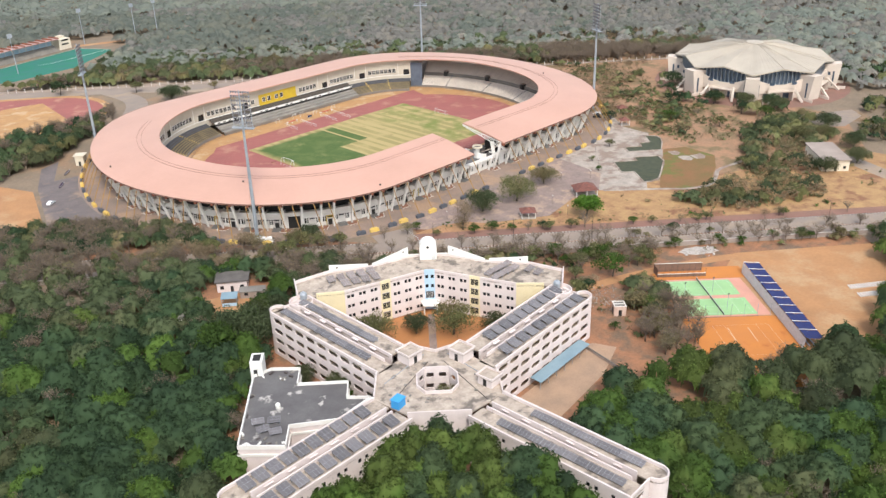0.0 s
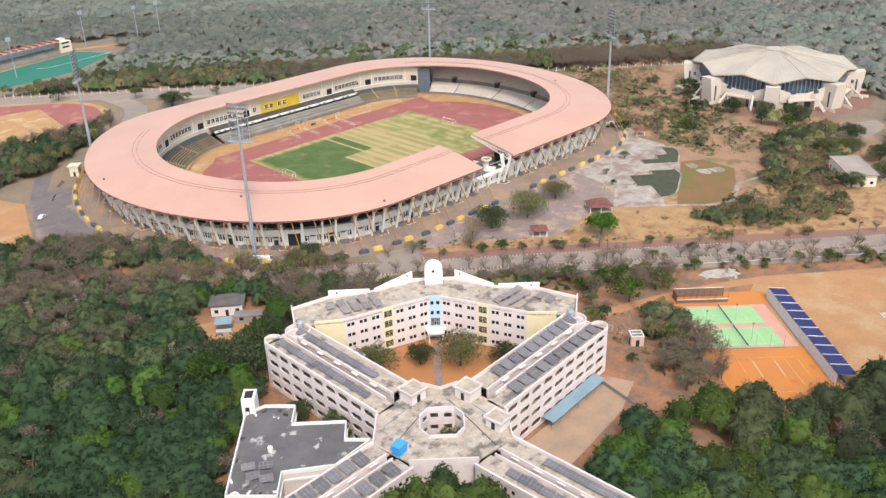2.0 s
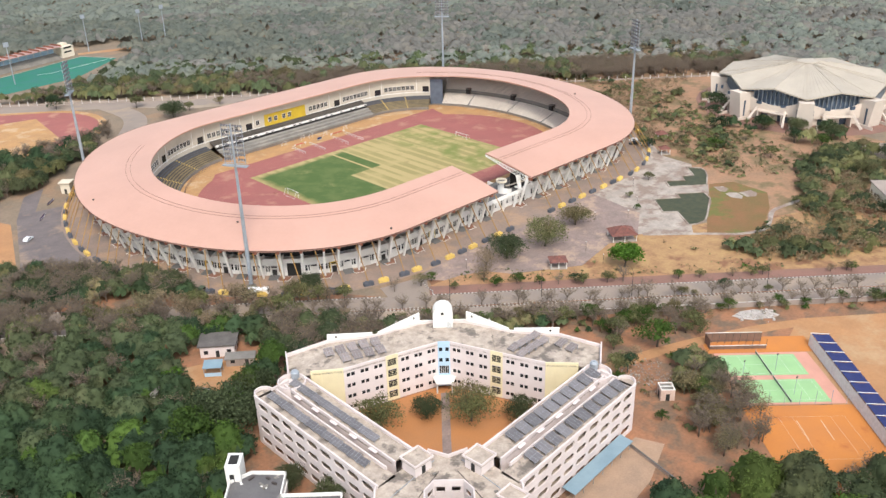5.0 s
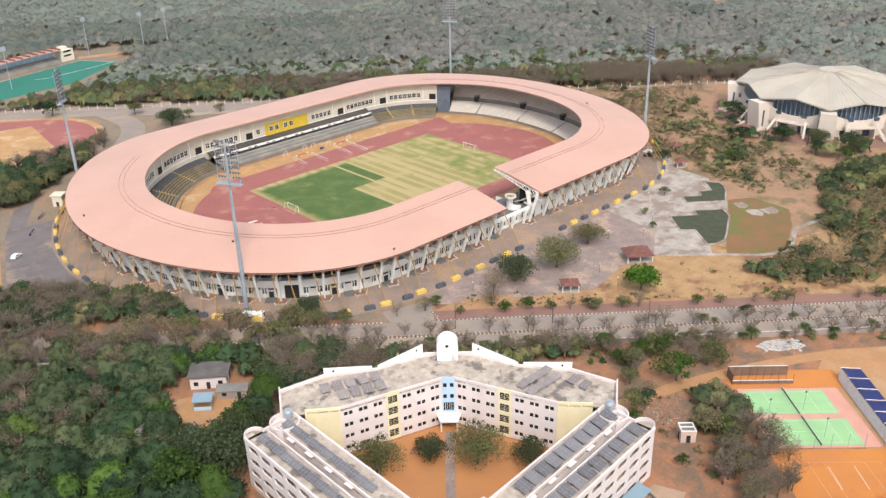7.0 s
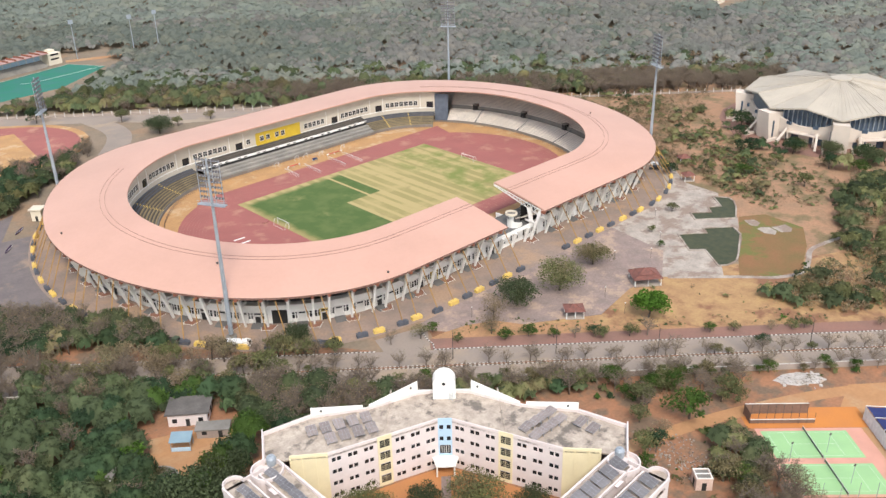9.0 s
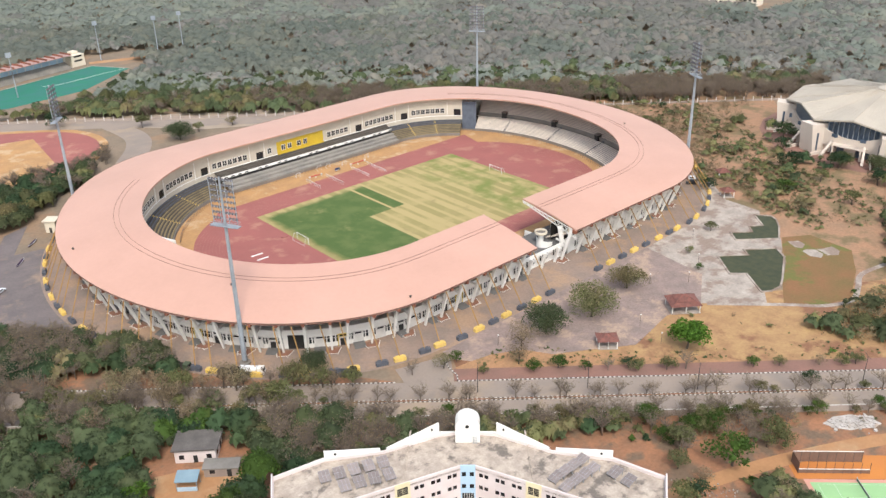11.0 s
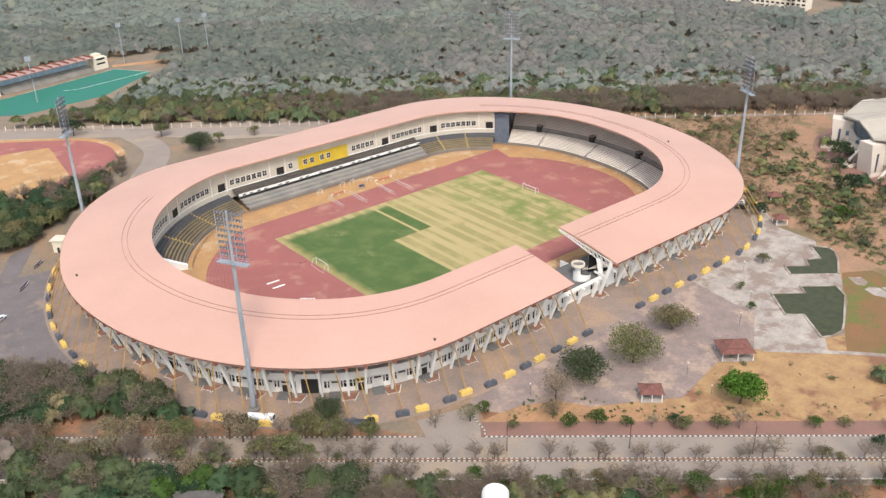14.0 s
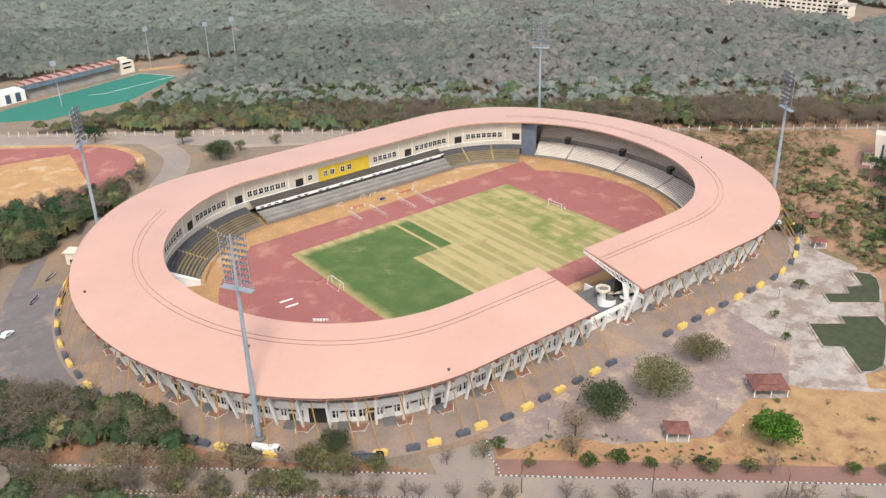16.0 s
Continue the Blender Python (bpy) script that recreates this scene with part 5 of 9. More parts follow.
def slot_wall(parent, p0, p1, n, material, w=3.9, h=1.5, margin=0.8):
    """A wall of wide slots with cut corners, four storeys of open corridors behind them."""
    L = math.hypot(p1[0] - p0[0], p1[1] - p0[1])
    ops, cuts = [], Sheet()
    for k in range(4):
        for i in range(n):
            c = margin + (L - 2 * margin) * (i + 0.5) / n
            z = k * STOREY + 1.15
            ops.append((c - w / 2, c + w / 2, z, z + h))
            for sx, sz in ((-1, -1), (1, -1), (-1, 1), (1, 1)):
                x0, z0 = c + sx * w / 2, z + h / 2 + sz * h / 2
                m = wall_pose(p0, p1, 0, 0)
                q = [(x0, 0.0, z0), (x0 - sx * 0.55, 0.0, z0), (x0, 0.0, z0 - sz * 0.55)]
                q2 = [(x, 0.28, zz) for x, _, zz in q]
                A = [tuple(m @ Vector(v)) for v in q]
                Bq = [tuple(m @ Vector(v)) for v in q2]
                if sx * sz > 0:
                    A, Bq = A[::-1], Bq[::-1]
                cuts.face(*A)
                cuts.face(*Bq[::-1])
                for a in range(3):
                    b = (a + 1) % 3
                    cuts.face(A[b], A[a], Bq[a], Bq[b])
    sh = wall_sheet(p0, p1, 0, ROOF_Z + 0.75, ops)
    k = len(sh.v)
    sh.v += cuts.v
    sh.f += [tuple(i + k for i in f) for f in cuts.f]
    part("wall", sh, material, parent)
    # corridor back wall and floors
    a, b = Vector((*p0, 0)), Vector((*p1, 0))
    t = (b - a).normalized()
    inn = Vector((-t.y, t.x, 0))
    bk, fl = Sheet(), Sheet()
    q0, q1 = a + inn * 2.2, b + inn * 2.2
    bk.face((q0.x, q0.y, 0), (q1.x, q1.y, 0), (q1.x, q1.y, ROOF_Z - 0.2), (q0.x, q0.y, ROOF_Z - 0.2))
    for k in range(1, 4):
        z = k * STOREY
        c = [a + inn * 0.3, b + inn * 0.3, b + inn * 2.2, a + inn * 2.2]
        fl.face(*[(v.x, v.y, z) for v in c])
        fl.face(*[(v.x, v.y, z - 0.25) for v in c][::-1])
    part("corridor_wall", bk, M_YELLOWP, parent)
    part("corridor_floor", fl, M_ROOFDECK, parent, kind="stuff")


def mirror(pts):
    return [(-x, y) for x, y in pts]


def deck(parent, poly, z=ROOF_Z, material=M_ROOFDECK, name="roof_deck", depth=0.4):
    part(name, Sheet().prism(list(poly), z - depth, z), material, parent)


def parapet(parent, pts, z=ROOF_Z, h=0.75, w=0.3, material=None, name="parapet"):
    for p, q in zip(pts, pts[1:]):
        a, b = Vector((*p, 0)), Vector((*q, 0))
        m = Matrix.Translation(a) @ Matrix.Rotation(math.atan2(b.y - a.y, b.x - a.x), 4, "Z")
        part(name, Sheet().box(-w / 2, -w / 2, z - 0.1, (b - a).length + w / 2, w / 2, z + h, m), material or M_PINKW, parent)


# --- back block, bent round the court ---
for sgn in (1, -1):
    S = (lambda pts: pts) if sgn == 1 else mirror

    def W(p, q):
        """Keeps a wall's outside on its right for both halves."""
        return (p, q) if sgn == 1 else ((-q[0], q[1]), (-p[0], p[1]))
    deck(hostel, S([(0, 0.2), (0, -11.5), (1.6, -11.5), (25.4, -22.8), (33.6, -23.6), (38.8, -25.2), (40.8, -15.2), (30.8, -9.0), (18.2, -6.4), (6.4, -0.6), (4.0, 0.2)]))
    # court side
    a, b = W((1.6, -11.5), (25.4, -22.8))
    L = math.hypot(23.8, 11.3)
    n = 14
    court_wall(hostel, a, b, n, M_PINKW, skip=(6, 7))
    # stair strip with larger openings in the middle of the side
    p0 = Vector((a[0], a[1], 0)); p1 = Vector((b[0], b[1], 0)); t = (p1 - p0).normalized()
    mid = p0 + (p1 - p0) * 0.5
    strip = Sheet()
    m = wall_pose(a, b, L * 0.5, 0, -0.12)
    strip.box(-1.7, 0.0, 0, -1.2, 0.1, ROOF_Z + 0.9, m)
    strip.box(1.2, 0.0, 0, 1.7, 0.1, ROOF_Z + 0.9, m)
    for k in range(4):
        strip.box(-1.2, 0.0, k * STOREY - 0.1 if k else 0, 1.2, 0.1, k * STOREY + 0.95, m)
    strip.box(-1.2, 0.0, 4 * STOREY - 0.3, 1.2, 0.1, ROOF_Z + 0.9, m)
    part("stair_front", strip, M_YELLOWP, hostel, "pale yellow stair strip")
    for k in range(4):
        ob = part("window", pane_mesh(2.4, 1.9), None, hostel, m=wall_pose(a, b, L * 0.5, k * STOREY + 0.97, -0.04))
        g = Sheet()
        for i in range(1, 4):
            g.box(-1.2, -0.05, i * 0.48 - 0.03, 1.2, 0.0, i * 0.48 + 0.03)
        g.box(-0.04, -0.05, 0, 0.04, 0.0, 1.9)
        part("grille", g, M_YELLOWP, ob)
    a, b = W((25.4, -22.8), (33.6, -23.6))
    part("wall", wall_sheet(a, b, 0, ROOF_Z + 0.75, []), M_YELLOWP, hostel, "pale yellow end bay")
    m = wall_pose(a, b, 4.1, 0, -0.06)
    rib = Sheet()
    for x in (-3.9, -1.5, 1.5, 3.9):
        rib.box(x - 0.15, -0.12, 0, x + 0.15, 0.06, ROOF_Z, m)
    part("rib", rib, M_YELLOWP, hostel)
    # outer sides
    for p, q, n in (((40.8, -15.2), (30.8, -9.0), 4), ((30.8, -9.0), (18.2, -6.4), 6), ((18.2, -6.4), (6.4, -0.6), 6), ((6.4, -0.6), (0, 0.4), 2)):
        court_wall(hostel, *W(p, q), n, M_PINKW)
    court_wall(hostel, *W((38.8, -25.2), (40.8, -15.2)), 4, M_PINKW)
    # stepped upstand walls along the back edge
    fin = Sheet()
    for p, q, z0, z1 in (((30.8, -8.9), (19.0, -6.3), 2.5, 1.2), ((17.6, -5.9), (6.4, -0.4), 1.0, 3.5)):
        A3, B3 = Vector((*S([p])[0], 0)), Vector((*S([q])[0], 0))
        tt = (B3 - A3).normalized(); nn = Vector((-tt.y, tt.x, 0)) * 0.18
        pts = []
        for P3, zz in ((A3, z0), (B3, z1)):
            pts.append((P3, zz))
        k = len(fin.v)
        for off in (-nn, nn):
            for P3, zz in pts:
                fin.v.append((P3.x + off.x, P3.y + off.y, ROOF_Z - 0.1))
                fin.v.append((P3.x + off.x, P3.y + off.y, ROOF_Z + zz))
        fin.f += [(k, k + 2, k + 3, k + 1), (k + 4, k + 5, k + 7, k + 6), (k, k + 1, k + 5, k + 4), (k + 2, k + 6, k + 7, k + 3), (k + 1, k + 3, k + 7, k + 5)]
    part("upstand", fin, M_WHITE, hostel, "white upstand wall at the roof edge")
    hole = Sheet()
    for p, q, f, z in (((30.8, -8.9), (19.0, -6.3), 0.2, 1.45), ((17.6, -5.9), (6.4, -0.4), 0.86, 2.3)):
        P3 = Vector((*S([p])[0], 0)).lerp(Vector((*S([q])[0], 0)), f)
        hole.tube((P3.x, P3.y - 0.25, ROOF_Z + z), (P3.x, P3.y + 0.25, ROOF_Z + z), 0.3, n=10)
    part("round_opening", hole, M_DARK, hostel)
    parapet(hostel, S([(40.8, -15.2), (30.8, -9.0)]), h=0.85)
    parapet(hostel, S([(38.8, -25.2), (40.8, -15.2)]), h=1.6)

    # --- upper wings, each two bars with a sunken passage between ---
    a0, b0 = Vector((45.4, -33.6)), Vector((14.8, -66.6))
    i0, i1 = Vector((34.0, -26.4)), Vector((3.8, -55.0))
    ax = (b0 - a0).normalized()
    nn = Vector((-ax.y, ax.x)) if sgn else None
    inner_dir = (i0 - a0) - ax * (i0 - a0).dot(ax)
    wdt = inner_dir.length
    nrm = inner_dir / wdt
    Lw = (b0 - a0).length

    def wp(s, d):
        q = a0 + ax * s + nrm * d
        return (q.x, q.y)
    wing_a = [wp(-0.5, 0), wp(Lw, 0), wp(Lw, 5.3), wp(-0.5, 5.3)]
    wing_b = [wp(1.0, 7.5), wp(Lw - 4, 7.5), wp(Lw - 4, wdt), wp(0.0, wdt)]
    deck(hostel, S(wing_a))
    deck(hostel, S(wing_b))
    deck(hostel, S([wp(1, 5.3), wp(Lw - 2, 5.3), wp(Lw - 2, 7.5), wp(1, 7.5)]), z=ROOF_Z - 2.9, name="passage_floor")
    slot_wall(hostel, *W(wp(Lw, 0), wp(-0.5, 0)), 9, M_PINKW)
    court_wall(hostel, *W(wp(0.0, wdt), wp(Lw - 4, wdt)), 14, M_PINKW)
    for d, flip in ((5.3, 0), (7.5, 1)):
        e = W(wp(1, d), wp(Lw - 3, d)) if not flip else W(wp(Lw - 3, d), wp(1, d))
        part("passage_wall", wall_sheet(*e, ROOF_Z - 3.0, ROOF_Z + 0.9, []), M_PINKW, hostel)
    # rounded end
    c = a0 + nrm * 2.4
    ends = []
    for k in range(13):
        an = math.pi * k / 12
        q = c - ax * (2.6 * math.sin(an)) - nrm * (2.4 * math.cos(an))
        ends.append((q.x, q.y))
    deck(hostel, S([*ends, wp(0.2, 4.8), wp(0.2, 0)]))
    for p, q in zip(ends, ends[1:]):
        part("wall", wall_sheet(*W(p, q), 0, ROOF_Z + 0.9, []), M_PINKW, hostel)
    part("wall", wall_sheet(*W(wp(-0.3, 4.8), wp(-0.3, 9.5)), 0, ROOF_Z + 0.75, []), M_PINKW, hostel)
    # round stair turret where wing and back block meet
    cu = (37.6, -27.6)
    rim = Sheet()
    drum = Sheet().lathe([(3.5, 0), (3.5, ROOF_Z + 0.9), (3.2, ROOF_Z + 0.9), (3.2, ROOF_Z - 0.2), (0.05, ROOF_Z - 0.2)], 28, S([cu])[0][0], cu[1])
    part("turret", drum, M_PINKW, hostel, "rounded stair turret")
    parapet(hostel, S([wp(-0.5, 0), wp(Lw, 0)]), h=0.8)
    parapet(hostel, S([wp(0, wdt), wp(Lw - 4, wdt)]), h=0.8)
    # shades over the passage
    for k in range(5):
        s = 6 + k * 7.0
        sh = Sheet()
        q = [S([wp(s, 7.45)])[0], S([wp(s + 2.4, 7.45)])[0], S([wp(s + 2.4, 6.7)])[0], S([wp(s, 6.7)])[0]]
        sh.prism(q, ROOF_Z + 0.3, ROOF_Z + 0.42)
        part("shade", sh, M_PINKW, hostel)

    # --- lower wings ---
    a1, b1 = Vector((15.5, -77.2)), Vector((45.8, -107.0))
    ax2 = (b1 - a1).normalized()
    nr2 = Vector((-ax2.y, ax2.x))
    if nr2.x > 0:
        nr2 = -nr2
    L2 = (b1 - a1).length

    def lp(s, d):
        q = a1 + ax2 * s + nr2 * d
        return (q.x, q.y)
    deck(hostel, S([lp(0, 0), lp(L2, 0), lp(L2, 5.2), lp(0, 5.2)]))
    deck(hostel, S([lp(0, 7.6), lp(L2, 7.6), lp(L2, 12.8), lp(0, 12.8)]))
    deck(hostel, S([lp(1, 5.2), lp(L2 - 2, 5.2), lp(L2 - 2, 7.6), lp(1, 7.6)]), z=ROOF_Z - 2.9, name="passage_floor")
    slot_wall(hostel, *W(lp(L2, 0), lp(0, 0)), 9, M_PINKW)
    court_wall(hostel, *W(lp(0, 12.8), lp(L2, 12.8)), 14, M_PINKW)
    for d, flip in ((5.2, 0), (7.6, 1)):
        e = W(lp(L2 - 3, d), lp(1, d)) if not flip else W(lp(1, d), lp(L2 - 3, d))
        part("passage_wall", wall_sheet(*e, ROOF_Z - 3.0, ROOF_Z + 0.9, []), M_PINKW, hostel)
    c = Vector(lp(L2, 2.6))
    ends = []
    for k in range(13):
        an = math.pi * k / 12
        q = c + ax2 * (2.6 * math.sin(an)) - nr2 * (2.6 * math.cos(an))
        ends.append((q.x, q.y))
    deck(hostel, S(ends))
    for p, q in zip(ends, ends[1:]):
        part("wall", wall_sheet(*W(q, p), 0, ROOF_Z + 0.9, []), M_PINKW, hostel)
    part("wall", wall_sheet(*W(lp(L2, 12.8), lp(L2, 5.2)), 0, ROOF_Z + 0.75, [(2, 5, 10.9, 12.1), (2, 5, 7.6, 8.8)]), M_PINKW, hostel)
    parapet(hostel, S([lp(0, 0), lp(L2, 0)]), h=0.8)
    parapet(hostel, S([lp(0, 12.8), lp(L2, 12.8)]), h=0.8)
    for k in range(6):
        s = 4 + k * 6.0
        sh = Sheet()
        sh.prism([S([lp(s, 5.15)])[0], S([lp(s + 2.2, 5.15)])[0], S([lp(s + 2.2, 5.9)])[0], S([lp(s, 5.9)])[0]], ROOF_Z + 0.25, ROOF_Z + 0.37)
        part("shade", sh, M_PINKW, hostel)
    WP, LP = wp, lp

    # --- hub pieces of this half, with the round well open in the middle ---
    OCT = [(0, -65.4), (3.2, -65.4), (5.2, -68.4), (5.2, -73.2), (3.2, -76.2), (0, -76.2)]
    deck(hostel, S([(0, -57.6), (0, -65.4), (3.2, -65.4), (5.2, -68.4), (5.2, -73.2), (3.2, -76.2), (0, -76.2), (0, -84.0), (7.5, -84.0), (15.6, -77.2), (15.2, -66.8), (11.5, -62.5), (4.4, -55.4)]))
    for p, q in zip(OCT, OCT[1:]):
        part("well_wall", wall_sheet(*W(q, p), 0, ROOF_Z + 0.85, [(0.8, 2.6, k * STOREY + 1.1, k * STOREY + 2.4) for k in range(4)] if abs(p[0] - q[0]) > 1 else []), M_PINKW, hostel)
    part("wall", wall_sheet(*W((15.6, -77.2), (15.2, -66.8)), 0, ROOF_Z + 0.8, []), M_PINKW, hostel)
    part("wall", wall_sheet(*W((0, -57.6), (4.4, -55.4)), 0, ROOF_Z + 0.8, []), M_PINKW, hostel)
    part("wall", wall_sheet(*W((7.5, -84.0), (0, -84.0)), 0, ROOF_Z + 0.8, []), M_PINKW, hostel)
    # lift heads and tank rooms on the hub
    for (cx, cy), (w0, d0, h0), rz in (((6.6, -60.6), (4.6, 4.2, 2.6), -43), ((12.6, -72.6), (4.2, 3.6, 2.2), -43)):
        if sgn == -1 and cx > 10:
            continue
        x, y = S([(cx, cy)])[0]
        m = Matrix.Translation((x, y, ROOF_Z)) @ Matrix.Rotation(radians(rz * sgn), 4, "Z")
        part("roof_room", Sheet().box(-w0 / 2, -d0 / 2, -0.1, w0 / 2, d0 / 2, h0, m), M_PINKW, hostel)
        part("roof_slab", Sheet().box(-w0 / 2 - 0.4, -d0 / 2 - 0.4, h0, w0 / 2 + 0.4, d0 / 2 + 0.4, h0 + 0.2, m), M_ROOFDECK, hostel)
        part("parapet", Sheet().box(-w0 / 2 - 0.4, -d0 / 2 - 0.4, h0 + 0.2, -w0 / 2 - 0.2, d0 / 2 + 0.4, h0 + 0.7, m).box(w0 / 2 + 0.2, -d0 / 2 - 0.4, h0 + 0.2, w0 / 2 + 0.4, d0 / 2 + 0.4, h0 + 0.7, m).box(-w0 / 2 - 0.2, -d0 / 2 - 0.4, h0 + 0.2, w0 / 2 + 0.2, -d0 / 2 - 0.2, h0 + 0.7, m).box(-w0 / 2 - 0.2, d0 / 2 + 0.2, h0 + 0.2, w0 / 2 + 0.2, d0 / 2 + 0.4, h0 + 0.7, m), M_PINKW, hostel)
        part("door", Sheet().box(-0.5, -d0 / 2 - 0.05, 0, 0.5, -d0 / 2, 2.0, m), M_DARK, hostel)

# centre bay in pale blue with a tall window and a porch
part("wall", wall_sheet((-1.6, -11.55), (1.6, -11.55), 0, ROOF_Z + 0.8, [(0.3, 1.2, k * STOREY + 1.1, k * STOREY + 2.3) for k in (2, 3)] + [(2.0, 2.9, k * STOREY + 1.1, k * STOREY + 2.3) for k in (2, 3)] + [(0.3, 2.9, 3.9, 6.4)]), M_BLUEP, hostel, "pale blue entrance bay")
for k in (2, 3):
    for s in (0.75, 2.45):
        add_window(hostel, (-1.6, -11.55), (1.6, -11.55), s, k * STOREY + 1.1, 0.9, 1.2, shade=False)
ob = add_window(hostel, (-1.6, -11.55), (1.6, -11.55), 1.6, 3.9, 2.6, 2.5, shade=False)
g = Sheet()
for i in range(6):
    g.box(-1.3 + i * 0.52 - 0.04, -0.1, 0, -1.3 + i * 0.52 + 0.04, -0.03, 2.5)
part("mullion", g, M_WHITE, ob)
porch = Sheet().prism([(-3.2, -11.6), (3.2, -11.6), (2.2, -15.4), (-2.2, -15.4)], 3.0, 3.35)
part("porch", porch, M_WHITE, hostel)
for x in (-2.0, 2.0):
    part("porch_column", Sheet().tube((x, -15.0, 0), (x, -15.0, 3.0), 0.2, n=10), M_WHITE, hostel)

# arched tower head over the entrance
tw = Sheet()
prof = [(-2.7, 0.0), (2.7, 0.0), (2.7, 4.0)] + [(2.7 * math.cos(radians(a)), 4.0 + 2.7 * math.sin(radians(a))) for a in range(10, 180, 10)] + [(-2.7, 4.0)]
k = len(tw.v)
n = len(prof)
tw.v += [(x, -2.9, ROOF_Z + z) for x, z in prof] + [(x, 0.5, ROOF_Z + z) for x, z in prof]
tw.f += [tuple(range(n)), tuple(range(2 * n - 1, n - 1, -1))] + [(i, n + i, n + (i + 1) % n, (i + 1) % n) for i in range(n)]
part("tower_head", tw, M_WHITE, hostel, "white arched tower head with a round opening")
part("round_opening", Sheet().tube((-0.1, -2.97, ROOF_Z + 4.3), (-0.1, -2.88, ROOF_Z + 4.3), 0.42, n=14), M_DARK, hostel)
lad = Sheet()
for x in (0.6, 1.4):
    lad.tube((x + 0.6, -3.6, ROOF_Z), (x + 0.6, -3.3, ROOF_Z + 2.2), 0.05, n=4)
for k in range(5):
    lad.tube((1.2, -3.5, ROOF_Z + 0.3 + k * 0.38), (2.0, -3.5, ROOF_Z + 0.3 + k * 0.38), 0.04, n=4)
part("ladder", lad, M_STEEL, hostel)
for s in (-1, 1):
    bal = Sheet()
    for i in range(9):
        x = s * (2.9 + i * 0.42)
        bal.box(x - 0.08, -0.3, ROOF_Z, x + 0.08, -0.05, ROOF_Z + 0.7)
    bal.box(min(s * 2.75, s * 6.5), -0.35, ROOF_Z + 0.7, max(s * 2.75, s * 6.5), 0.0, ROOF_Z + 0.85)
    part("balustrade", bal, M_WHITE, hostel)

# annex with a lower bitumen roof
AZ = 8.6
annex = new("annex")
annex.matrix_world = HM
tagged(annex, "two-storey annex with a grey bitumen roof and white parapets", "building")
ap = [(-47.2, -58.5), (-46.6, -87.4), (-35.6, -88.2), (-35.6, -80.5), (-24, -79), (-16.5, -70.5), (-22.5, -70), (-22.6, -63.2), (-35.5, -63.2), (-35.5, -56), (-43, -55.5)]
part("roof", Sheet().prism(ap, AZ - 0.3, AZ), M_BITUMEN, annex, "grey bitumen roof with pale scuffs")
part("wall", Sheet().prism([(x * 0.999, y) for x, y in ap], 0, AZ - 0.32), M_PINKW, annex)
parapet(annex, ap + ap[:1], z=AZ - 0.2, h=1.0, material=M_WHITE)
band = Sheet()
for p, q in zip(ap, ap[1:] + ap[:1]):
    a, b = Vector((*p, 0)), Vector((*q, 0))
    m = Matrix.Translation(a) @ Matrix.Rotation(math.atan2(b.y - a.y, b.x - a.x), 4, "Z")
    band.box(-0.3, -0.3, AZ - 2.2, (b - a).length + 0.3, 0.3, AZ - 1.6, m)
part("cornice", band, M_WHITE, annex, kind="stuff")
tz = Sheet().box(-48.0, -58.0, AZ - 3, -44.8, -53.4, AZ + 4.2)
part("tank_tower", tz, M_WHITE, annex, "white open tank tower")
part("tank_well", Sheet().box(-47.4, -57.2, AZ + 4.18, -45.4, -54.2, AZ + 4.26), M_DARK, annex)
part("door", Sheet().box(-47.2, -58.06, AZ, -46.2, -57.99, AZ + 2), M_DARK, annex)

# sintex-style tank, cyan
tank = new("roof_tank", Sheet().box(-1.1, -1.4, 0, 1.1, 1.4, 2.2).box(-1.25, -1.55, 2.2, 1.25, 1.55, 2.35).mesh("roof_tank", M_TANK))
tagged(tank, "bright blue box tank on the hub roof", "water tank")
tank.matrix_world = HM @ pose(-9.6, -80.4, ROOF_Z, 0, 0, -35)
wt = Sheet().lathe([(1.0, 0), (1.05, 0.3), (1.05, 1.7), (0.8, 2.1), (0.3, 2.25), (0.3, 2.4)], 16).mesh("roof_tank", M_STEEL)
for s in (-1, 1):
    t = tagged(new("roof_tank", wt), "round grey water tank on the turret roof", "water tank", "round roof tanks")
    t.matrix_world = HM @ pose(37.2 * s, -24.8, ROOF_Z - 0.2)

# solar tables: a broad kind and a narrow kind
def solar_table(depth, label, cell=None, w=1.45):
    t = thing("solar_table", label, "solar panel", (0, 0, -50), 0, "solar tables on the roofs")
    tilt = pose(0, 0, 0.45 + depth * 0.18, 13, 0, 0)
    part("panel", Sheet().box(-w, -depth / 2, -0.03, w, depth / 2, 0.03), cell or M_PV, t, m=tilt)
    gr = Sheet()
    for i in range(4):
        x = -w - 0.03 + i * (2 * w + 0.01) / 3
        gr.box(x, -depth / 2 - 0.02, 0.031, x + 0.05, depth / 2 + 0.02, 0.05)
    for k in range(3):
        y = -depth / 2 + k * depth / 2
        gr.box(-w, y - 0.02, 0.031, w, y + 0.03, 0.05)
    part("panel_frame", gr, M_PVFRAME, t, m=tilt)
    for x in (-w * 0.83, w * 0.83):
        for s in (-1, 1):
            y = s * depth * 0.4
            part("leg", Sheet().box(x - 0.04, y - 0.04, 0, x + 0.04, y + 0.04, 0.4 + depth * 0.18 + y * 0.23), M_STEEL, t)
    return t


SOLAR = {"wide": solar_table(3.3, "broad tilted grey solar table on steel legs"), "old": solar_table(3.0, "old dusty brown solar collector table on steel legs", M_OLDPV, 1.14), "slim": solar_table(1.9, "narrow tilted grey solar table on steel legs")}
placed = set()


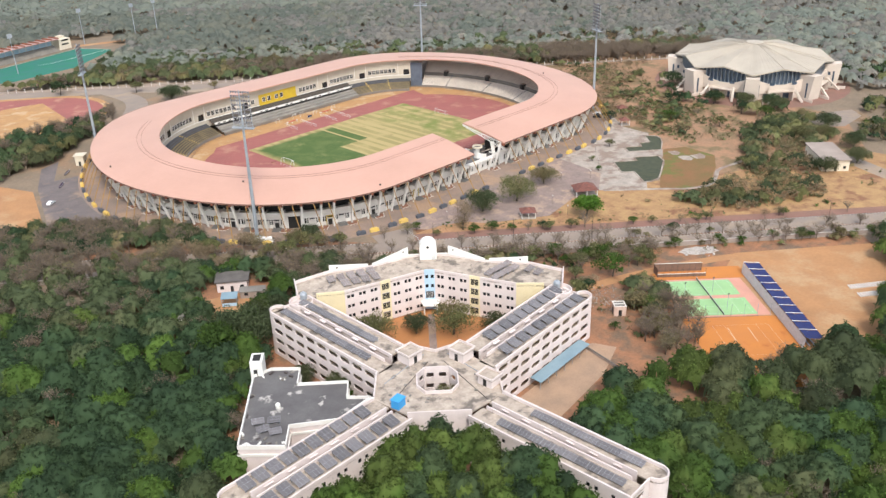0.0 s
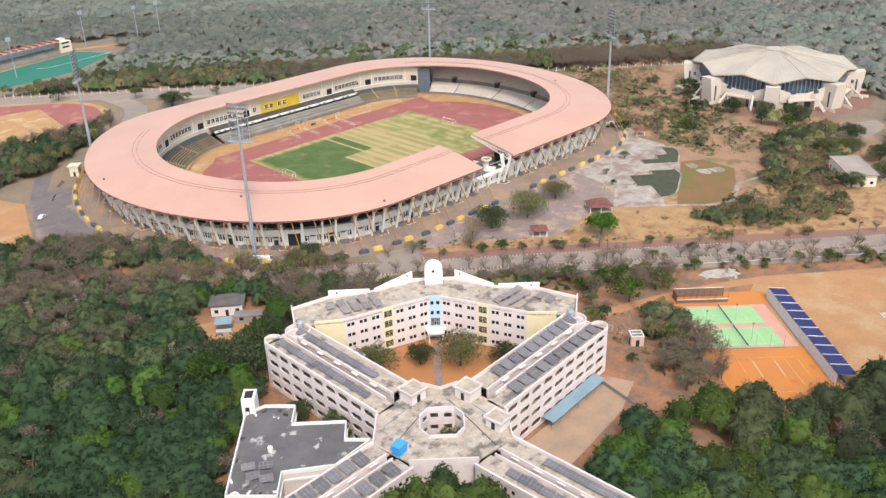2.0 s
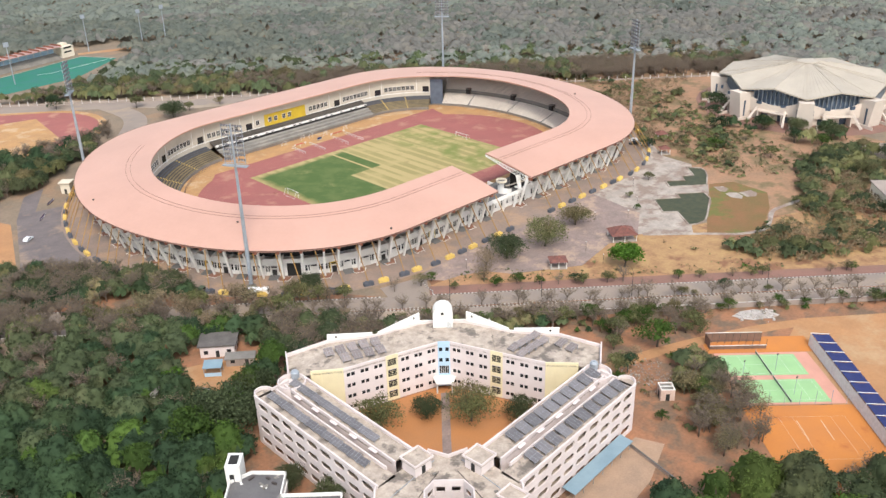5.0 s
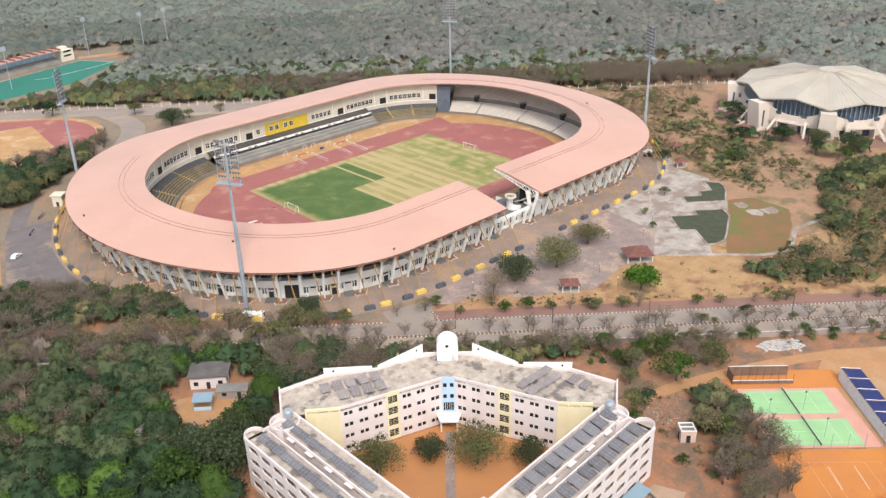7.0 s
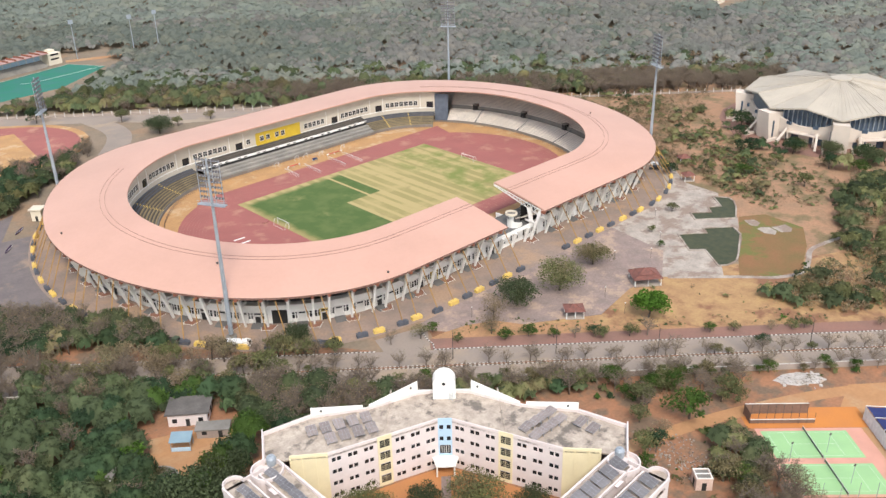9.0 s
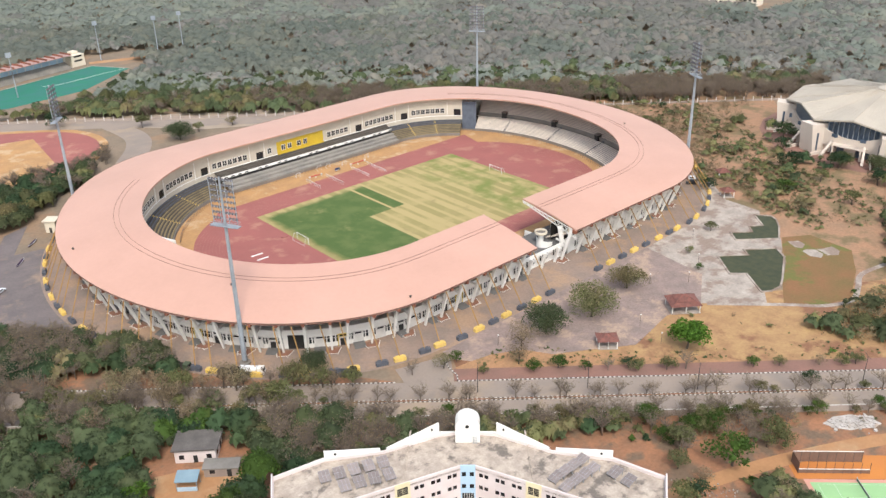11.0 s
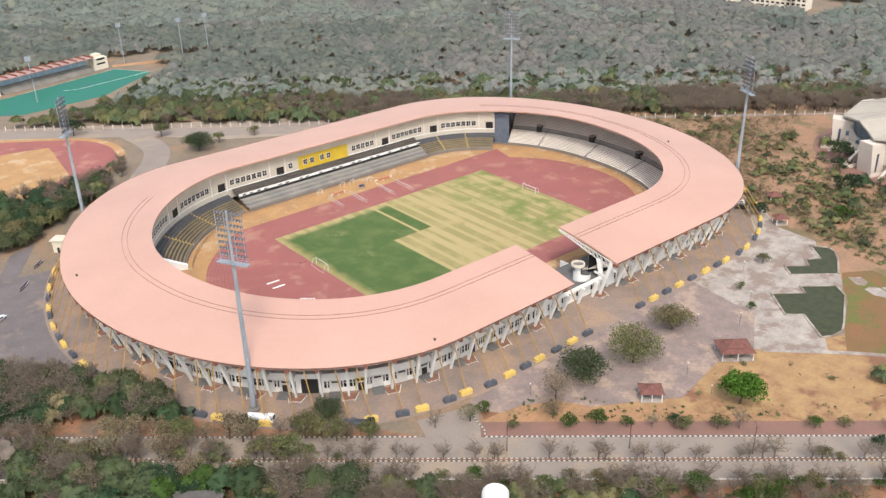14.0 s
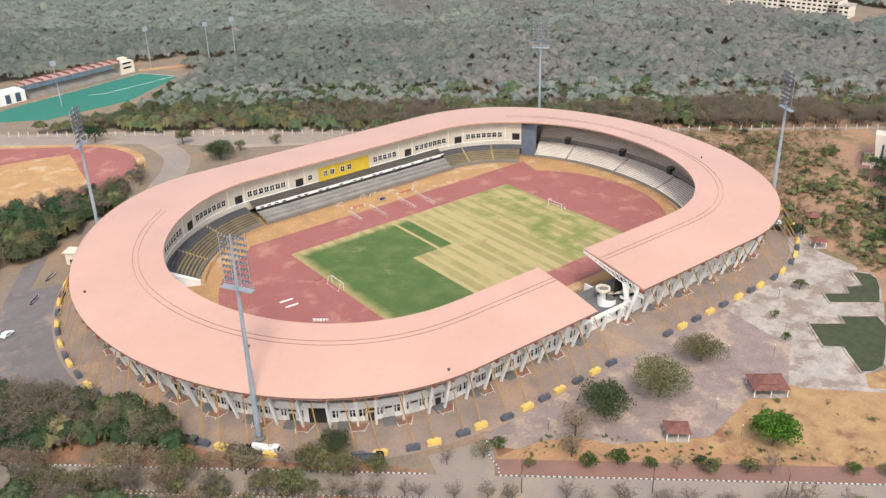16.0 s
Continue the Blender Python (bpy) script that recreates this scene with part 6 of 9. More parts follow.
def put_solar(u, v, rz, z=ROOF_Z, kind="slim"):
    m = HM @ pose(u, v, z, 0, 0, rz)
    if kind in placed:
        copy_thing(SOLAR[kind], m)
    else:
        SOLAR[kind].matrix_world = m
        placed.add(kind)


def row_on(p0, p1, inward, d, s0, s1, n, rz, sx=1, kind="slim"):
    """n tables between s0 and s1 metres along an edge, d metres inside it."""
    a, b = Vector(p0), Vector(p1)
    t = (b - a).normalized()
    nr = Vector((-t.y, t.x))
    if nr.dot(Vector(inward)) < 0:
        nr = -nr
    for i in range(n):
        q = a + t * (s0 + (s1 - s0) * i / (n - 1)) + nr * d
        put_solar(sx * q.x, q.y, sx * rz, kind=kind)


# upper wings, then lower wings
row_on((45.4, -33.6), (14.8, -66.6), (-1, 1), 2.7, 3.0, 37.0, 10, 47, kind="wide")
row_on((45.4, -33.6), (14.8, -66.6), (-1, 1), 10.2, 2.5, 34.0, 10, 47, kind="wide")
row_on((45.4, -33.6), (14.8, -66.6), (-1, 1), 2.9, 3.0, 37.0, 12, 43, -1)
row_on((45.4, -33.6), (14.8, -66.6), (-1, 1), 9.8, 2.5, 32.0, 11, 43, -1)
row_on((15.5, -77.2), (45.8, -107.0), (-1, -1), 2.7, 6.0, 38.5, 10, -45, -1, "wide")
row_on((15.5, -77.2), (45.8, -107.0), (-1, -1), 10.2, 4.0, 38.0, 10, -45, -1, "wide")
row_on((15.5, -77.2), (45.8, -107.0), (-1, -1), 2.4, 12.0, 38.0, 10, -45)
row_on((15.5, -77.2), (45.8, -107.0), (-1, -1), 10.0, 8.0, 38.0, 11, -45)
# tables on the back block, some askew
rs = random.Random(5)
for i in range(5):
    for j in range(2):
        if (i, j) != (0, 1):
            put_solar(-29.8 + i * 2.95 + j * 1.6, -15.0 + i * 1.15 - j * 3.9, 21 + rs.uniform(-3, 3), kind="old")
for i in range(4):
    for j in range(2):
        put_solar(18.2 + i * 1.93 + j * 2.0, -15.2 + i * 1.78 - j * 2.75, -47 + rs.uniform(-1, 1), kind="old")
for i in range(2):
    put_solar(30.6 + i * 2.35, -13.8 - i * 2.4, -45 + rs.uniform(-2, 2), kind="old")
# low upstands that divide the roof, pipes and a broken patch
for s in (-1, 1):
    a, b = (s * 12.8, 1.0), (s * 13.6, -17.0)
    parapet(hostel, [a, b], h=0.25, w=0.35, material=M_ROOFDECK, name="roof_curb")
    part("pipe", Sheet().tube((s * 3, -58.4, ROOF_Z + 0.12), (s * 13, -71, ROOF_Z + 0.12), 0.09, n=6), M_STEEL, hostel)
    part("pipe", Sheet().tube((s * 2.0, -62.0, ROOF_Z + 0.1), (s * 11.6, -79.5, ROOF_Z + 0.1), 0.09, n=6), M_DSTEEL, hostel)
rs2 = random.Random(8)
for i in range(26):
    u, v = rs2.uniform(-12, 12), rs2.uniform(-82, -59)
    if (abs(u) < 6.5 and -78 < v < -64) or abs(u) + 57 > -v + 6:
        continue
    o = tagged(new("rubble_piece", Sheet().box(-0.4, -0.25, 0, 0.4, 0.3, rs2.uniform(0.1, 0.35)).mesh("rubble_piece", M_CONC)), "small grey concrete block on the hub roof", "debris", "debris on the hub roof")
    o.matrix_world = HM @ pose(u, v, ROOF_Z, 0, 0, rs2.uniform(0, 180))
# things on the annex roof
for u, v, a in ((-43.2, -78.5, 12), (-41.6, -81.6, 20), (-39.4, -78.2, 5), (-38.6, -82.6, 14)):
    put_solar(u, v, a, z=AZ)
o = tagged(new("roof_tank", Sheet().lathe([(0.6, 0), (0.62, 1.1), (0.4, 1.4), (0.2, 1.5)], 14).mesh("roof_tank", M_WHITE)), "small white tank on the annex roof", "water tank")
o.matrix_world = HM @ pose(-39.2, -72.5, AZ)
for i in range(22):
    u, v = rs2.choice(((-46.3, rs2.uniform(-86, -62)), (rs2.uniform(-46, -36), -86.4), (rs2.uniform(-45, -37), rs2.uniform(-61, -57)), (rs2.uniform(-46, -38), rs2.uniform(-86, -76))))
    o = tagged(new("scrap", Sheet().box(-rs2.uniform(0.3, 0.9), -0.2, 0, rs2.uniform(0.3, 0.9), 0.25, rs2.uniform(0.1, 0.5)).mesh("scrap", rs2.choice((M_WHITE, M_CONC, M_DSTEEL)))), "scrap piece lying on the annex roof", "scrap", "scrap on the annex roof")
    o.matrix_world = HM @ pose(u, v, AZ, 0, 0, rs2.uniform(0, 180))

# cycle shed beside the right wing
shed = thing("cycle_shed", "open lean-to with a blue-grey sheet roof", "shed", (0, 0, 0))
shed.matrix_world = HM @ pose(34.6, -48.6, 0, 0, 0, 47.3)
part("roof", Sheet().box(-12.2, -1.6, 2.75, 12.2, 1.9, 2.85), M_BLUESHEET, shed, m=pose(0, 0, 0, 5, 0, 0))
for i in range(7):
    part("post", Sheet().tube((-11.8 + i * 3.93, -1.3, 0), (-11.8 + i * 3.93, -1.3, 2.7), 0.07, n=6), M_STEEL, shed)

slab("hostel_yard", [tuple((HM @ Vector((u, v, 0)))[:2]) for u, v in ((17, -66), (46, -36), (52.5, -39), (46, -52), (33, -68), (26, -76))], 0.07, mat("yard_concrete", (0.38, 0.25, 0.165), (0.29, 0.20, 0.14), size=5, grain=0.4, rough=0.95), "dusty concrete yard beside the wing", "yard")
YARD_WALL = Matrix.Translation((-90.9, -188.8, 0)) @ Matrix.Rotation(math.atan2(-15.8, -3.6), 4, "Z")
yw = thing("yard_wall", "low dark weathered wall at the yard's edge", "wall", kind="structure")
part("panel", Sheet().box(0, -0.12, 0, 16.2, 0.12, 0.9, YARD_WALL), M_WALL, yw)
part("coping", Sheet().box(-0.05, -0.17, 0.9, 16.25, 0.17, 1.0, YARD_WALL), M_CONCDARK, yw)
# court of the hostel
slab("court_soil", [tuple((HM @ Vector((u, v, 0)))[:2]) for u, v in ((-25, -23.5), (-1.4, -12), (1.4, -12), (25, -23.5), (33, -26), (3.8, -54.6), (-3.8, -54.6), (-33, -26))], 0.05, mat("orange_court_soil", (0.42, 0.18, 0.065), (0.36, 0.165, 0.07), size=9, grain=0.25, rough=1.0), "bare orange soil of the court", "ground")
slab("court_path", [tuple((HM @ Vector((u, v, 0)))[:2]) for u, v in ((-1.1, -15), (1.1, -15), (1.1, -56), (-1.1, -56))], 0.12, M_PAVER, "paved path through the court", "path")


# ---- arena with a folded octagonal roof ----
arena = thing("arena", "indoor arena with folded pale octagonal roof and cream walls", "arena", (211, -92.0, 0))
M_ARROOF = mat("pale_roof_sheet", (0.42, 0.365, 0.295), (0.36, 0.315, 0.255), size=14, grain=0.12, grain_size=1.5, rough=0.6, bump=0.1)
M_ARWALL = mat("cream_concrete", (0.60, 0.51, 0.43), (0.51, 0.435, 0.365), size=10, grain=0.15, rough=0.85)
M_ARGLASS = mat("blue_grey_glazing", (0.06, 0.085, 0.12), (0.05, 0.07, 0.10), size=3, rough=0.25, spec=0.5)
CA = [206 + 45 * k for k in range(8)]
eave = []
for a in CA:
    eave.append((43.4 * math.cos(radians(a)), 43.4 * math.sin(radians(a)), 14.2))
    b = a + 22.5
    eave.append((40.0 * math.cos(radians(b)), 40.0 * math.sin(radians(b)), 16.9))
rf, seam = Sheet(), Sheet()
top = [(4.5 * math.cos(radians(206 + 22.5 * k)), 4.5 * math.sin(radians(206 + 22.5 * k)), 22.6) for k in range(16)]
for k in range(16):
    j = (k + 1) % 16
    for n in range(4):
        f0, f1 = n / 4, (n + 1) / 4
        q = [Vector(top[k]).lerp(Vector(eave[k]), f0), Vector(top[k]).lerp(Vector(eave[k]), f1), Vector(top[j]).lerp(Vector(eave[j]), f1), Vector(top[j]).lerp(Vector(eave[j]), f0)]
        rf.face(*q)
    rf.face(eave[k], eave[j], (eave[j][0], eave[j][1], eave[j][2] - 0.7), (eave[k][0], eave[k][1], eave[k][2] - 0.7))
    rf.face(*[(p[0] * 0.97, p[1] * 0.97, p[2] - 0.7) for p in (eave[j], eave[k])], (0, 0, 18))
    seam.tube(Vector(top[k]) + Vector((0, 0, 0.05)), Vector(eave[k]) + Vector((0, 0, 0.08)), 0.22, n=4)
    for m in range(1, 7):
        f = m / 7
        a3 = Vector(top[k]).lerp(Vector(top[j]), f)
        b3 = Vector(eave[k]).lerp(Vector(eave[j]), f)
        seam.tube(a3 + Vector((0, 0, 0.04)), b3 + Vector((0, 0, 0.04)), 0.07, n=3, caps=False)
rf.face(*top)
part("roof", rf, M_ARROOF, arena, "pale folded metal roof")
part("roof_ribs", seam, M_ARROOF, arena, kind="stuff")
part("roof_cap", Sheet().lathe([(5.0, 22.4), (5.0, 22.9), (4.4, 23.2), (0.5, 23.3)], 16), M_ARROOF, arena)
for k in range(8):
    a0, a1 = radians(CA[k]), radians(CA[k] + 45)
    p0, p1 = Vector((40 * math.cos(a0), 40 * math.sin(a0), 0)), Vector((40 * math.cos(a1), 40 * math.sin(a1), 0))
    t = (p1 - p0).normalized()
    o = Vector((t.y, -t.x, 0))
    L = (p1 - p0).length
    m = Matrix.Identity(4)
    for r in range(3):
        m[r][0], m[r][1], m[r][2], m[r][3] = t[r], o[r], (0, 0, 1)[r], p0[r]
    part("lower_wall", Sheet().prism([(0, -1), (L, -1), (L, 0.5), (0, 0.5)], 0, 7.5, m), M_ARWALL, arena)
    up = Sheet()
    up.face(*[tuple(m @ Vector(v)) for v in ((0, -0.6, 7.4), (L, -0.6, 7.4), (L, -0.8, 14.0), (L / 2, -1.6, 16.2), (0, -0.8, 14.6))])
    part("glazing", up, M_ARGLASS, arena, "blue-grey glazed band")
    for i in range(13):
        x = 2 + i * (L - 4) / 12
        part("mullion", Sheet().prism([(x - 0.12, -0.9), (x + 0.12, -0.9), (x + 0.12, 0.15), (x - 0.12, 0.15)], 7.4, 14.2, m), M_STEEL, arena)
    # dished cream wall before the glazing
    rows = []
    for i in range(13):
        f = i / 12
        z = 11.2 - 3.6 * math.sin(math.pi * f)
        rows.append([tuple(m @ Vector((2 + f * (L - 4), 1.4, 3.4))), tuple(m @ Vector((2 + f * (L - 4), 1.4, z))), tuple(m @ Vector((2 + f * (L - 4), 0.5, z)))])
    part("dished_wall", Sheet().strip(rows), M_ARWALL, arena)
    for x in (L * 0.32, L * 0.68):
        part("entrance", Sheet().box(x - 3.0, 0.5, 0, x + 3.0, 0.62, 4.6, m), M_ARGLASS, arena)
    part("canopy", Sheet().box(L * 0.25, 0.4, 4.7, L * 0.75, 5.0, 5.2, m), M_ARWALL, arena)
    for x in (L * 0.3, L * 0.7):
        part("canopy_fin", Sheet().prism([(x - 0.3, 0.5), (x + 0.3, 0.5), (x + 0.3, 5.2), (x - 0.3, 5.2)], 0, 4.7, m), M_ARWALL, arena)
    # corner pier with a raked outer side
    c = Vector((math.cos(a0), math.sin(a0), 0))
    sd = Vector((-c.y, c.x, 0))
    pr = Sheet()
    pts = []
    for w0, r0, z in ((3.9, 45.8, 0), (3.9, 34.5, 0), (3.5, 34.5, 12.4), (3.5, 47.4, 13.2)):
        pts.append((w0, r0, z))
    L4 = [tuple(c * r0 + sd * w0 + Vector((0, 0, z))) for w0, r0, z in pts]
    R4 = [tuple(c * r0 - sd * w0 + Vector((0, 0, z))) for w0, r0, z in pts]
    pr.face(*L4[::-1])
    pr.face(*R4)
    for i in range(4):
        j = (i + 1) % 4
        pr.face(L4[i], L4[j], R4[j], R4[i])
    part("corner_pier", pr, M_ARWALL, arena, "cream raked corner pier")
    mp = Matrix.Translation((0, 0, 0)) @ Matrix.Rotation(a0, 4, "Z")
    for s in (-1, 1):
        part("pier_slit", Sheet().box(43.2, min(s * 3.72, s * 3.95), 1.0, 44.1, max(s * 3.72, s * 3.95), 9.0, mp), M_ARGLASS, arena)
        part("stair_wall", Sheet().prism([(40.5, s * 6.0), (50.5, s * 6.0), (50.5, s * 6.5), (40.5, s * 6.5)], 0, 1.5, mp), M_ARWALL, arena)
        part("upper_window", Sheet().box(40.0, min(s * 9.0, s * 11.4), 8.6, 41.2, max(s * 9.0, s * 11.4), 10.0, mp), M_ARGLASS, arena)
    for s in (-1, 1):
        q0 = c * 40 + sd * s * 8.5
        sh = Sheet().tube(tuple(c * 47 + sd * s * 9.5), tuple(c * 40 + sd * s * 9.0 + Vector((0, 0, 6.5))), 0.8, 0.6, 4)
        part("raking_fin", sh, M_ARWALL, arena)
slab("arena_forecourt", [(210 + 54 * math.cos(radians(a)), -92.5 + 54 * math.sin(radians(a))) for a in range(0, 360, 15)], 0.05, M_WALK, "reddish paved forecourt of the arena", "plaza")
path_strip("arena_road", curve([(168, -150), (150, -156), (128, -164), (112, -190), (100, -215)]), 9, 0.07, M_ROAD, "pale concrete drive")
slab("arena_drive", [(160, -138), (176, -150), (190, -158), (182, -166), (160, -166), (148, -154)], 0.08, M_ROAD, "pale concrete drive", "road")

# ---- house by the park ----
def house(name, corner, a, b, h, wall, roof, label, overhang=0.5, windows=3, category="building", rz=0.35):
    """A flat-roofed house on two side vectors, with windows on the outer sides."""
    t = thing(name, label, category, (corner[0], corner[1], 0))
    a, b = Vector((*a, 0)), Vector((*b, 0))
    if a.x * b.y - a.y * b.x < 0:
        a, b = b, a
    P = [Vector((0, 0, 0)), a, a + b, b]
    sh = Sheet().prism([(p.x, p.y) for p in P], 0, h)
    part("wall", sh, wall, t)
    c = (a + b) / 2
    rp = [c + (p - c) * (1 + 2 * overhang / max((p - c).length, 1)) for p in P]
    part("roof", Sheet().prism([(p.x, p.y) for p in rp], h, h + rz), roof, t)
    for p, q in zip(P, P[1:] + P[:1]):
        L = (q - p).length
        n = max(int(L / 3.2), 1)
        for i in range(n):
            m = wall_pose((p.x, p.y), (q.x, q.y), L * (i + 0.5) / n, 0, -0.04)
            if i == n // 2:
                part("door", Sheet().box(-0.5, -0.03, 0, 0.5, 0.06, 2.1, m), M_DARK, t)
            else:
                part("window", Sheet().box(-0.6, -0.03, 1.1, 0.6, 0.06, 2.3, m), M_GLASS, t)
    return t


house("house", (99.0, -191.0), (16.6, 14.4), (-7.6, 8.4), 5.0, M_CREAM, M_WALL, "single-storey cream house with a pale roof")
house("shed", (-142.0, -78.9), (7.6, -6.0), (4.4, 5.4), 3.6, M_PINKW, M_ASBESTOS, "small pale pink shed with a grey flat roof", 0.4)
house("pump_hut", (-165.4, -90.2), (2.6, -2.4), (2.4, 2.6), 4.4, M_WHITE, M_CONC, "small pale pump hut", 0.3)
house("gate_hut", (-112.4, 77.0), (2.8, 2.8), (-2.8, 2.8), 4.6, M_CREAM, M_CREAM, "small white two-storey hut beside the stadium", 0.4)
M_HUT = mat("pale_pink_block", (0.60, 0.44, 0.36), (0.50, 0.36, 0.295), size=1.2, grain=0.3, rough=0.95)
hut = house("hut", (-70.2, -185.2), (2.6, -2.6), (2.4, 2.6), 3.0, M_HUT, M_HUT, "small roofless-looking pale pink block hut beside the courts", 0.05, rz=0.25)
ha, hb = Vector((2.6, -2.6, 0)), Vector((2.4, 2.6, 0))
part("roof_deck", Sheet().prism([tuple((ha * i + hb * j)[:2]) for i, j in ((0.1, 0.1), (0.9, 0.1), (0.9, 0.9), (0.1, 0.9))], 3.25, 3.28), M_CONC, hut, "dark sunken roof deck")
for f in (0.03, 0.5, 0.97):
    part("roof_beam", Sheet().tube(tuple(ha * 0.0 + hb * f + Vector((0, 0, 3.36))), tuple(ha + hb * f + Vector((0, 0, 3.36))), 0.14, n=4), M_WHITE, hut, "whitewashed roof beam")
for f in (0.03, 0.97):
    part("roof_beam", Sheet().tube(tuple(ha * f + Vector((0, 0, 3.36))), tuple(ha * f + hb + Vector((0, 0, 3.36))), 0.14, n=4), M_WHITE, hut, "whitewashed roof beam")
lb = house("store", (-139.4, -88.2), (6.0, -5.0), (2.2, 2.8), 2.2, M_WALL, M_CONC, "low grey store with a flat roof", 0.2)
pav = thing("pavilion", "small open pavilion with a blue sheet roof", "pavilion", (-143.6, -88.6, 0), -40)
part("roof", Sheet().box(-2.6, -1.9, 0, 2.6, 1.9, 0.12), M_BLUESHEET, pav, m=pose(0, 0, 3.1, 8, 0, 0))
for x in (-2.3, 2.3):
    for y in (-1.5, 1.5):
        part("post", Sheet().tube((x, y, 0), (x, y, 3.0), 0.1, n=6), M_STEEL, pav)
part("half_wall", Sheet().box(-2.3, -1.55, 0, 2.3, -1.35, 1.1), M_BLUEP, pav)
ringt = thing("ring_tank", "round open concrete tank among shrubs", "tank", (-154.0, -96.6, 0))
part("rim", Sheet().lathe([(4.6, 0), (4.6, 1.4), (4.2, 1.4), (4.2, 0.4), (0.1, 0.4)], 28), M_CONC, ringt)
yard = slab("shed_yard", [(-148, -80), (-134, -86), (-130, -92), (-142, -104), (-156, -98)], 0.04, M_SAND, "bare sandy yard between sheds", "ground")

# ---- gazebos ----
def gazebo(x, y, a, b, turn, tiers, label):
    """Tiled hip roof on white posts; tiers of roof over one another."""
    g = thing("gazebo", label, "gazebo", (x, y, 0.06), turn, "tiled gazebos")
    z = 2.6
    for k in range(tiers):
        f = 1.0 if k == 0 else 0.62
        zt = 1.35 if k == tiers - 1 else 0.9
        w, d = a * f, b * f
        rw, rd_ = (a * 0.66, b * 0.66) if k < tiers - 1 else (max(a - b, 0.3) * 0.5 * f, 0.1)
        lo = [(-w / 2, -d / 2, z), (w / 2, -d / 2, z), (w / 2, d / 2, z), (-w / 2, d / 2, z)]
        hi = [(-rw / 2, -rd_ / 2, z + zt), (rw / 2, -rd_ / 2, z + zt), (rw / 2, rd_ / 2, z + zt), (-rw / 2, rd_ / 2, z + zt)]
        sh = Sheet()
        # courses of tiles as low steps
        for s in range(4):
            j = (s + 1) % 4
            for c in range(6):
                f0, f1 = c / 6, (c + 1) / 6
                p0, p1 = Vector(lo[s]).lerp(Vector(hi[s]), f0), Vector(lo[j]).lerp(Vector(hi[j]), f0)
                q0, q1 = Vector(lo[s]).lerp(Vector(hi[s]), f1), Vector(lo[j]).lerp(Vector(hi[j]), f1)
                u = Vector((0, 0, 0.07))
                sh.face(p0 + u, p1 + u, q1, q0)
                sh.face(p0, p1, p1 + u, p0 + u)
        sh.face(*hi)
        sh.face(*lo[::-1])
        part("roof", sh, M_TILE, g)
        hip = Sheet()
        for s in range(4):
            hip.tube(Vector(lo[s]) + Vector((0, 0, 0.1)), Vector(hi[s]) + Vector((0, 0, 0.1)), 0.09, n=5)
        part("hip_tiles", hip, M_TILE, g)
        z += zt + 0.15
    n = 3 if a > 6 else 2
    for i in range(n):
        for s in (-1, 1):
            xx = -a / 2 + 0.5 + i * (a - 1.0) / (n - 1)
            part("post", Sheet().tube((xx, s * (b / 2 - 0.5), 0), (xx, s * (b / 2 - 0.5), 2.65), 0.13, n=8), M_WHITE, g)
    part("plinth", Sheet().box(-a / 2 + 0.2, -b / 2 + 0.2, 0, a / 2 - 0.2, b / 2 - 0.2, 0.15), M_STONE, g)


gazebo(6.2, -120.3, 9.6, 7.6, -38, 2, "two-tiered terracotta-tiled gazebo on white posts")
gazebo(-27.3, -117.4, 6.2, 5.2, -42, 1, "small terracotta-tiled gazebo on white posts")
gazebo(112.8, -68.6, 5.4, 4.4, -35, 1, "small terracotta-tiled gazebo on white posts")
gazebo(95.2, -81.5, 5.0, 4.4, -35, 1, "small terracotta-tiled gazebo on white posts")

# ---- courts ----
M_NETDARK = mat("grey_green_net", (0.13, 0.17, 0.12), (0.10, 0.13, 0.10), size=1, rough=0.9)
CO = Vector((-39.8, -185.0, 0))
CX, CY = Vector((0.71, -0.704, 0)), Vector((-0.66, -0.751, 0))


def ct(x, y, z=0.0):
    p = CO + CX * x + CY * y
    return (p.x, p.y, z)


def court_slab(name, x0, y0, x1, y1, z, material, label, category="court"):
    return slab(name, [ct(x, y)[:2] for x, y in ((x0, y0), (x1, y0), (x1, y1), (x0, y1))], z, material, label, category, 0.25)


court_slab("court_margin", -1.5, -0.4, 24.6, 24.2, 0.10, M_COURTP, "pink acrylic margin of the hard courts")
court_slab("hard_court", -0.5, 0.7, 20.4, 10.9, 0.13, M_COURTG, "light green hard court")
court_slab("hard_court", -0.5, 13.0, 20.8, 23.4, 0.13, M_COURTG, "light green hard court")
court_slab("clay_court", -3, 24.8, 26.5, 62, 0.08, M_CLAY, "orange clay court with faded lines")
court_slab("soil_strip", -3, -9, 27.5, -0.6, 0.06, M_CLAY, "orange-red bare soil behind the courts", "ground")
ln = Sheet()


def court_line(x0, y0, x1, y1, z=0.15, w=0.07):
    a, b = Vector(ct(x0, y0, z)), Vector(ct(x1, y1, z))
    t = (b - a).normalized()
    s = Vector((-t.y, t.x, 0)) * w / 2
    ln.face(a - s, b - s, b + s, a + s)


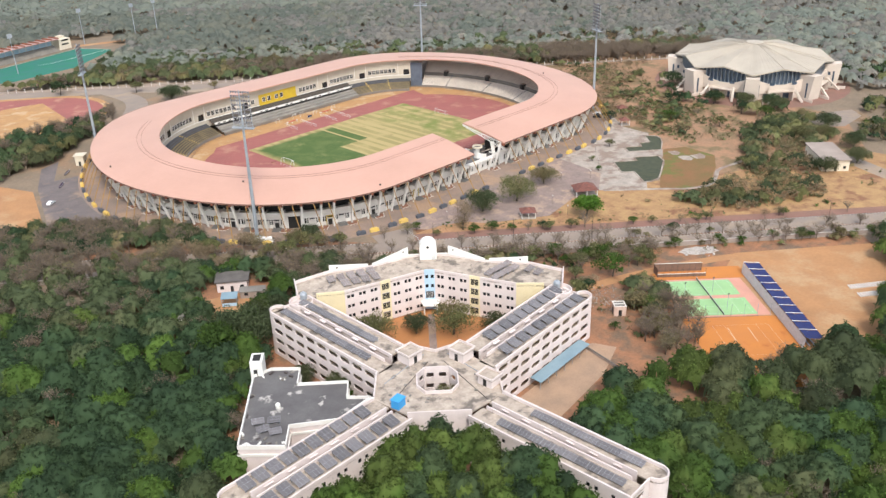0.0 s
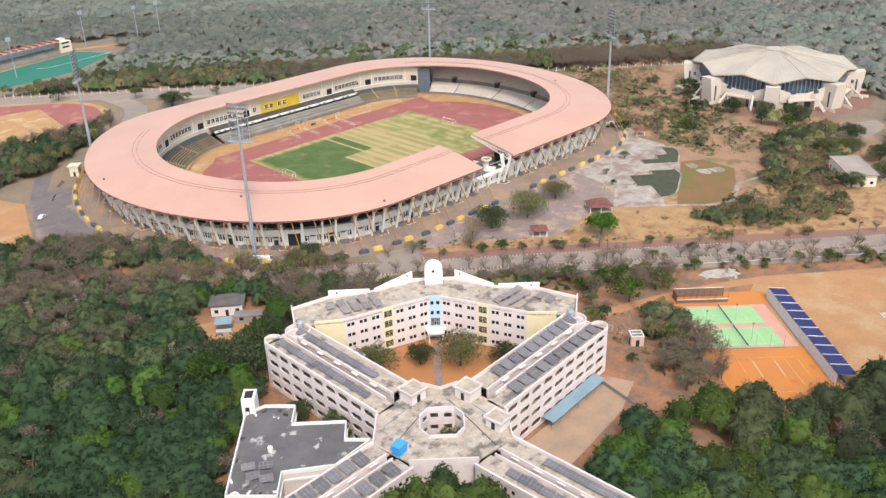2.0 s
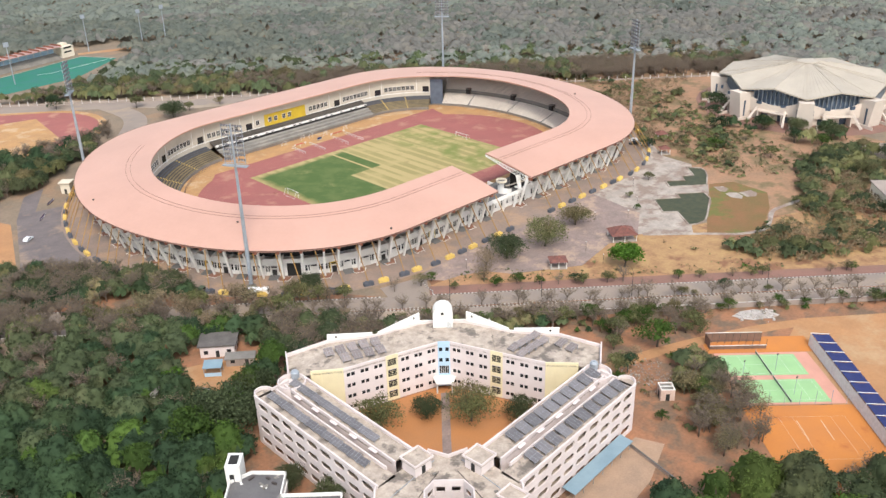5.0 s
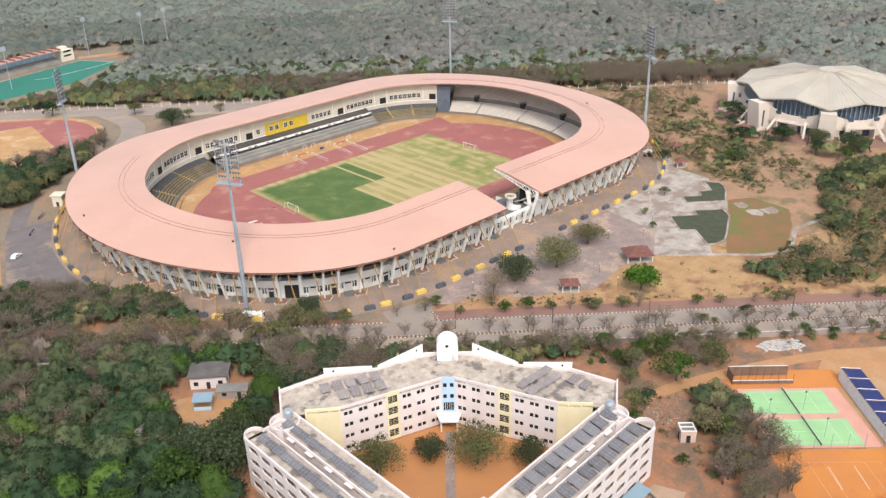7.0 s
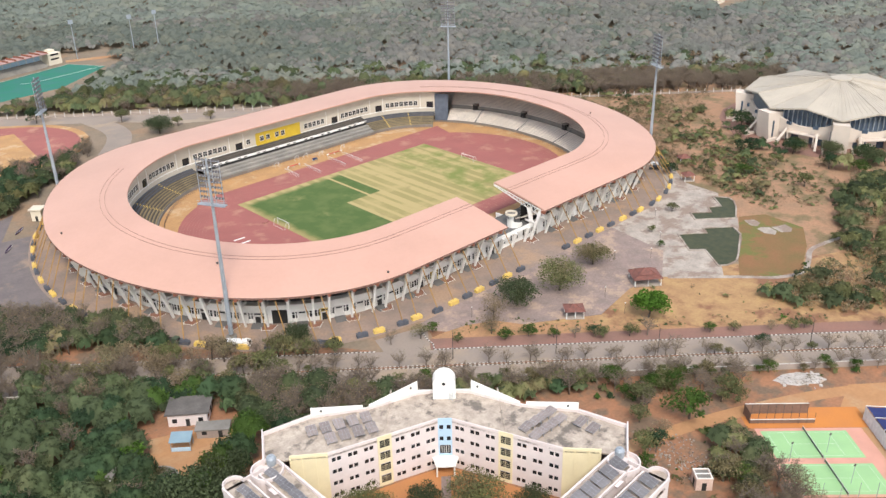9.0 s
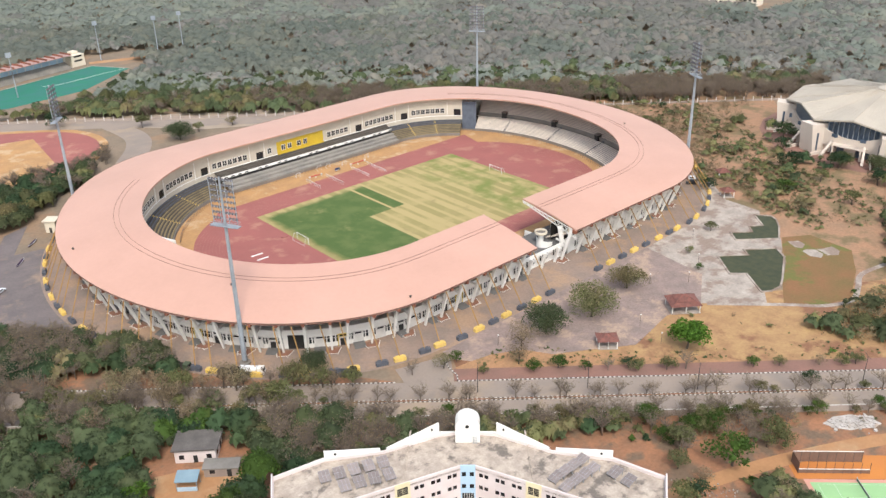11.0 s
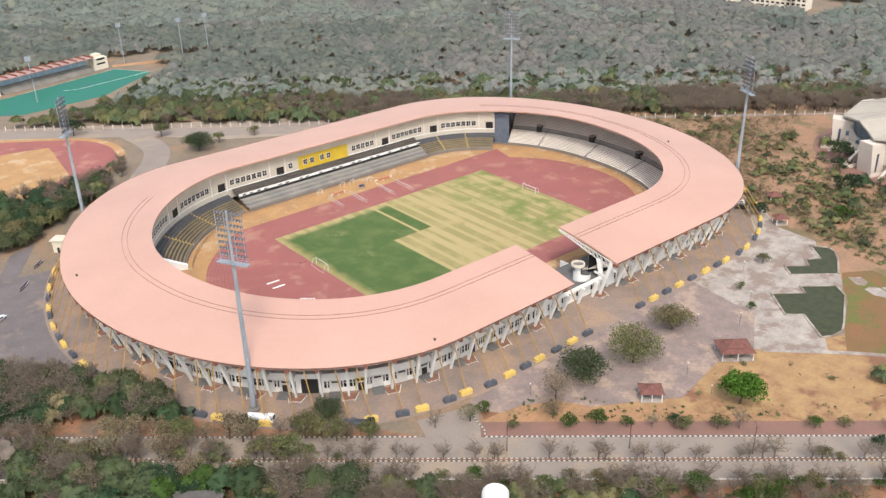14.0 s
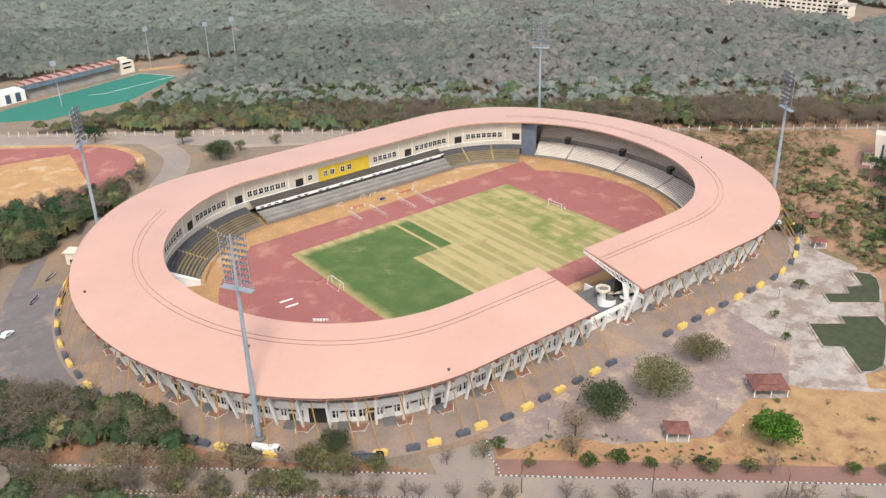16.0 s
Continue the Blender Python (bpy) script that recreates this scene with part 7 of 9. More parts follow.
for y0 in (0.7, 13.0):
    for x in (1.0, 4.6, 15.8, 19.6):
        court_line(x, y0 + 0.6, x, y0 + 9.4)
    for y in (0.6, 9.4):
        court_line(1.0, y0 + y, 19.6, y0 + y)
    court_line(4.6, y0 + 5, 15.8, y0 + 5)
ground_piece("court_line", ln, M_COURTLINE, "faint white court lines", "line")
ln = Sheet()
for x0, x1 in ((4.5, 21.0),):
    for y in (29.5, 46.0):
        court_line(x0, y, x1, y, 0.1, 0.06)
for x in (4.5, 8.0, 17.5, 21.0):
    court_line(x, 29.5, x, 46.0, 0.1, 0.07)
for x in (8.5, 14.5):
    court_line(x, 31, x - 0.3, 39, 0.11, 0.22)
court_line(6.5, 47, 6.5, 56, 0.11, 0.2)
ground_piece("court_line", ln, M_FAINT, "faded pale lines on the clay", "line")
for y0, y1 in ((0.2, 11.5), (12.4, 24.0)):
    nt = thing("court_net", "dark court net between two posts", "net", group="court nets")
    part("mesh", Sheet().box(0, -0.03, 0.3, y1 - y0, 0.03, 0.95), M_NETDARK, nt)
    part("tape", Sheet().box(0, -0.04, 0.95, y1 - y0, 0.04, 1.03), M_NET, nt)
    for x in (0, y1 - y0):
        part("post", Sheet().tube((x, 0, 0), (x, 0, 1.3), 0.07, n=6), M_STEEL, nt)
    nt.matrix_world = Matrix.Translation(ct(10.0, y0, 0.12)) @ Matrix.Rotation(math.atan2(CY.y, CY.x), 4, "Z")
for x, y in ((4, 24.4), (8, 24.4), (12, 24.4), (16, 24.4), (20, 24.4), (24, 24.4), (0, 24.4), (12, 9), (12.5, 20), (2, 12)):
    pl = thing("court_post", "thin grey lamp post beside the courts", "lamp post", ct(x, y, 0.1), 0, "posts round the courts")
    part("pole", Sheet().tube((0, 0, 0), (0, 0, 4.2 if y > 24 else 5.4), 0.06, n=6), M_STEEL, pl)
    if y < 24:
        part("lamp", Sheet().box(-0.35, -0.15, 5.3, 0.35, 0.15, 5.5), M_DSTEEL, pl)
pr = thing("practice_net", "brown fenced practice strip with a white rail", "fence", (0, 0, 0))
sh = Sheet()
for x in range(-2, 15, 2):
    sh.tube(ct(x, -2.4, 0), ct(x, -2.4, 3.2), 0.06, n=5)
    sh.tube(ct(x, -6.4, 0), ct(x, -6.4, 3.2), 0.06, n=5)
part("posts", sh, M_DSTEEL, pr, kind="stuff")
sh = Sheet()
sh.face(ct(-2, -2.4, 0.2), ct(14, -2.4, 0.2), ct(14, -2.4, 1.3), ct(-2, -2.4, 1.3))
sh.face(ct(-2, -6.4, 0.2), ct(14, -6.4, 0.2), ct(14, -6.4, 3.1), ct(-2, -6.4, 3.1))
sh.face(ct(-2, -2.4, 0.2), ct(-2, -6.4, 0.2), ct(-2, -6.4, 3.1), ct(-2, -2.4, 3.1))
part("screen", sh, mat("brown_screen", (0.20, 0.12, 0.085), (0.15, 0.095, 0.07), rough=0.95), pr)
part("rail", Sheet().tube(ct(-2, -2.4, 1.35), ct(14, -2.4, 1.35), 0.1, n=5).tube(ct(-2, -6.4, 3.2), ct(14, -6.4, 3.2), 0.1, n=5), M_LINE, pr)

# long spectators' shade with navy cloth and a white net side
sd = thing("spectator_shade", "long steel shade with navy cloth bays and a white net side", "shade")
A0, B0 = Vector((-18.0, -200.9, 0)), Vector((-51.1, -236.0, 0))
dirv = (B0 - A0).normalized()
side = Vector((-dirv.y, dirv.x, 0))
if side.dot(Vector((1, -0.5, 0))) < 0:
    side = -side
Ls = (B0 - A0).length
nb = 10
for i in range(nb):
    a, b = A0 + dirv * (Ls * i / nb + 0.12), A0 + dirv * (Ls * (i + 1) / nb - 0.12)
    cl = Sheet()
    rows = []
    for k in range(5):
        f = k / 4
        sag = -0.22 * math.sin(math.pi * f)
        rows.append([a + side * (5.2 * f) + Vector((0, 0, 3.9 - 0.5 * f + sag)), b + side * (5.2 * f) + Vector((0, 0, 3.9 - 0.5 * f + sag))])
    cl.strip(rows)
    part("cloth", cl, M_NAVY, sd)
    p = A0 + dirv * (Ls * i / nb)
    part("rib", Sheet().tube(p + Vector((0, 0, 3.95)), p + side * 5.3 + Vector((0, 0, 3.45)), 0.09, n=5), M_LINE, sd)
    part("post", Sheet().tube(p, p + Vector((0, 0, 3.95)), 0.09, n=6), M_LINE, sd)
    part("post", Sheet().tube(p + side * 5.2, p + side * 5.2 + Vector((0, 0, 3.45)), 0.09, n=6), M_LINE, sd)
    q = p + dirv * (Ls / nb)
    nt = Sheet()
    rows = []
    for k in range(9):
        f = k / 8
        w = -side * (0.25 + 0.18 * (k % 2))
        rows.append([p.lerp(q, f) + w + Vector((0, 0, 0.2)), p.lerp(q, f) + w * 0.4 + Vector((0, 0, 3.7))])
    nt.strip(rows)
    part("net", nt, M_NET, sd, "white folded netting")
for k in range(2):
    bp = A0 + side * (2.0 + 1.6 * k)
    part("bench", Sheet().box(0, -0.2, 0.4, Ls - 1, 0.2, 0.48, Matrix.Translation(bp) @ Matrix.Rotation(math.atan2(dirv.y, dirv.x), 4, "Z")), M_STEEL, sd)
# white bench slabs laid out on the ground
bm_ = Sheet().box(-1.3, -0.2, 0, 1.3, 0.2, 0.3).mesh("bench_slab", M_LINE)
for r_ in range(2):
    for i in range(17):
        o = tagged(new("bench_slab", bm_), "white concrete bench slab on bare ground", "bench", "rows of white slabs")
        p = Vector((-5.6, -231.4, 0.05)) + Vector((0.80, -0.60, 0)) * (i * 0.95) + Vector((-0.62, -0.78, 0)) * (r_ * 5.4)
        o.matrix_world = Matrix.Translation(p) @ Matrix.Rotation(radians(48), 4, "Z")
roller = thing("pitch_roller", "rusty red pitch roller with a drawbar", "roller", (-36.5, -229.5, 0.05), 40)
part("drum", Sheet().tube((-0.9, 0, 0.75), (0.9, 0, 0.75), 0.75, n=16), M_RUST, roller)
part("drawbar", Sheet().tube((-1.0, 0, 0.75), (-1.0, 2.2, 1.0), 0.06, n=5).tube((1.0, 0, 0.75), (1.0, 2.2, 1.0), 0.06, n=5).tube((-1.0, 2.2, 1.0), (1.0, 2.2, 1.0), 0.06, n=5), M_RUST, roller)
part("hood", Sheet().box(-1.1, -0.5, 1.0, 1.1, 0.9, 1.9), M_RUST, roller)

# ---- hockey ground ----
slab("hockey_turf", [(4, 330), (19, 305), (-24, 272), (-70, 266), (-110, 290), (-68, 308)], 0.06, M_HOCKEY, "teal artificial hockey turf", "pitch")
path_strip("hockey_line", [(4, 329.6), (-33, 318), (-68, 307.5)], 1.2, 0.1, M_STONE, "pale edge of the hockey turf")
path_strip("hockey_line", [(4, 330), (19, 305)], 1.2, 0.1, M_STONE, "pale edge of the hockey turf")
path_strip("hockey_line", [(17, 307), (-10, 301), (-30, 297), (-38, 300)], 0.5, 0.11, M_LINE, "white line on the hockey turf")
hk = thing("hockey_stand", "long hockey grandstand with a pink ribbed roof and white end block", "grandstand")
HA, HB = Vector((2, 333, 0)), Vector((-74, 312, 0))
hd = (HB - HA).normalized()
hn = Vector((hd.y, -hd.x, 0))
if hn.y < 0:
    hn = -hn
HL = (HB - HA).length
mh = Matrix.Identity(4)
for r in range(3):
    mh[r][0], mh[r][1], mh[r][2], mh[r][3] = hd[r], hn[r], (0, 0, 1)[r], HA[r]
st_ = Sheet()
for k in range(8):
    st_.box(10, 1 + k * 0.9, 0, HL - 8, 1 + (k + 1) * 0.9, 0.8 + k * 0.42, mh)
part("terrace", st_, M_SLOPE, hk, kind="stuff")
part("back_wall", Sheet().box(10, 9.0, 0, HL - 8, 9.4, 8.0, mh), M_BLUEP, hk)
part("roof", Sheet().prism([(8, 1.5), (HL - 6, 1.5), (HL - 6, 12), (8, 12)], 8.2, 8.6, mh), M_HKROOF, hk, "pink sheet roof")
for i in range(12):
    x = 9 + i * (HL - 16) / 11
    part("roof_rib", Sheet().box(x - 0.25, 1.5, 8.6, x + 0.25, 12, 9.6, mh), M_RUST, hk)
    part("post", Sheet().tube(mh @ Vector((x, 8.6, 0)), mh @ Vector((x, 8.6, 8.2)), 0.2, n=6), M_WHITE, hk)
part("end_block", Sheet().box(-2, 3, 0, 8, 12, 7.4, mh).box(-0.5, 7, 7.4, 4, 11.6, 9.0, mh), M_CREAM, hk, "white end block")
for z in (3.2, 6.0):
    part("window", Sheet().box(0, 2.9, z, 6, 3.02, z + 1.1, mh), M_GLASS, hk)
part("gate_block", Sheet().box(HL - 6, 1, 0, HL + 10, 12, 6.5, mh), M_WHITE, hk)
for x in (HL - 3, HL + 3):
    part("gate_opening", Sheet().box(x, 0.9, 0.5, x + 3, 1.02, 5.6, mh), M_ARGLASS, hk)
for x0, y0 in ((15, 340), (50, 327), (-57, 286), (70, 330)):
    pl = thing("light_pole", "slim grey light pole at the hockey ground", "floodlight", (x0, y0, 0), 0, "light poles of the hockey ground")
    part("pole", Sheet().tube((0, 0, 0), (0, 0, 24), 0.35, 0.2, 8), M_STEEL, pl)
    part("lamp_frame", Sheet().box(-1.6, -0.2, 23.2, 1.6, 0.2, 26.0), M_STEEL, pl)
path_strip("hockey_track", curve([(6, 338), (30, 330), (48, 322), (60, 312), (56, 298)]), 7, 0.05, M_SAND, "bare dirt track")
slab("dirt_patch", [(52, 316), (66, 312), (70, 320), (60, 327), (50, 324)], 0.06, M_SAND, "bare orange dirt patch", "ground")

# ---- far campus blocks beyond the forest ----
M_FARW = mat("far_cream_wall", (0.70, 0.61, 0.50), (0.60, 0.53, 0.43), size=8, grain=0.15, rough=0.9)
cb = Vector((0.17, -0.985, 0))
cn = Vector((-0.985, -0.17, 0))
mc = Matrix.Identity(4)
for r in range(3):
    mc[r][0], mc[r][1], mc[r][2], mc[r][3] = cb[r], cn[r], (0, 0, 1)[r], Vector((444, 226, 0))[r]
for x0, x1, h, d0 in ((0, 22, 7, 12), (28, 62, 9, 16), (60, 104, 12, 18), (96, 112, 9, 14)):
    t = thing("campus_block", "cream campus building with rows of windows", "building", group="far campus buildings")
    part("wall", Sheet().box(x0, -d0, 0, x1, 0, h, mc), M_FARW, t)
    part("roof", Sheet().box(x0 - 0.4, -d0 - 0.4, h, x1 + 0.4, 0.4, h + 0.4, mc), M_ROOFDECK, t)
    n = int((x1 - x0) / 4)
    for k in range(int(h / 3)):
        for i in range(n):
            x = x0 + (i + 0.5) * (x1 - x0) / n
            part("window", Sheet().box(x - 1.2, -0.02, k * 3 + 1.0, x + 1.2, 0.06, k * 3 + 2.4, mc), M_GLASS, t)
for x, y in ((424, 137), (428, 160)):
    house("kiosk", (x, y), (5, -2), (2, 5), 3.0, M_FARW, M_STONE, "small cream outbuilding among trees", 0.4)

# ---- vehicles, boats, poles ----
def car(x, y, turn, paint, label, L=4.2, Wd=1.7, H=1.45):
    c = thing("car", label, "car", (x, y, 0.06), turn)
    bd = Sheet()
    prof = [(-L / 2, 0.35), (L / 2, 0.35), (L / 2, 0.75), (L * 0.28, 0.9), (L * 0.12, H), (-L * 0.3, H), (-L * 0.45, 0.95), (-L / 2, 0.85)]
    n = len(prof)
    bd.v = [(p, -Wd / 2, q) for p, q in prof] + [(p, Wd / 2, q) for p, q in prof]
    bd.f = [tuple(range(n)), tuple(range(2 * n - 1, n - 1, -1))] + [(i, n + i, n + (i + 1) % n, (i + 1) % n) for i in range(n)]
    part("body", bd, paint, c)
    part("windscreen", Sheet().box(-0.02, -Wd * 0.42, 0, 0.02, Wd * 0.42, 0.62, pose(L * 0.21, 0, 0.9, 0, -50, 0)), M_GLASS, c)
    for s in (-1, 1):
        part("side_window", Sheet().box(-L * 0.3, s * Wd / 2 - 0.02, 0.95, L * 0.12, s * Wd / 2 + 0.02, H - 0.12), M_GLASS, c)
    for xx in (-L * 0.3, L * 0.3):
        for s in (-1, 1):
            w = part("wheel", Sheet().tube((xx, s * Wd / 2 - 0.1 * s, 0.32), (xx, s * Wd / 2 + 0.04 * s, 0.32), 0.32, n=12), M_KERBK, c)


M_CARW = mat("white_car_paint", (0.75, 0.75, 0.76), rough=0.25, grain=0.03, bump=0, spec=0.5)
M_CARK = mat("black_car_paint", (0.02, 0.02, 0.022), rough=0.25, grain=0.03, bump=0, spec=0.5)
car(-144.0, 41.6, 35, M_CARW, "white hatchback parked on cracked asphalt")
car(96.6, -64.2, 120, M_CARK, "dark van parked under the roof edge", 4.6, 1.9, 2.1)


M_OLIVEPAINT = mat("dull_green_paint", (0.06, 0.085, 0.05), rough=0.6)


def lorry(x, y, turn, paint, load, label, L=6.4):
    """A small lorry: cab, chassis, load body and six wheels."""
    c = thing("lorry", label, "lorry", (x, y, 0.06), turn)
    cab = Sheet()
    prof = [(L / 2 - 1.9, 0.6), (L / 2, 0.6), (L / 2, 1.4), (L / 2 - 0.35, 2.3), (L / 2 - 1.9, 2.35)]
    n = len(prof)
    cab.v = [(p, -1.0, q) for p, q in prof] + [(p, 1.0, q) for p, q in prof]
    cab.f = [tuple(range(n)), tuple(range(2 * n - 1, n - 1, -1))] + [(i, n + i, n + (i + 1) % n, (i + 1) % n) for i in range(n)]
    part("cab", cab, paint, c)
    part("windscreen", Sheet().box(-0.02, -0.85, 0, 0.02, 0.85, 0.75, pose(L / 2 - 0.03, 0, 1.45, 0, -21, 0)), M_GLASS, c)
    part("chassis", Sheet().box(-L / 2, -0.5, 0.55, L / 2 - 1.9, 0.5, 0.75), M_DSTEEL, c)
    if load is M_CARW:
        part("tank", Sheet().tube((-L / 2 + 0.1, 0, 1.65), (L / 2 - 2.1, 0, 1.65), 0.95, n=16), load, c, "white water tank")
    else:
        bed = Sheet().box(-L / 2, -1.05, 0.78, L / 2 - 2.05, 1.05, 0.9)
        for y0 in (-1.05, 0.97):
            bed.box(-L / 2, y0, 0.9, L / 2 - 2.05, y0 + 0.08, 1.6)
        bed.box(-L / 2, -0.97, 0.9, -L / 2 + 0.08, 0.97, 1.6)
        part("load_bed", bed, load, c)
    for xx in (-L * 0.34, -L * 0.18, L * 0.34):
        for s in (-1, 1):
            part("wheel", Sheet().tube((xx, s * 0.75, 0.45), (xx, s * 1.02, 0.45), 0.45, n=12), M_KERBK, c)


lorry(-113.4, -54.6, -52, M_CARK, M_DSTEEL, "dark open lorry parked by the anchor blocks")
lorry(-108.6, -58.6, -50, M_WHITE, M_CARW, "white water tanker parked beside the road", 7.0)
lorry(-121.8, -42.7, -60, M_OLIVEPAINT, M_DSTEEL, "dull green open lorry parked by thicket", 5.6)
lorry(-90.2, -77.6, -42, M_CARK, M_GBLOCK, "dark flatbed lorry under bare trees", 5.4)
car(101.0, -61.0, 120, M_CARW, "white car parked by the ring road")
for x, y, tn in ((-131.5, 59.4, 50), (-122.6, 73.2, 45)):
    b = thing("canoe", "dark purple canoe lying on the asphalt", "boat", (x, y, 0.06), tn, "canoes on the lot")
    rows = []
    for i in range(13):
        f = i / 12 * 2 - 1
        w = 0.48 * math.sqrt(max(1 - f * f, 0.002))
        rows.append([(f * 3.2, -w, 0.5 + 0.18 * f * f), (f * 3.2, -w * 0.6, 0.08), (f * 3.2, w * 0.6, 0.08), (f * 3.2, w, 0.5 + 0.18 * f * f)])
    part("hull", Sheet().strip(rows), mat("purple_hull", (0.07, 0.04, 0.09), rough=0.4), b)
    part("gunwale", Sheet().strip([[(r[0][0], r[0][1] - 0.05, r[0][2]), (r[0][0], r[0][1] + 0.08, r[0][2] + 0.02)] for r in rows]), M_LINE, b)
for x, y in ((-70.2, -108.2), (-47.6, -126.9), (-27.7, -147.5), (6, -176), (40, -206)):
    pl = thing("road_pole", "dark steel street lighting pole on the median", "street lamp", (x, y, 0.1), -42, "street lamps of the road")
    part("pole", Sheet().tube((0, 0, 0), (0, 0, 8.2), 0.12, 0.07, 8), M_DSTEEL, pl)
    part("arm", Sheet().tube((0, 0, 8.2), (0, 1.5, 8.6), 0.05, n=5).tube((0, 0, 8.2), (0, -1.5, 8.6), 0.05, n=5), M_DSTEEL, pl)
for x, y in ((-35.2, -100.8), (-11.5, -117.4), (35.7, -106.8), (-15.7, -127.8), (12, -104), (22, -112), (52, -94), (-50, -96)):
    pl = thing("garden_lamp", "thin garden lamp post with a white globe", "lamp post", (x, y, 0.08), 0, "garden lamps of the plaza")
    part("pole", Sheet().tube((0, 0, 0), (0, 0, 3.6), 0.05, n=6), M_DSTEEL, pl)
    part("globe", Sheet().lathe([(0.06, 3.55), (0.17, 3.65), (0.2, 3.78), (0.14, 3.92), (0.03, 3.98)], 10), M_LINE, pl)


# ---- trees ----
def leaf_mat(name, a, b, c, far=False):
    m = Mat(name, a, b, size=11 if not far else 24, grain=0.12 if far else 0.3, grain_size=0.6, rough=0.75, bump=0.0, spec=0.1, island=0.07 if far else 0.45, vary=0.18, c=c, c_size=30 if not far else 55, c_low=0.5, c_high=0.6)
    # every crown has a tint of its own
    at = m.node("ShaderNodeAttribute")
    at.attribute_name = "tint"
    col = m.scale(m.col, m.math("MULTIPLY_ADD", at.outputs["Fac"], 0.10 if far else 0.22, 1.0))
    warm = m.ramp(at.outputs["Fac"], 0.15, 1.0)
    m.recolour(m.mix(m.math("MULTIPLY", warm, 0.16), col, tuple(x * k for x, k in zip(a, (1.5, 1.2, 0.8)))))
    # leaves let light through
    tr = m.node("ShaderNodeBsdfTranslucent")
    m.link(m.col, tr.inputs[0])
    mx = m.node("ShaderNodeMixShader")
    mx.inputs[0].default_value = 0.42 if far else 0.26
    m.link(m.p.outputs[0], mx.inputs[1])
    m.link(tr.outputs[0], mx.inputs[2])
    m.link(mx.outputs[0], m.t.nodes["Material Output"].inputs[0])
    return m.m


L_GREEN = leaf_mat("green_leaves", (0.0592, 0.1009, 0.0201), (0.0438, 0.0772, 0.0189), (0.0746, 0.1035, 0.0264))
L_DEEP = leaf_mat("deep_green_leaves", (0.0382, 0.0651, 0.0297), (0.0304, 0.0531, 0.0266), (0.0481, 0.0708, 0.0313))
L_MID = leaf_mat("dull_green_leaves", (0.074, 0.0941, 0.0435), (0.0595, 0.077, 0.0389), (0.0871, 0.097, 0.0467))
L_OLIVE = leaf_mat("olive_leaves", (0.134, 0.1372, 0.0558), (0.1113, 0.1158, 0.0536), (0.159, 0.1308, 0.0669))
L_BROWN = leaf_mat("dry_brown_leaves", (0.2334, 0.1742, 0.1063), (0.1919, 0.1473, 0.0956), (0.1784, 0.1576, 0.085))
L_BRIGHT = leaf_mat("bright_green_leaves", (0.0782, 0.1548, 0.0204), (0.0578, 0.1188, 0.0187), (0.085, 0.1485, 0.0255))


# Haze is put into these leaf colours: paler, greyer and lower in contrast.
L_FAR = leaf_mat("hazed_forest_leaves", (0.200, 0.219, 0.182), (0.182, 0.204, 0.174), (0.218, 0.228, 0.186), far=True)
L_FARGREY = leaf_mat("hazed_dry_forest", (0.262, 0.250, 0.224), (0.240, 0.232, 0.208), (0.228, 0.232, 0.200), far=True)


def fast_mesh(name, V, F, material, soft=False):
    """A mesh from arrays of points and of triangles or quads."""
    V, F = np.asarray(V, dtype=np.float32), np.asarray(F, dtype=np.int32)
    me = bpy.data.meshes.new(name)
    me.vertices.add(len(V))
    me.vertices.foreach_set("co", V.ravel())
    k = F.shape[1]
    me.loops.add(F.size)
    me.loops.foreach_set("vertex_index", F.ravel())
    me.polygons.add(len(F))
    me.polygons.foreach_set("loop_start", np.arange(0, F.size, k, dtype=np.int32))
    me.update(calc_edges=True)
    me.materials.append(material)
    if soft:
        me.polygons.foreach_set("use_smooth", np.ones(len(F), dtype=bool))
    me.validate()
    return me


def ico(n):
    bm = bmesh.new()
    bmesh.ops.create_icosphere(bm, subdivisions=n, radius=1.0)
    V = np.array([v.co[:] for v in bm.verts])
    F = np.array([[v.index for v in f.verts] for f in bm.faces])
    bm.free()
    return V, F


ICO1, ICO2 = ico(1), ico(2)


def leaf_cards(rng, pts, nrm, size, jitter=0.9):
    """Small bent leaf clusters at points, turned roughly along the normals."""
    n = len(pts)
    d = nrm + rng.normal(0, jitter, (n, 3))
    d /= np.linalg.norm(d, axis=1, keepdims=True)
    a = np.cross(d, rng.normal(0, 1, (n, 3)))
    a /= np.linalg.norm(a, axis=1, keepdims=True)
    b = np.cross(d, a)
    s = size * rng.uniform(0.6, 1.35, (n, 1))
    q = np.stack([pts - a * s - b * s * 0.5, pts + a * s * 0.1 - b * s * 0.75 + d * s * 0.25, pts + a * s + b * s * 0.4, pts - a * s * 0.1 + b * s * 0.8 + d * s * 0.2], 1)
    return q.reshape(-1, 3), np.arange(4 * n).reshape(n, 4)


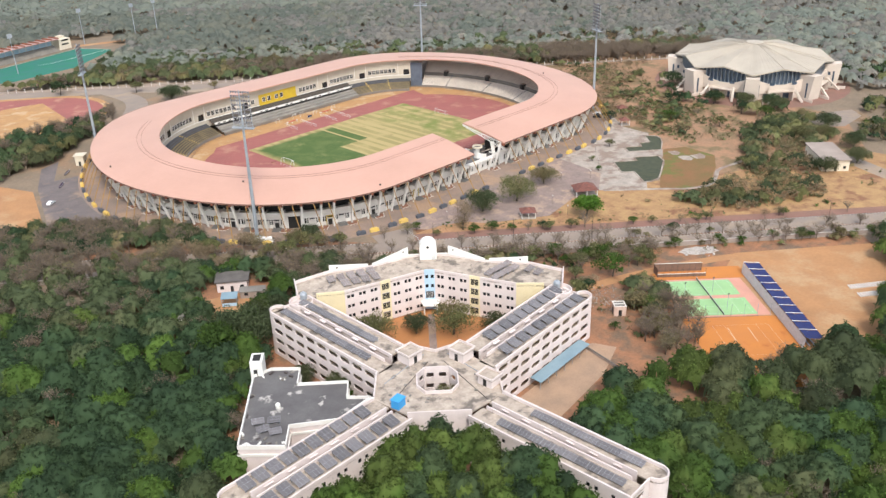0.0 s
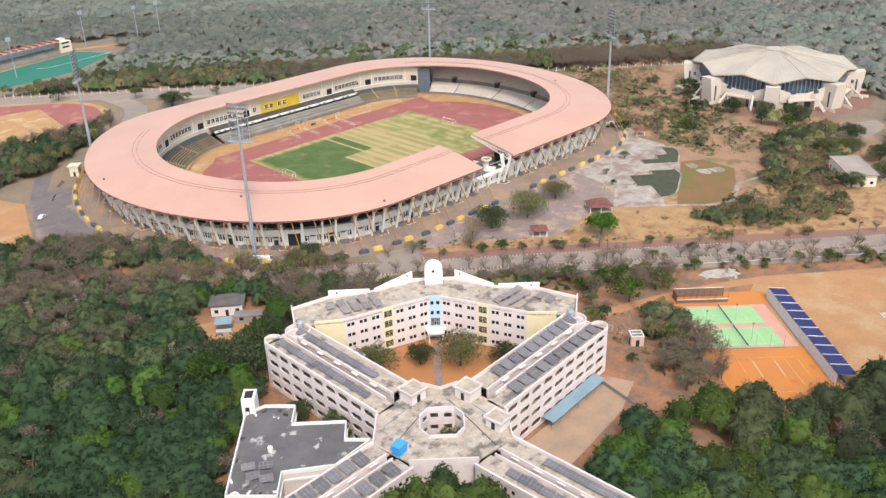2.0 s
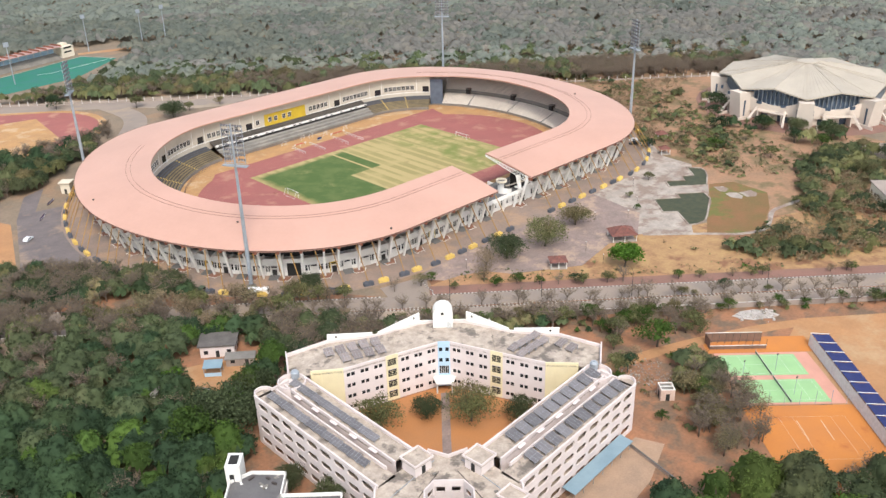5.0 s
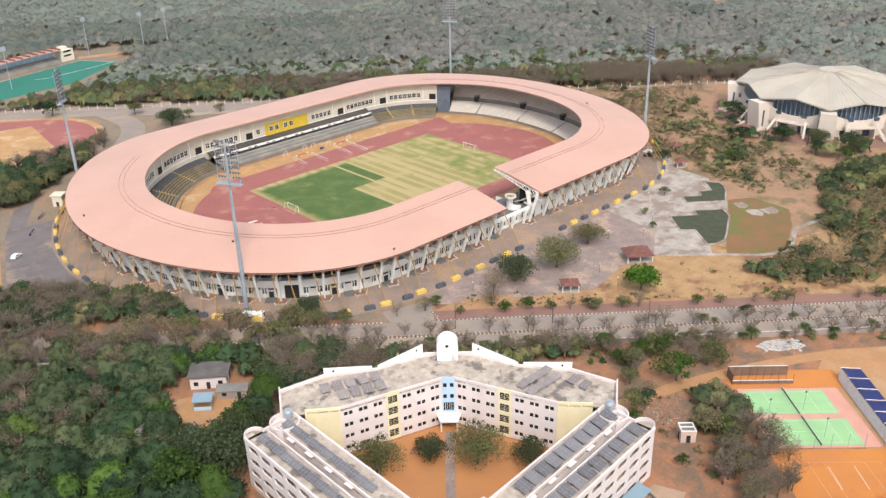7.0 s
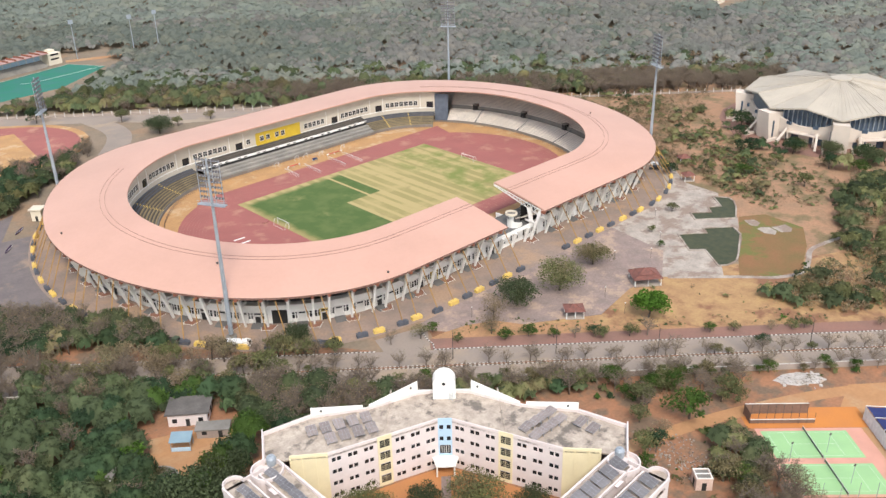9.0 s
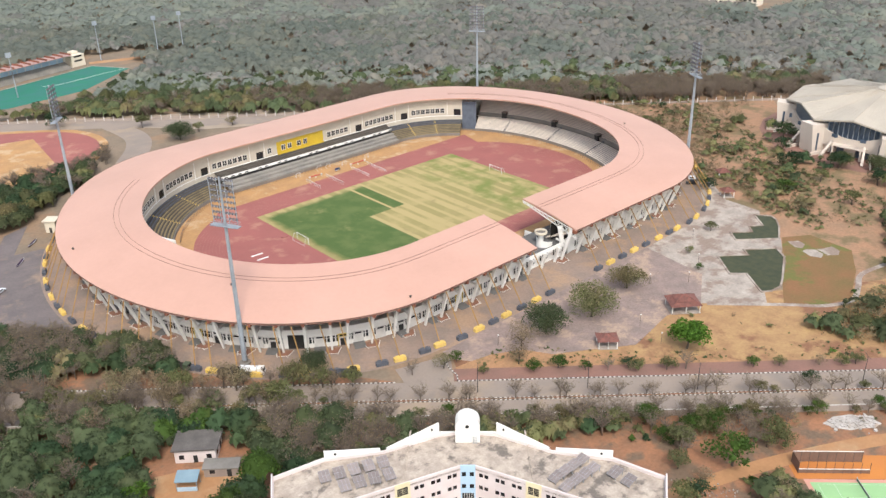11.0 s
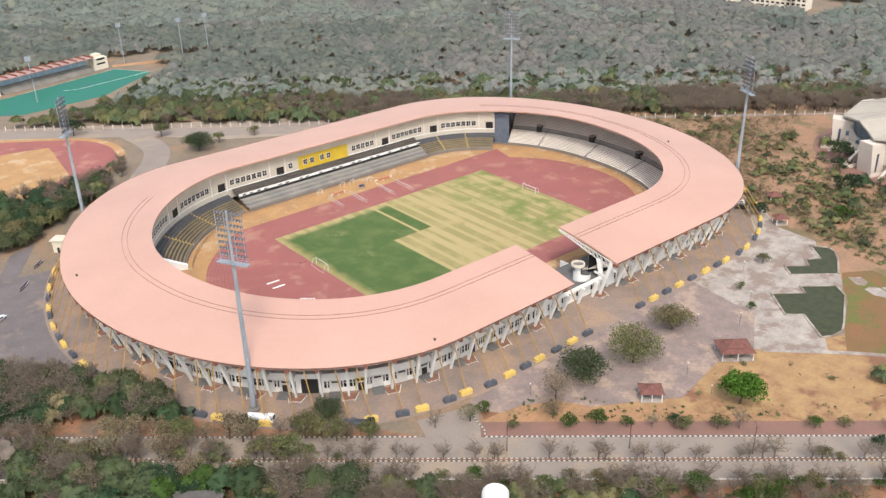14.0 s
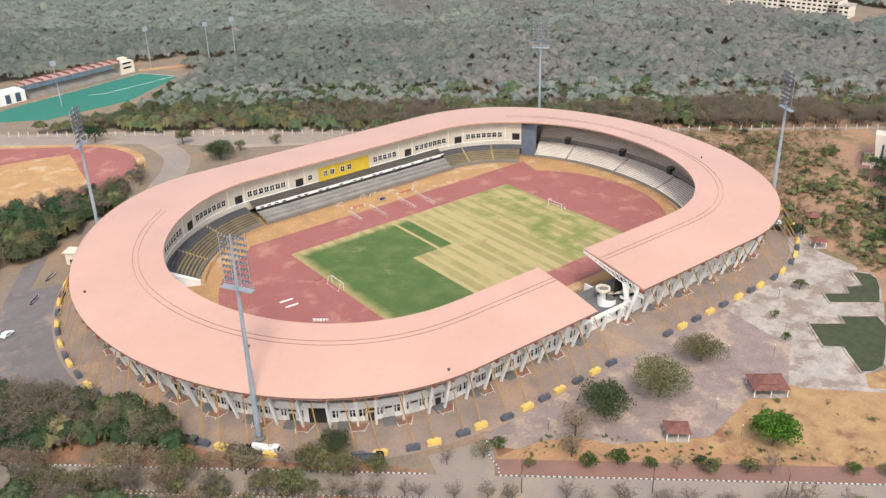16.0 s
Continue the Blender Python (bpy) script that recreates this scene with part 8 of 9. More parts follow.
def crown_arrays(rng, r, h, lobes, cards, size, core=True, level=1):
    """A crown round the origin: lobes with a rough skin and leaf clusters over them. r: half width, h: height."""
    V, T, Q = [], [], []
    nv = 0
    cp, cn = [], []
    for i in range(lobes):
        a = 2 * math.pi * (i + rng.uniform(-0.3, 0.3)) / max(lobes - 1, 1)
        if i == 0:
            c, lr = np.array([rng.uniform(-0.15, 0.15) * r, rng.uniform(-0.15, 0.15) * r, h * 0.62]), r * 0.5
        else:
            rr = r * rng.uniform(0.34, 0.8)
            c = np.array([rr * math.cos(a), rr * math.sin(a), h * (0.74 - 0.5 * (rr / r) ** 2 + rng.uniform(-0.16, 0.12))])
            lr = r * rng.uniform(0.22, 0.44)
        bv, bf = ICO2 if level == 2 else ICO1
        k = rng.uniform(0.72, 1.12, (len(bv), 1))
        sq = np.array([1, 1, rng.uniform(0.65, 0.85)])
        if core and i < 4:
            V.append(bv * k * lr * 0.56 * sq + c)
            T.append(bf + nv)
            nv += len(bv)
        m = max(int(cards * lr * lr / (r * r) / lobes * 3.6), 3)
        p = rng.normal(0, 1, (m, 3))
        p /= np.linalg.norm(p, axis=1, keepdims=True)
        p[:, 2] = np.where(p[:, 2] < -0.7, -p[:, 2], p[:, 2])
        cp.append(p * lr * rng.uniform(0.62, 1.12, (m, 1)) * sq + c)
        cn.append(p)
    if not core:
        inner = rng.normal(0, 0.2, (max(cards // 6, 4), 3)) * r + np.array([0, 0, h * 0.45])
        cp.append(inner)
        cn.append(np.tile([0, 0, 1.0], (len(inner), 1)))
    cv, cf = leaf_cards(rng, np.concatenate(cp), np.concatenate(cn), size)
    V.append(cv)
    tri = np.concatenate(T) if T else np.zeros((0, 3), int)
    cf = cf + nv
    tri = np.concatenate([tri, cf[:, [0, 1, 2]], cf[:, [0, 2, 3]]])
    return np.concatenate(V), tri


def trunk_sheet(rng, h, r, crown_r, n=5):
    sh = Sheet()
    top = Vector((rng.uniform(-0.3, 0.3), rng.uniform(-0.3, 0.3), h))
    sh.tube((0, 0, -0.1), top * 0.5, r, r * 0.75, 7)
    sh.tube(top * 0.5, top, r * 0.75, r * 0.5, 7)
    for i in range(n):
        a = 2 * math.pi * (i + rng.uniform(-0.3, 0.3)) / n
        b = top * rng.uniform(0.6, 1.0)
        e = b + Vector((math.cos(a) * crown_r * 0.6, math.sin(a) * crown_r * 0.6, crown_r * rng.uniform(0.4, 0.8)))
        sh.tube(b, e, r * 0.42, r * 0.12, 5)
    return sh


TREE_KINDS = {}


def tree_meshes(key, seed, r, h, trunk, lobes, cards, size, leaf, core=True):
    rng = np.random.default_rng(seed)
    V, F = crown_arrays(rng, r, h, lobes, cards, size, core, 1)
    V[:, :2] *= 1.12
    V[:, 2] += trunk
    TREE_KINDS[key] = (trunk_sheet(random.Random(seed), trunk + h * 0.25, 0.10 * r ** 0.7, r).mesh("trunk", M_BARK), fast_mesh("crown", V, F, leaf), r)


def bare_meshes(key, seed, h, spread, leaf_cards_n=0):
    """A leafless tree: limbs that fork twice into twigs."""
    rnd = random.Random(seed)
    sh, tips = Sheet(), []
    sh.tube((0, 0, 0), (0, 0, h * 0.35), 0.17, 0.13, 6)
    for i in range(7):
        a = 2 * math.pi * i / 7 + rnd.uniform(-0.4, 0.4)
        b = Vector((0, 0, h * rnd.uniform(0.22, 0.38)))
        e = b + Vector((math.cos(a), math.sin(a), 0)) * spread * rnd.uniform(0.4, 0.7) + Vector((0, 0, h * rnd.uniform(0.2, 0.4)))
        sh.tube(b, e, 0.09, 0.05, 4, caps=False)
        for j in range(5):
            f = b.lerp(e, rnd.uniform(0.4, 1.0))
            g = f + Vector((rnd.gauss(0, 1), rnd.gauss(0, 1), rnd.uniform(0.3, 1.4))) * spread * 0.28
            sh.tube(f, g, 0.05, 0.025, 3, caps=False)
            for k in range(4):
                q = f.lerp(g, rnd.uniform(0.3, 1.0))
                w = q + Vector((rnd.gauss(0, 1), rnd.gauss(0, 1), rnd.uniform(0.1, 1.2))) * spread * 0.16
                sh.tube(q, w, 0.035, 0.012, 3, caps=False)
                tips.append(w)
    rng = np.random.default_rng(seed)
    m = max(leaf_cards_n, 8)
    idx = rng.integers(0, len(tips), m)
    pts = np.array([tips[i][:] for i in idx]) + rng.normal(0, 0.25, (m, 3))
    V, F = leaf_cards(rng, pts, rng.normal(0, 1, (m, 3)), 0.11)
    TREE_KINDS[key] = (sh.mesh("trunk", M_TWIG), fast_mesh("crown", V, F, L_BROWN), spread)


M_TWIG = mat("dry_twigs", (0.185, 0.142, 0.108), (0.145, 0.112, 0.088), size=2, rough=0.95)
for i in range(4):
    tree_meshes(("green", i), 11 + i, 4.2, 5.6, 1.5, 13, 2300, 0.22, L_GREEN)
    tree_meshes(("deep", i), 21 + i, 4.0, 5.4, 1.4, 13, 2300, 0.22, L_DEEP)
    tree_meshes(("olive", i), 31 + i, 3.8, 5.0, 1.4, 12, 1900, 0.21, L_OLIVE)
    tree_meshes(("brown", i), 41 + i, 3.4, 4.8, 1.3, 11, 1300, 0.15, L_BROWN, False)
    bare_meshes(("bare", i), 51 + i, 6.5, 3.2, 110)
for i in range(3):
    tree_meshes(("great_olive", i), 71 + i, 6.0, 8.2, 0.7, 24, 9000, 0.17, L_OLIVE, False)
    tree_meshes(("great_deep", i), 81 + i, 5.6, 7.6, 0.4, 24, 10000, 0.17, L_MID, False)
    tree_meshes(("great_brown", i), 91 + i, 4.2, 8.2, 0.9, 20, 3200, 0.12, L_BROWN, False)
tree_meshes(("bright", 0), 61, 4.0, 5.4, 0.5, 20, 8000, 0.19, L_BRIGHT)
tree_meshes(("bright", 1), 62, 3.6, 5.0, 0.6, 20, 7000, 0.19, L_BRIGHT)
TREE_LABEL = {
    "green": "leafy green broadleaf tree", "deep": "dense dark green tree", "olive": "dusty olive-green tree",
    "brown": "sparse tree with dry brown leaves", "bare": "leafless grey-brown tree", "bright": "rounded bright green tree",
    "great_olive": "large spreading olive-green tree", "great_deep": "large dense dark green tree", "great_brown": "tall twiggy tree with dry brown leaves"}


def plant(kind, x, y, r, squash=1.0, rnd=random.Random(3), where="on dry ground"):  # squash: stretch of the height
    """A tree of half width r at a place."""
    n = 2 if kind == "bright" else 3 if kind.startswith("great") else 4
    tr, cr, r0 = TREE_KINDS[(kind, rnd.randrange(n))]
    t = thing("tree", TREE_LABEL[kind] + " " + where, "tree", group="")
    s = r / r0
    t.matrix_world = Matrix.Translation((x, y, 0)) @ Matrix.Rotation(rnd.uniform(0, 6.28), 4, "Z") @ Matrix.Diagonal((s, s, s * squash, 1))
    part("trunk", tr, None, t)
    part("crown", cr, None, t)
    return t


# trees of the court, the plaza and the road side
def hp(u, v):
    p = HM @ Vector((u, v, 0))
    return p.x, p.y


for kind, u, v, r in (("great_olive", 6.4, -27.5, 6.2), ("great_deep", -4.8, -26, 4.0), ("great_olive", -17, -30.5, 5.6), ("great_deep", 19, -27.5, 4.0), ("great_olive", 2.6, -71.4, 4.6),
                      ("great_deep", -36, -51.5, 4.0), ("great_deep", -26, -57.5, 4.4), ("green", -24.5, -61, 2.6),
                      ("great_deep", -55, -30, 8.5), ("great_deep", -49, -19, 6.5), ("green", -60, -38, 6.5), ("green", 44.5, -19.5, 2.4), ("deep", 50, -8, 3.0), ("olive", 47, -9, 3.2)):
    plant(kind, *hp(u, v), r, 1.9 if abs(u) < 4 and v < -60 else 1.25, where="beside the hostel")
for kind, x, y, r in (("great_deep", -34.2, -100.4, 6.6), ("great_olive", -17.6, -104, 7.4), ("great_olive", 4.6, -100.4, 5.8), ("great_brown", -46.2, -101.6, 4.4), ("great_brown", -52.5, -106.5, 3.4), ("bright", -12.4, -134.2, 5.6), ("great_deep", 92, -184, 5.0), ("great_deep", 111, -190, 5.4), ("great_deep", 131, -181, 5.6), ("great_olive", 135, -166, 5.0), ("great_olive", 126, -158, 5.4), ("great_deep", 153, -160, 5.6), ("great_deep", 165, -111, 5.0), ("great_deep", 166, -127, 5.4), ("great_olive", 158, -98, 5.0), ("deep", 156, -98, 5), ("deep", 148, -118, 4.4), ("deep", 165.5, -126, 5), ("deep", 142, -83, 5), ("green", 114, -96, 4), ("olive", 121, -120, 3.6), ("deep", 176, -62, 5.5), ("deep", 160, -70, 4), ("olive", 136, -100, 3.4), ("green", 150, -130, 4), ("deep", -63, 210, 5.2), ("olive", -31, 178, 4.2), ("great_deep", -26.6, 145, 6.8), ("olive", -14, 150, 3), ("olive", 4, 148, 3), ("green", -48, -170, 5.4), ("olive", -58, -162, 2.8), ("brown", -58.7, -169, 2.6), ("green", -77, -190, 1.8), ("olive", -33, -175, 2.8), ("olive", -36, -172, 2.4), ("green", -71.5, -173, 2.4), ("bright", -155.5, -86.5, 3.8), ("great_olive", -155, -97, 3.6),
                      ("green", -52.1, -111.8, 2.3), ("green", -46.2, -115.4, 2.5), ("green", -41.6, -121.2, 1.9), ("deep", -32, -128.6, 2.0), ("green", 32, -109.4, 1.5),
                      ("deep", -3.6, -166.5, 2.3), ("green", -64, -93.4, 2.2), ("great_deep", -95.6, -69.4, 4.4), ("deep", 96, -72, 3.4), ("olive", 62, -95, 2.4), ("olive", 41, -100, 1.6)):
    plant(kind, x, y, r, where="on the plaza side")
rr = random.Random(17)
# bare trees and shrubs along the road
for i in range(70):
    s = -100 + i * 4.6 + rr.uniform(-2, 2)
    for n0, kinds, keep in ((-3.2, ("bare", "brown", "olive", "green", "bare"), 0.42), (8.5, ("bare", "bare", "bare", "olive"), 0.8 if s < 70 else 0.5), (16.4, ("bare", "bare", "olive", "bare", "green", "bare"), 0.85), (18.6, ("bare", "bare", "green", "olive"), 0.7)):
        if n0 == -3.2 and s < -9:
            if rr.random() < 0.7 and s > -95:
                x, y, _ = rd(s, rr.uniform(-9, -2))
                if g_outer(x, y) > 1.2:
                    plant(rr.choice(("bare", "bare", "bare", "brown", "olive")), x, y, rr.uniform(2.2, 3.4), where="between road and stadium", rnd=rr)
            continue
        if rr.random() < keep and not -24 < s < -9.5 or (rr.random() < keep and n0 > 5):
            x, y, _ = rd(s + rr.uniform(-1.5, 1.5), n0 + rr.uniform(-0.3, 0.3))
            k = rr.choice(kinds)
            plant(k, x, y, rr.uniform(1.3, 2.6) if k != "bare" else rr.uniform(2.4, 3.8), where="along the road", rnd=rr)


def inside(poly, x, y):
    c = False
    for (x0, y0), (x1, y1) in zip(poly, poly[1:] + poly[:1]):
        if (y0 > y) != (y1 > y) and x < (x1 - x0) * (y - y0) / (y1 - y0) + x0:
            c = not c
    return c


def fill(poly, gap, rnd, avoid=(), loose=0.5):
    xs, ys = [p[0] for p in poly], [p[1] for p in poly]
    out = []
    y = min(ys)
    while y < max(ys):
        x = min(xs)
        while x < max(xs):
            px, py = x + rnd.uniform(-loose, loose) * gap, y + rnd.uniform(-loose, loose) * gap
            if inside(poly, px, py) and not any(inside(a, px, py) for a in avoid):
                out.append((px, py))
            x += gap
        y += gap * 0.9
    return out


def clustered(pts, rnd, scale=16, cut=0.0, seed=1.0):
    """Keeps the points where slow noise is high, so that plants stand in clumps."""
    return [(x, y) for x, y in pts if noise.noise(Vector((x / scale, y / scale, seed))) > cut + rnd.uniform(-0.12, 0.12)]




def triangles(me):
    me.calc_loop_triangles()
    V = np.zeros(len(me.vertices) * 3, dtype=np.float32)
    me.vertices.foreach_get("co", V)
    F = np.zeros(len(me.loop_triangles) * 3, dtype=np.int32)
    me.loop_triangles.foreach_get("vertices", F)
    return V.reshape(-1, 3), F.reshape(-1, 3)


def bare_trees(places, where):
    """Leafless trees past counting, joined: (x, y, half width, turn, variant) each."""
    for layer, material in ((0, M_TWIG), (1, L_BROWN)):
        VV, FF, n = [], [], 0
        src = [triangles(TREE_KINDS[("bare", i)][layer]) for i in range(4)]
        for x, y, r, a, i in places:
            V, F = src[i]
            k = r / TREE_KINDS[("bare", i)][2]
            c, d = math.cos(a) * k, math.sin(a) * k
            VV.append(np.stack([V[:, 0] * c - V[:, 1] * d + x, V[:, 0] * d + V[:, 1] * c + y, V[:, 2] * k * 1.15], 1))
            FF.append(F + n)
            n += len(V)
        tagged(new("bare_trees", fast_mesh("bare_trees", np.concatenate(VV), np.concatenate(FF), material)), "leafless grey-brown trees " + where, "trees", kind="stuff")


def canopy(name, pts, rnd, sizes, shades, label, step=0.9, leaf=0.24, per=5.0, rise=1.5, rough=0.45, low=0.12, base=0.0, greener=None, puffs=8, bare=""):
    """Woods over an area: crowns of many rounded boughs, grown into one uneven canopy, thick with leaf clusters; one mesh of each leaf colour.
    sizes: half widths, step: grid of the skin, per: leaf clusters to a square metre, rise: height of a crown to its half width, puffs: boughs of a crown,
    bare: where leafless trees stand in for the brown crowns."""
    names = list(shades)
    wts = [shades[k] for k in names]
    pad = sizes[1] + step * 2
    x0, y0 = min(p[0] for p in pts) - pad, min(p[1] for p in pts) - pad
    nx, ny = int((max(p[0] for p in pts) + pad - x0) / step) + 2, int((max(p[1] for p in pts) + pad - y0) / step) + 2
    H = np.zeros((nx, ny))
    I = np.full((nx, ny), -1, dtype=int)
    kinds, twigs = [], []

    def dome(cx, cy, r, top, drop):
        """Raises the skin to a cap of half width r that falls by drop from its middle to its rim."""
        i0, i1 = max(int((cx - r - x0) / step), 0), min(int((cx + r - x0) / step) + 2, nx)
        j0, j1 = max(int((cy - r - y0) / step), 0), min(int((cy + r - y0) / step) + 2, ny)
        gx, gy = np.meshgrid(x0 + np.arange(i0, i1) * step, y0 + np.arange(j0, j1) * step, indexing="ij")
        d = ((gx - cx) ** 2 + (gy - cy) ** 2) / (r * r)
        h = np.where(d < 1, top - drop * (1 - np.sqrt(np.clip(1 - d, 0, 1))), 0)
        sub = H[i0:i1, j0:j1]
        win = h > sub
        sub[win] = h[win]
        I[i0:i1, j0:j1][win] = len(kinds) - 1

    for x, y in pts:
        f = noise.noise(Vector((x / 40, y / 40, 3.7))) + (greener(x, y) if greener else 0.0)
        w = [max(v * (1 + 1.8 * f * (1 if i % 2 == 0 else -1)), 0.05) for i, v in enumerate(wts)]
        kinds.append(rnd.choices(range(len(names)), w)[0])
        r = sizes[0] + (sizes[1] - sizes[0]) * rnd.random()
        top = r * rise * rnd.uniform(0.8, 1.25) + base * rnd.uniform(0.86, 1.12)
        if names[kinds[-1]] == "brown":
            if bare:
                for n in range(2):
                    twigs.append((x + rnd.uniform(-1.6, 1.6), y + rnd.uniform(-1.6, 1.6), rnd.uniform(2.6, 4.2), rnd.uniform(0, 6.28), rnd.randrange(4)))
                continue
            top *= 0.8
        dome(x, y, r, top, top * (1 - low))
        for n in range(puffs):
            an, q = rnd.uniform(0, 6.28), math.sqrt(rnd.random()) * 0.92
            pr = r * rnd.uniform(0.24, 0.42)
            z = top * (low + (1 - low) * math.sqrt(1 - q * q)) + pr * rnd.uniform(0.2, 0.75)
            dome(x + math.cos(an) * q * r, y + math.sin(an) * q * r, pr, z, min(pr * 1.25, z * 0.8))
    ok = H > 0
    rng = np.random.default_rng(rnd.randrange(10 ** 6))
    tint_of = rng.uniform(-1, 1, len(kinds))
    tint = tint_of[np.maximum(I, 0)]
    soft = rng.normal(0, 1, H.shape)
    soft = (soft + np.roll(soft, 1, 0) + np.roll(soft, 1, 1) + np.roll(soft, (1, 1), (0, 1))) / 2
    top_of = np.array(kinds)[np.maximum(I, 0)]
    airy = ok & np.isin(top_of, [i for i, nm in enumerate(names) if nm == "brown"])
    full = H.copy()
    H = np.where(airy, H * 0.55, H - np.minimum(H * 0.2, leaf * 1.4))
    H = np.where(ok, np.maximum(H + soft * rough * step, 0.1), 0)
    GX, GY = np.meshgrid(x0 + np.arange(nx) * step, y0 + np.arange(ny) * step, indexing="ij")
    jx, jy = rng.uniform(-0.3, 0.3, (2, nx, ny)) * step
    P = np.stack([GX + jx, GY + jy, H], -1)
    face = ok[:-1, :-1] & ok[1:, :-1] & ok[1:, 1:] & ok[:-1, 1:]
    kk = np.array(kinds)[np.maximum(I[:-1, :-1], 0)]
    idx = np.arange(nx * ny).reshape(nx, ny)
    for k, nm in enumerate(names):
        fi, fj = np.nonzero(face & (kk == k))
        if not len(fi):
            continue
        Q = np.stack([idx[fi, fj], idx[fi + 1, fj], idx[fi + 1, fj + 1], idx[fi, fj + 1]], 1)
        PV = P.reshape(-1, 3)
        e1, e2 = PV[Q[:, 2]] - PV[Q[:, 0]], PV[Q[:, 3]] - PV[Q[:, 1]]
        cr = np.cross(e1, e2)
        area = np.linalg.norm(cr, axis=1) / 2
        nrm = cr / (area[:, None] * 2 + 1e-9)
        # sprays of six leaf clusters each, standing off the skin
        m = int(area.sum() * per * (2.4 if nm == "brown" else 1.0) / 6) + 1
        pick = rng.choice(len(Q), m, p=area / area.sum())
        u, v = rng.uniform(0, 1, (2, m, 1))
        q = PV[Q[pick]]
        at = (q[:, 0] * (1 - u) + q[:, 1] * u) * (1 - v) + (q[:, 3] * (1 - u) + q[:, 2] * u) * v
        at = at + nrm[pick] * leaf * rng.uniform(0.2, 2.6 if nm != "brown" else 3.0, (m, 1)) + np.array([0, 0, leaf]) * rng.uniform(0, 0.8, (m, 1))
        if nm == "brown":
            lift = (full - H).ravel()[Q[pick, 0]]
            at[:, 2] += np.maximum(lift, 0) * rng.uniform(-0.6, 1.15, m)
        at = np.repeat(at, 6, 0) + rng.normal(0, 1, (m * 6, 3)) * leaf * np.array([1.2, 1.2, 0.6])
        cv, cf = leaf_cards(rng, at, np.repeat(nrm[pick], 6, 0), leaf * (0.8 if nm == "brown" else 1.0), 0.8)
        ct_ = np.repeat(tint.ravel()[Q[pick, 0]], 24)
        used, inv = np.unique(Q.ravel(), return_inverse=True)
        V = np.concatenate([PV[used], cv])
        T = np.concatenate([tint.ravel()[used], ct_])
        F = np.concatenate([inv.reshape(-1, 4), cf + len(used)])
        if nm == "brown":  # twigs and dry leaves alone, open to the ground
            V, F, T = cv, cf, ct_
        me = fast_mesh(name, V, F, {"green": L_GREEN, "deep": L_DEEP, "olive": L_OLIVE, "brown": L_BROWN, "mid": L_MID, "far": L_FAR, "fargrey": L_FARGREY}[nm], soft=step > 0.95)
        me.attributes.new("tint", "FLOAT", "POINT").data.foreach_set("value", T.astype(np.float32))
        tagged(new(name, me), label[nm], "trees", kind="stuff")
    if twigs:
        bare_trees(twigs, bare)


hostel_box = [hp(u, v) for u, v in ((-50, -50), (-49, -90), (-52, -116), (-36, -118), (0, -95), (36, -118), (56, -112), (22, -78), (18, -70), (52, -36), (45, -8), (30, -2), (0, 8), (-30, -2), (-43, -8), (-48, -30), (-46, -50))]
yard_r = [hp(u, v) for u, v in ((18, -66), (46, -36), (60, -44), (34, -76))]
sheds = [(-148, -72), (-130, -78), (-127, -92), (-140, -109), (-150, -112), (-158, -101), (-154, -84)]
near_left = [(-122, -76), (-100, -96), (-118, -106), hp(-46, -12), hp(-48, -50), hp(-50, -118), (-190, -190), (-242, -142), (-232, -70), (-208, -2), (-190, -8), (-150, -50)]
fr = random.Random(23)
LAB = {"mid": "dull green woodland crowns", "green": "dense green woodland crowns", "deep": "dark green woodland crowns", "olive": "dusty olive woodland crowns", "brown": "dry brown woodland crowns", "far": "green forest canopy paled for haze", "fargrey": "dry grey-brown forest canopy paled for haze"}
alley = [(-150, -124), (-134, -112), (-128, -96), (-140, -104), (-158, -126)]
left_pts = fill(near_left, 4.9, fr, (hostel_box, sheds, alley))
by_road = [p for p in left_pts if (Vector((*p, 0)) - RO).dot(RN) < 40]
canopy("woodland", [p for p in left_pts if p not in by_road], fr, (2.4, 5.2), {"green": 0.8, "mid": 1.5, "deep": 6.2, "brown": 0.9}, LAB, 0.6, 0.25, 5.8, rise=1.6, rough=0.3, puffs=11, bare="in the woods")
canopy("woodland", by_road, fr, (2.0, 4.2), {"green": 0.8, "mid": 5.0, "deep": 2.2, "brown": 1.2}, LAB, 0.6, 0.25, 5.8, rise=1.6, rough=0.3, puffs=11, bare="in the woods")
beside = [hp(u, v) for u, v in ((-66, -46), (-54, -45), (-53, -22), (-48, -9), (-44, -4), (-49, -3), (-56, -12), (-60, -28), (-66, -36))]
canopy("woodland", fill(beside, 6.2, fr), fr, (3.6, 5.2), {"green": 3, "deep": 3.2}, LAB, 0.55, 0.25, 6.5, rise=1.1, base=4.2, rough=0.3, puffs=14)
near_right = [hp(20, -86), hp(34, -80), hp(47, -62), (-97, -207), (-92, -213), (-82, -222), (-72, -231), (-55, -242), (-36, -250), (0, -240), (40, -222), (30, -250), (-60, -292), hp(60, -130), hp(10, -130)]
clearing = [(-98, -213), (-89, -220), (-96, -230), (-106, -226)]
canopy("woodland", fill(near_right, 5.2, fr, (hostel_box, yard_r, clearing)), fr, (2.8, 5.6), {"green": 3.0, "mid": 2.4, "deep": 3.0, "brown": 1.4}, LAB, 0.6, 0.25, 6, rise=1.65, rough=0.3, puffs=12, bare="in the woods")
front = [hp(u, v) for u, v in ((-3, -87), (3, -88), (9, -95), (17, -104), (26, -112), (34, -124), (34, -130), (-34, -130), (-25, -115), (-18, -104), (-10, -94))]
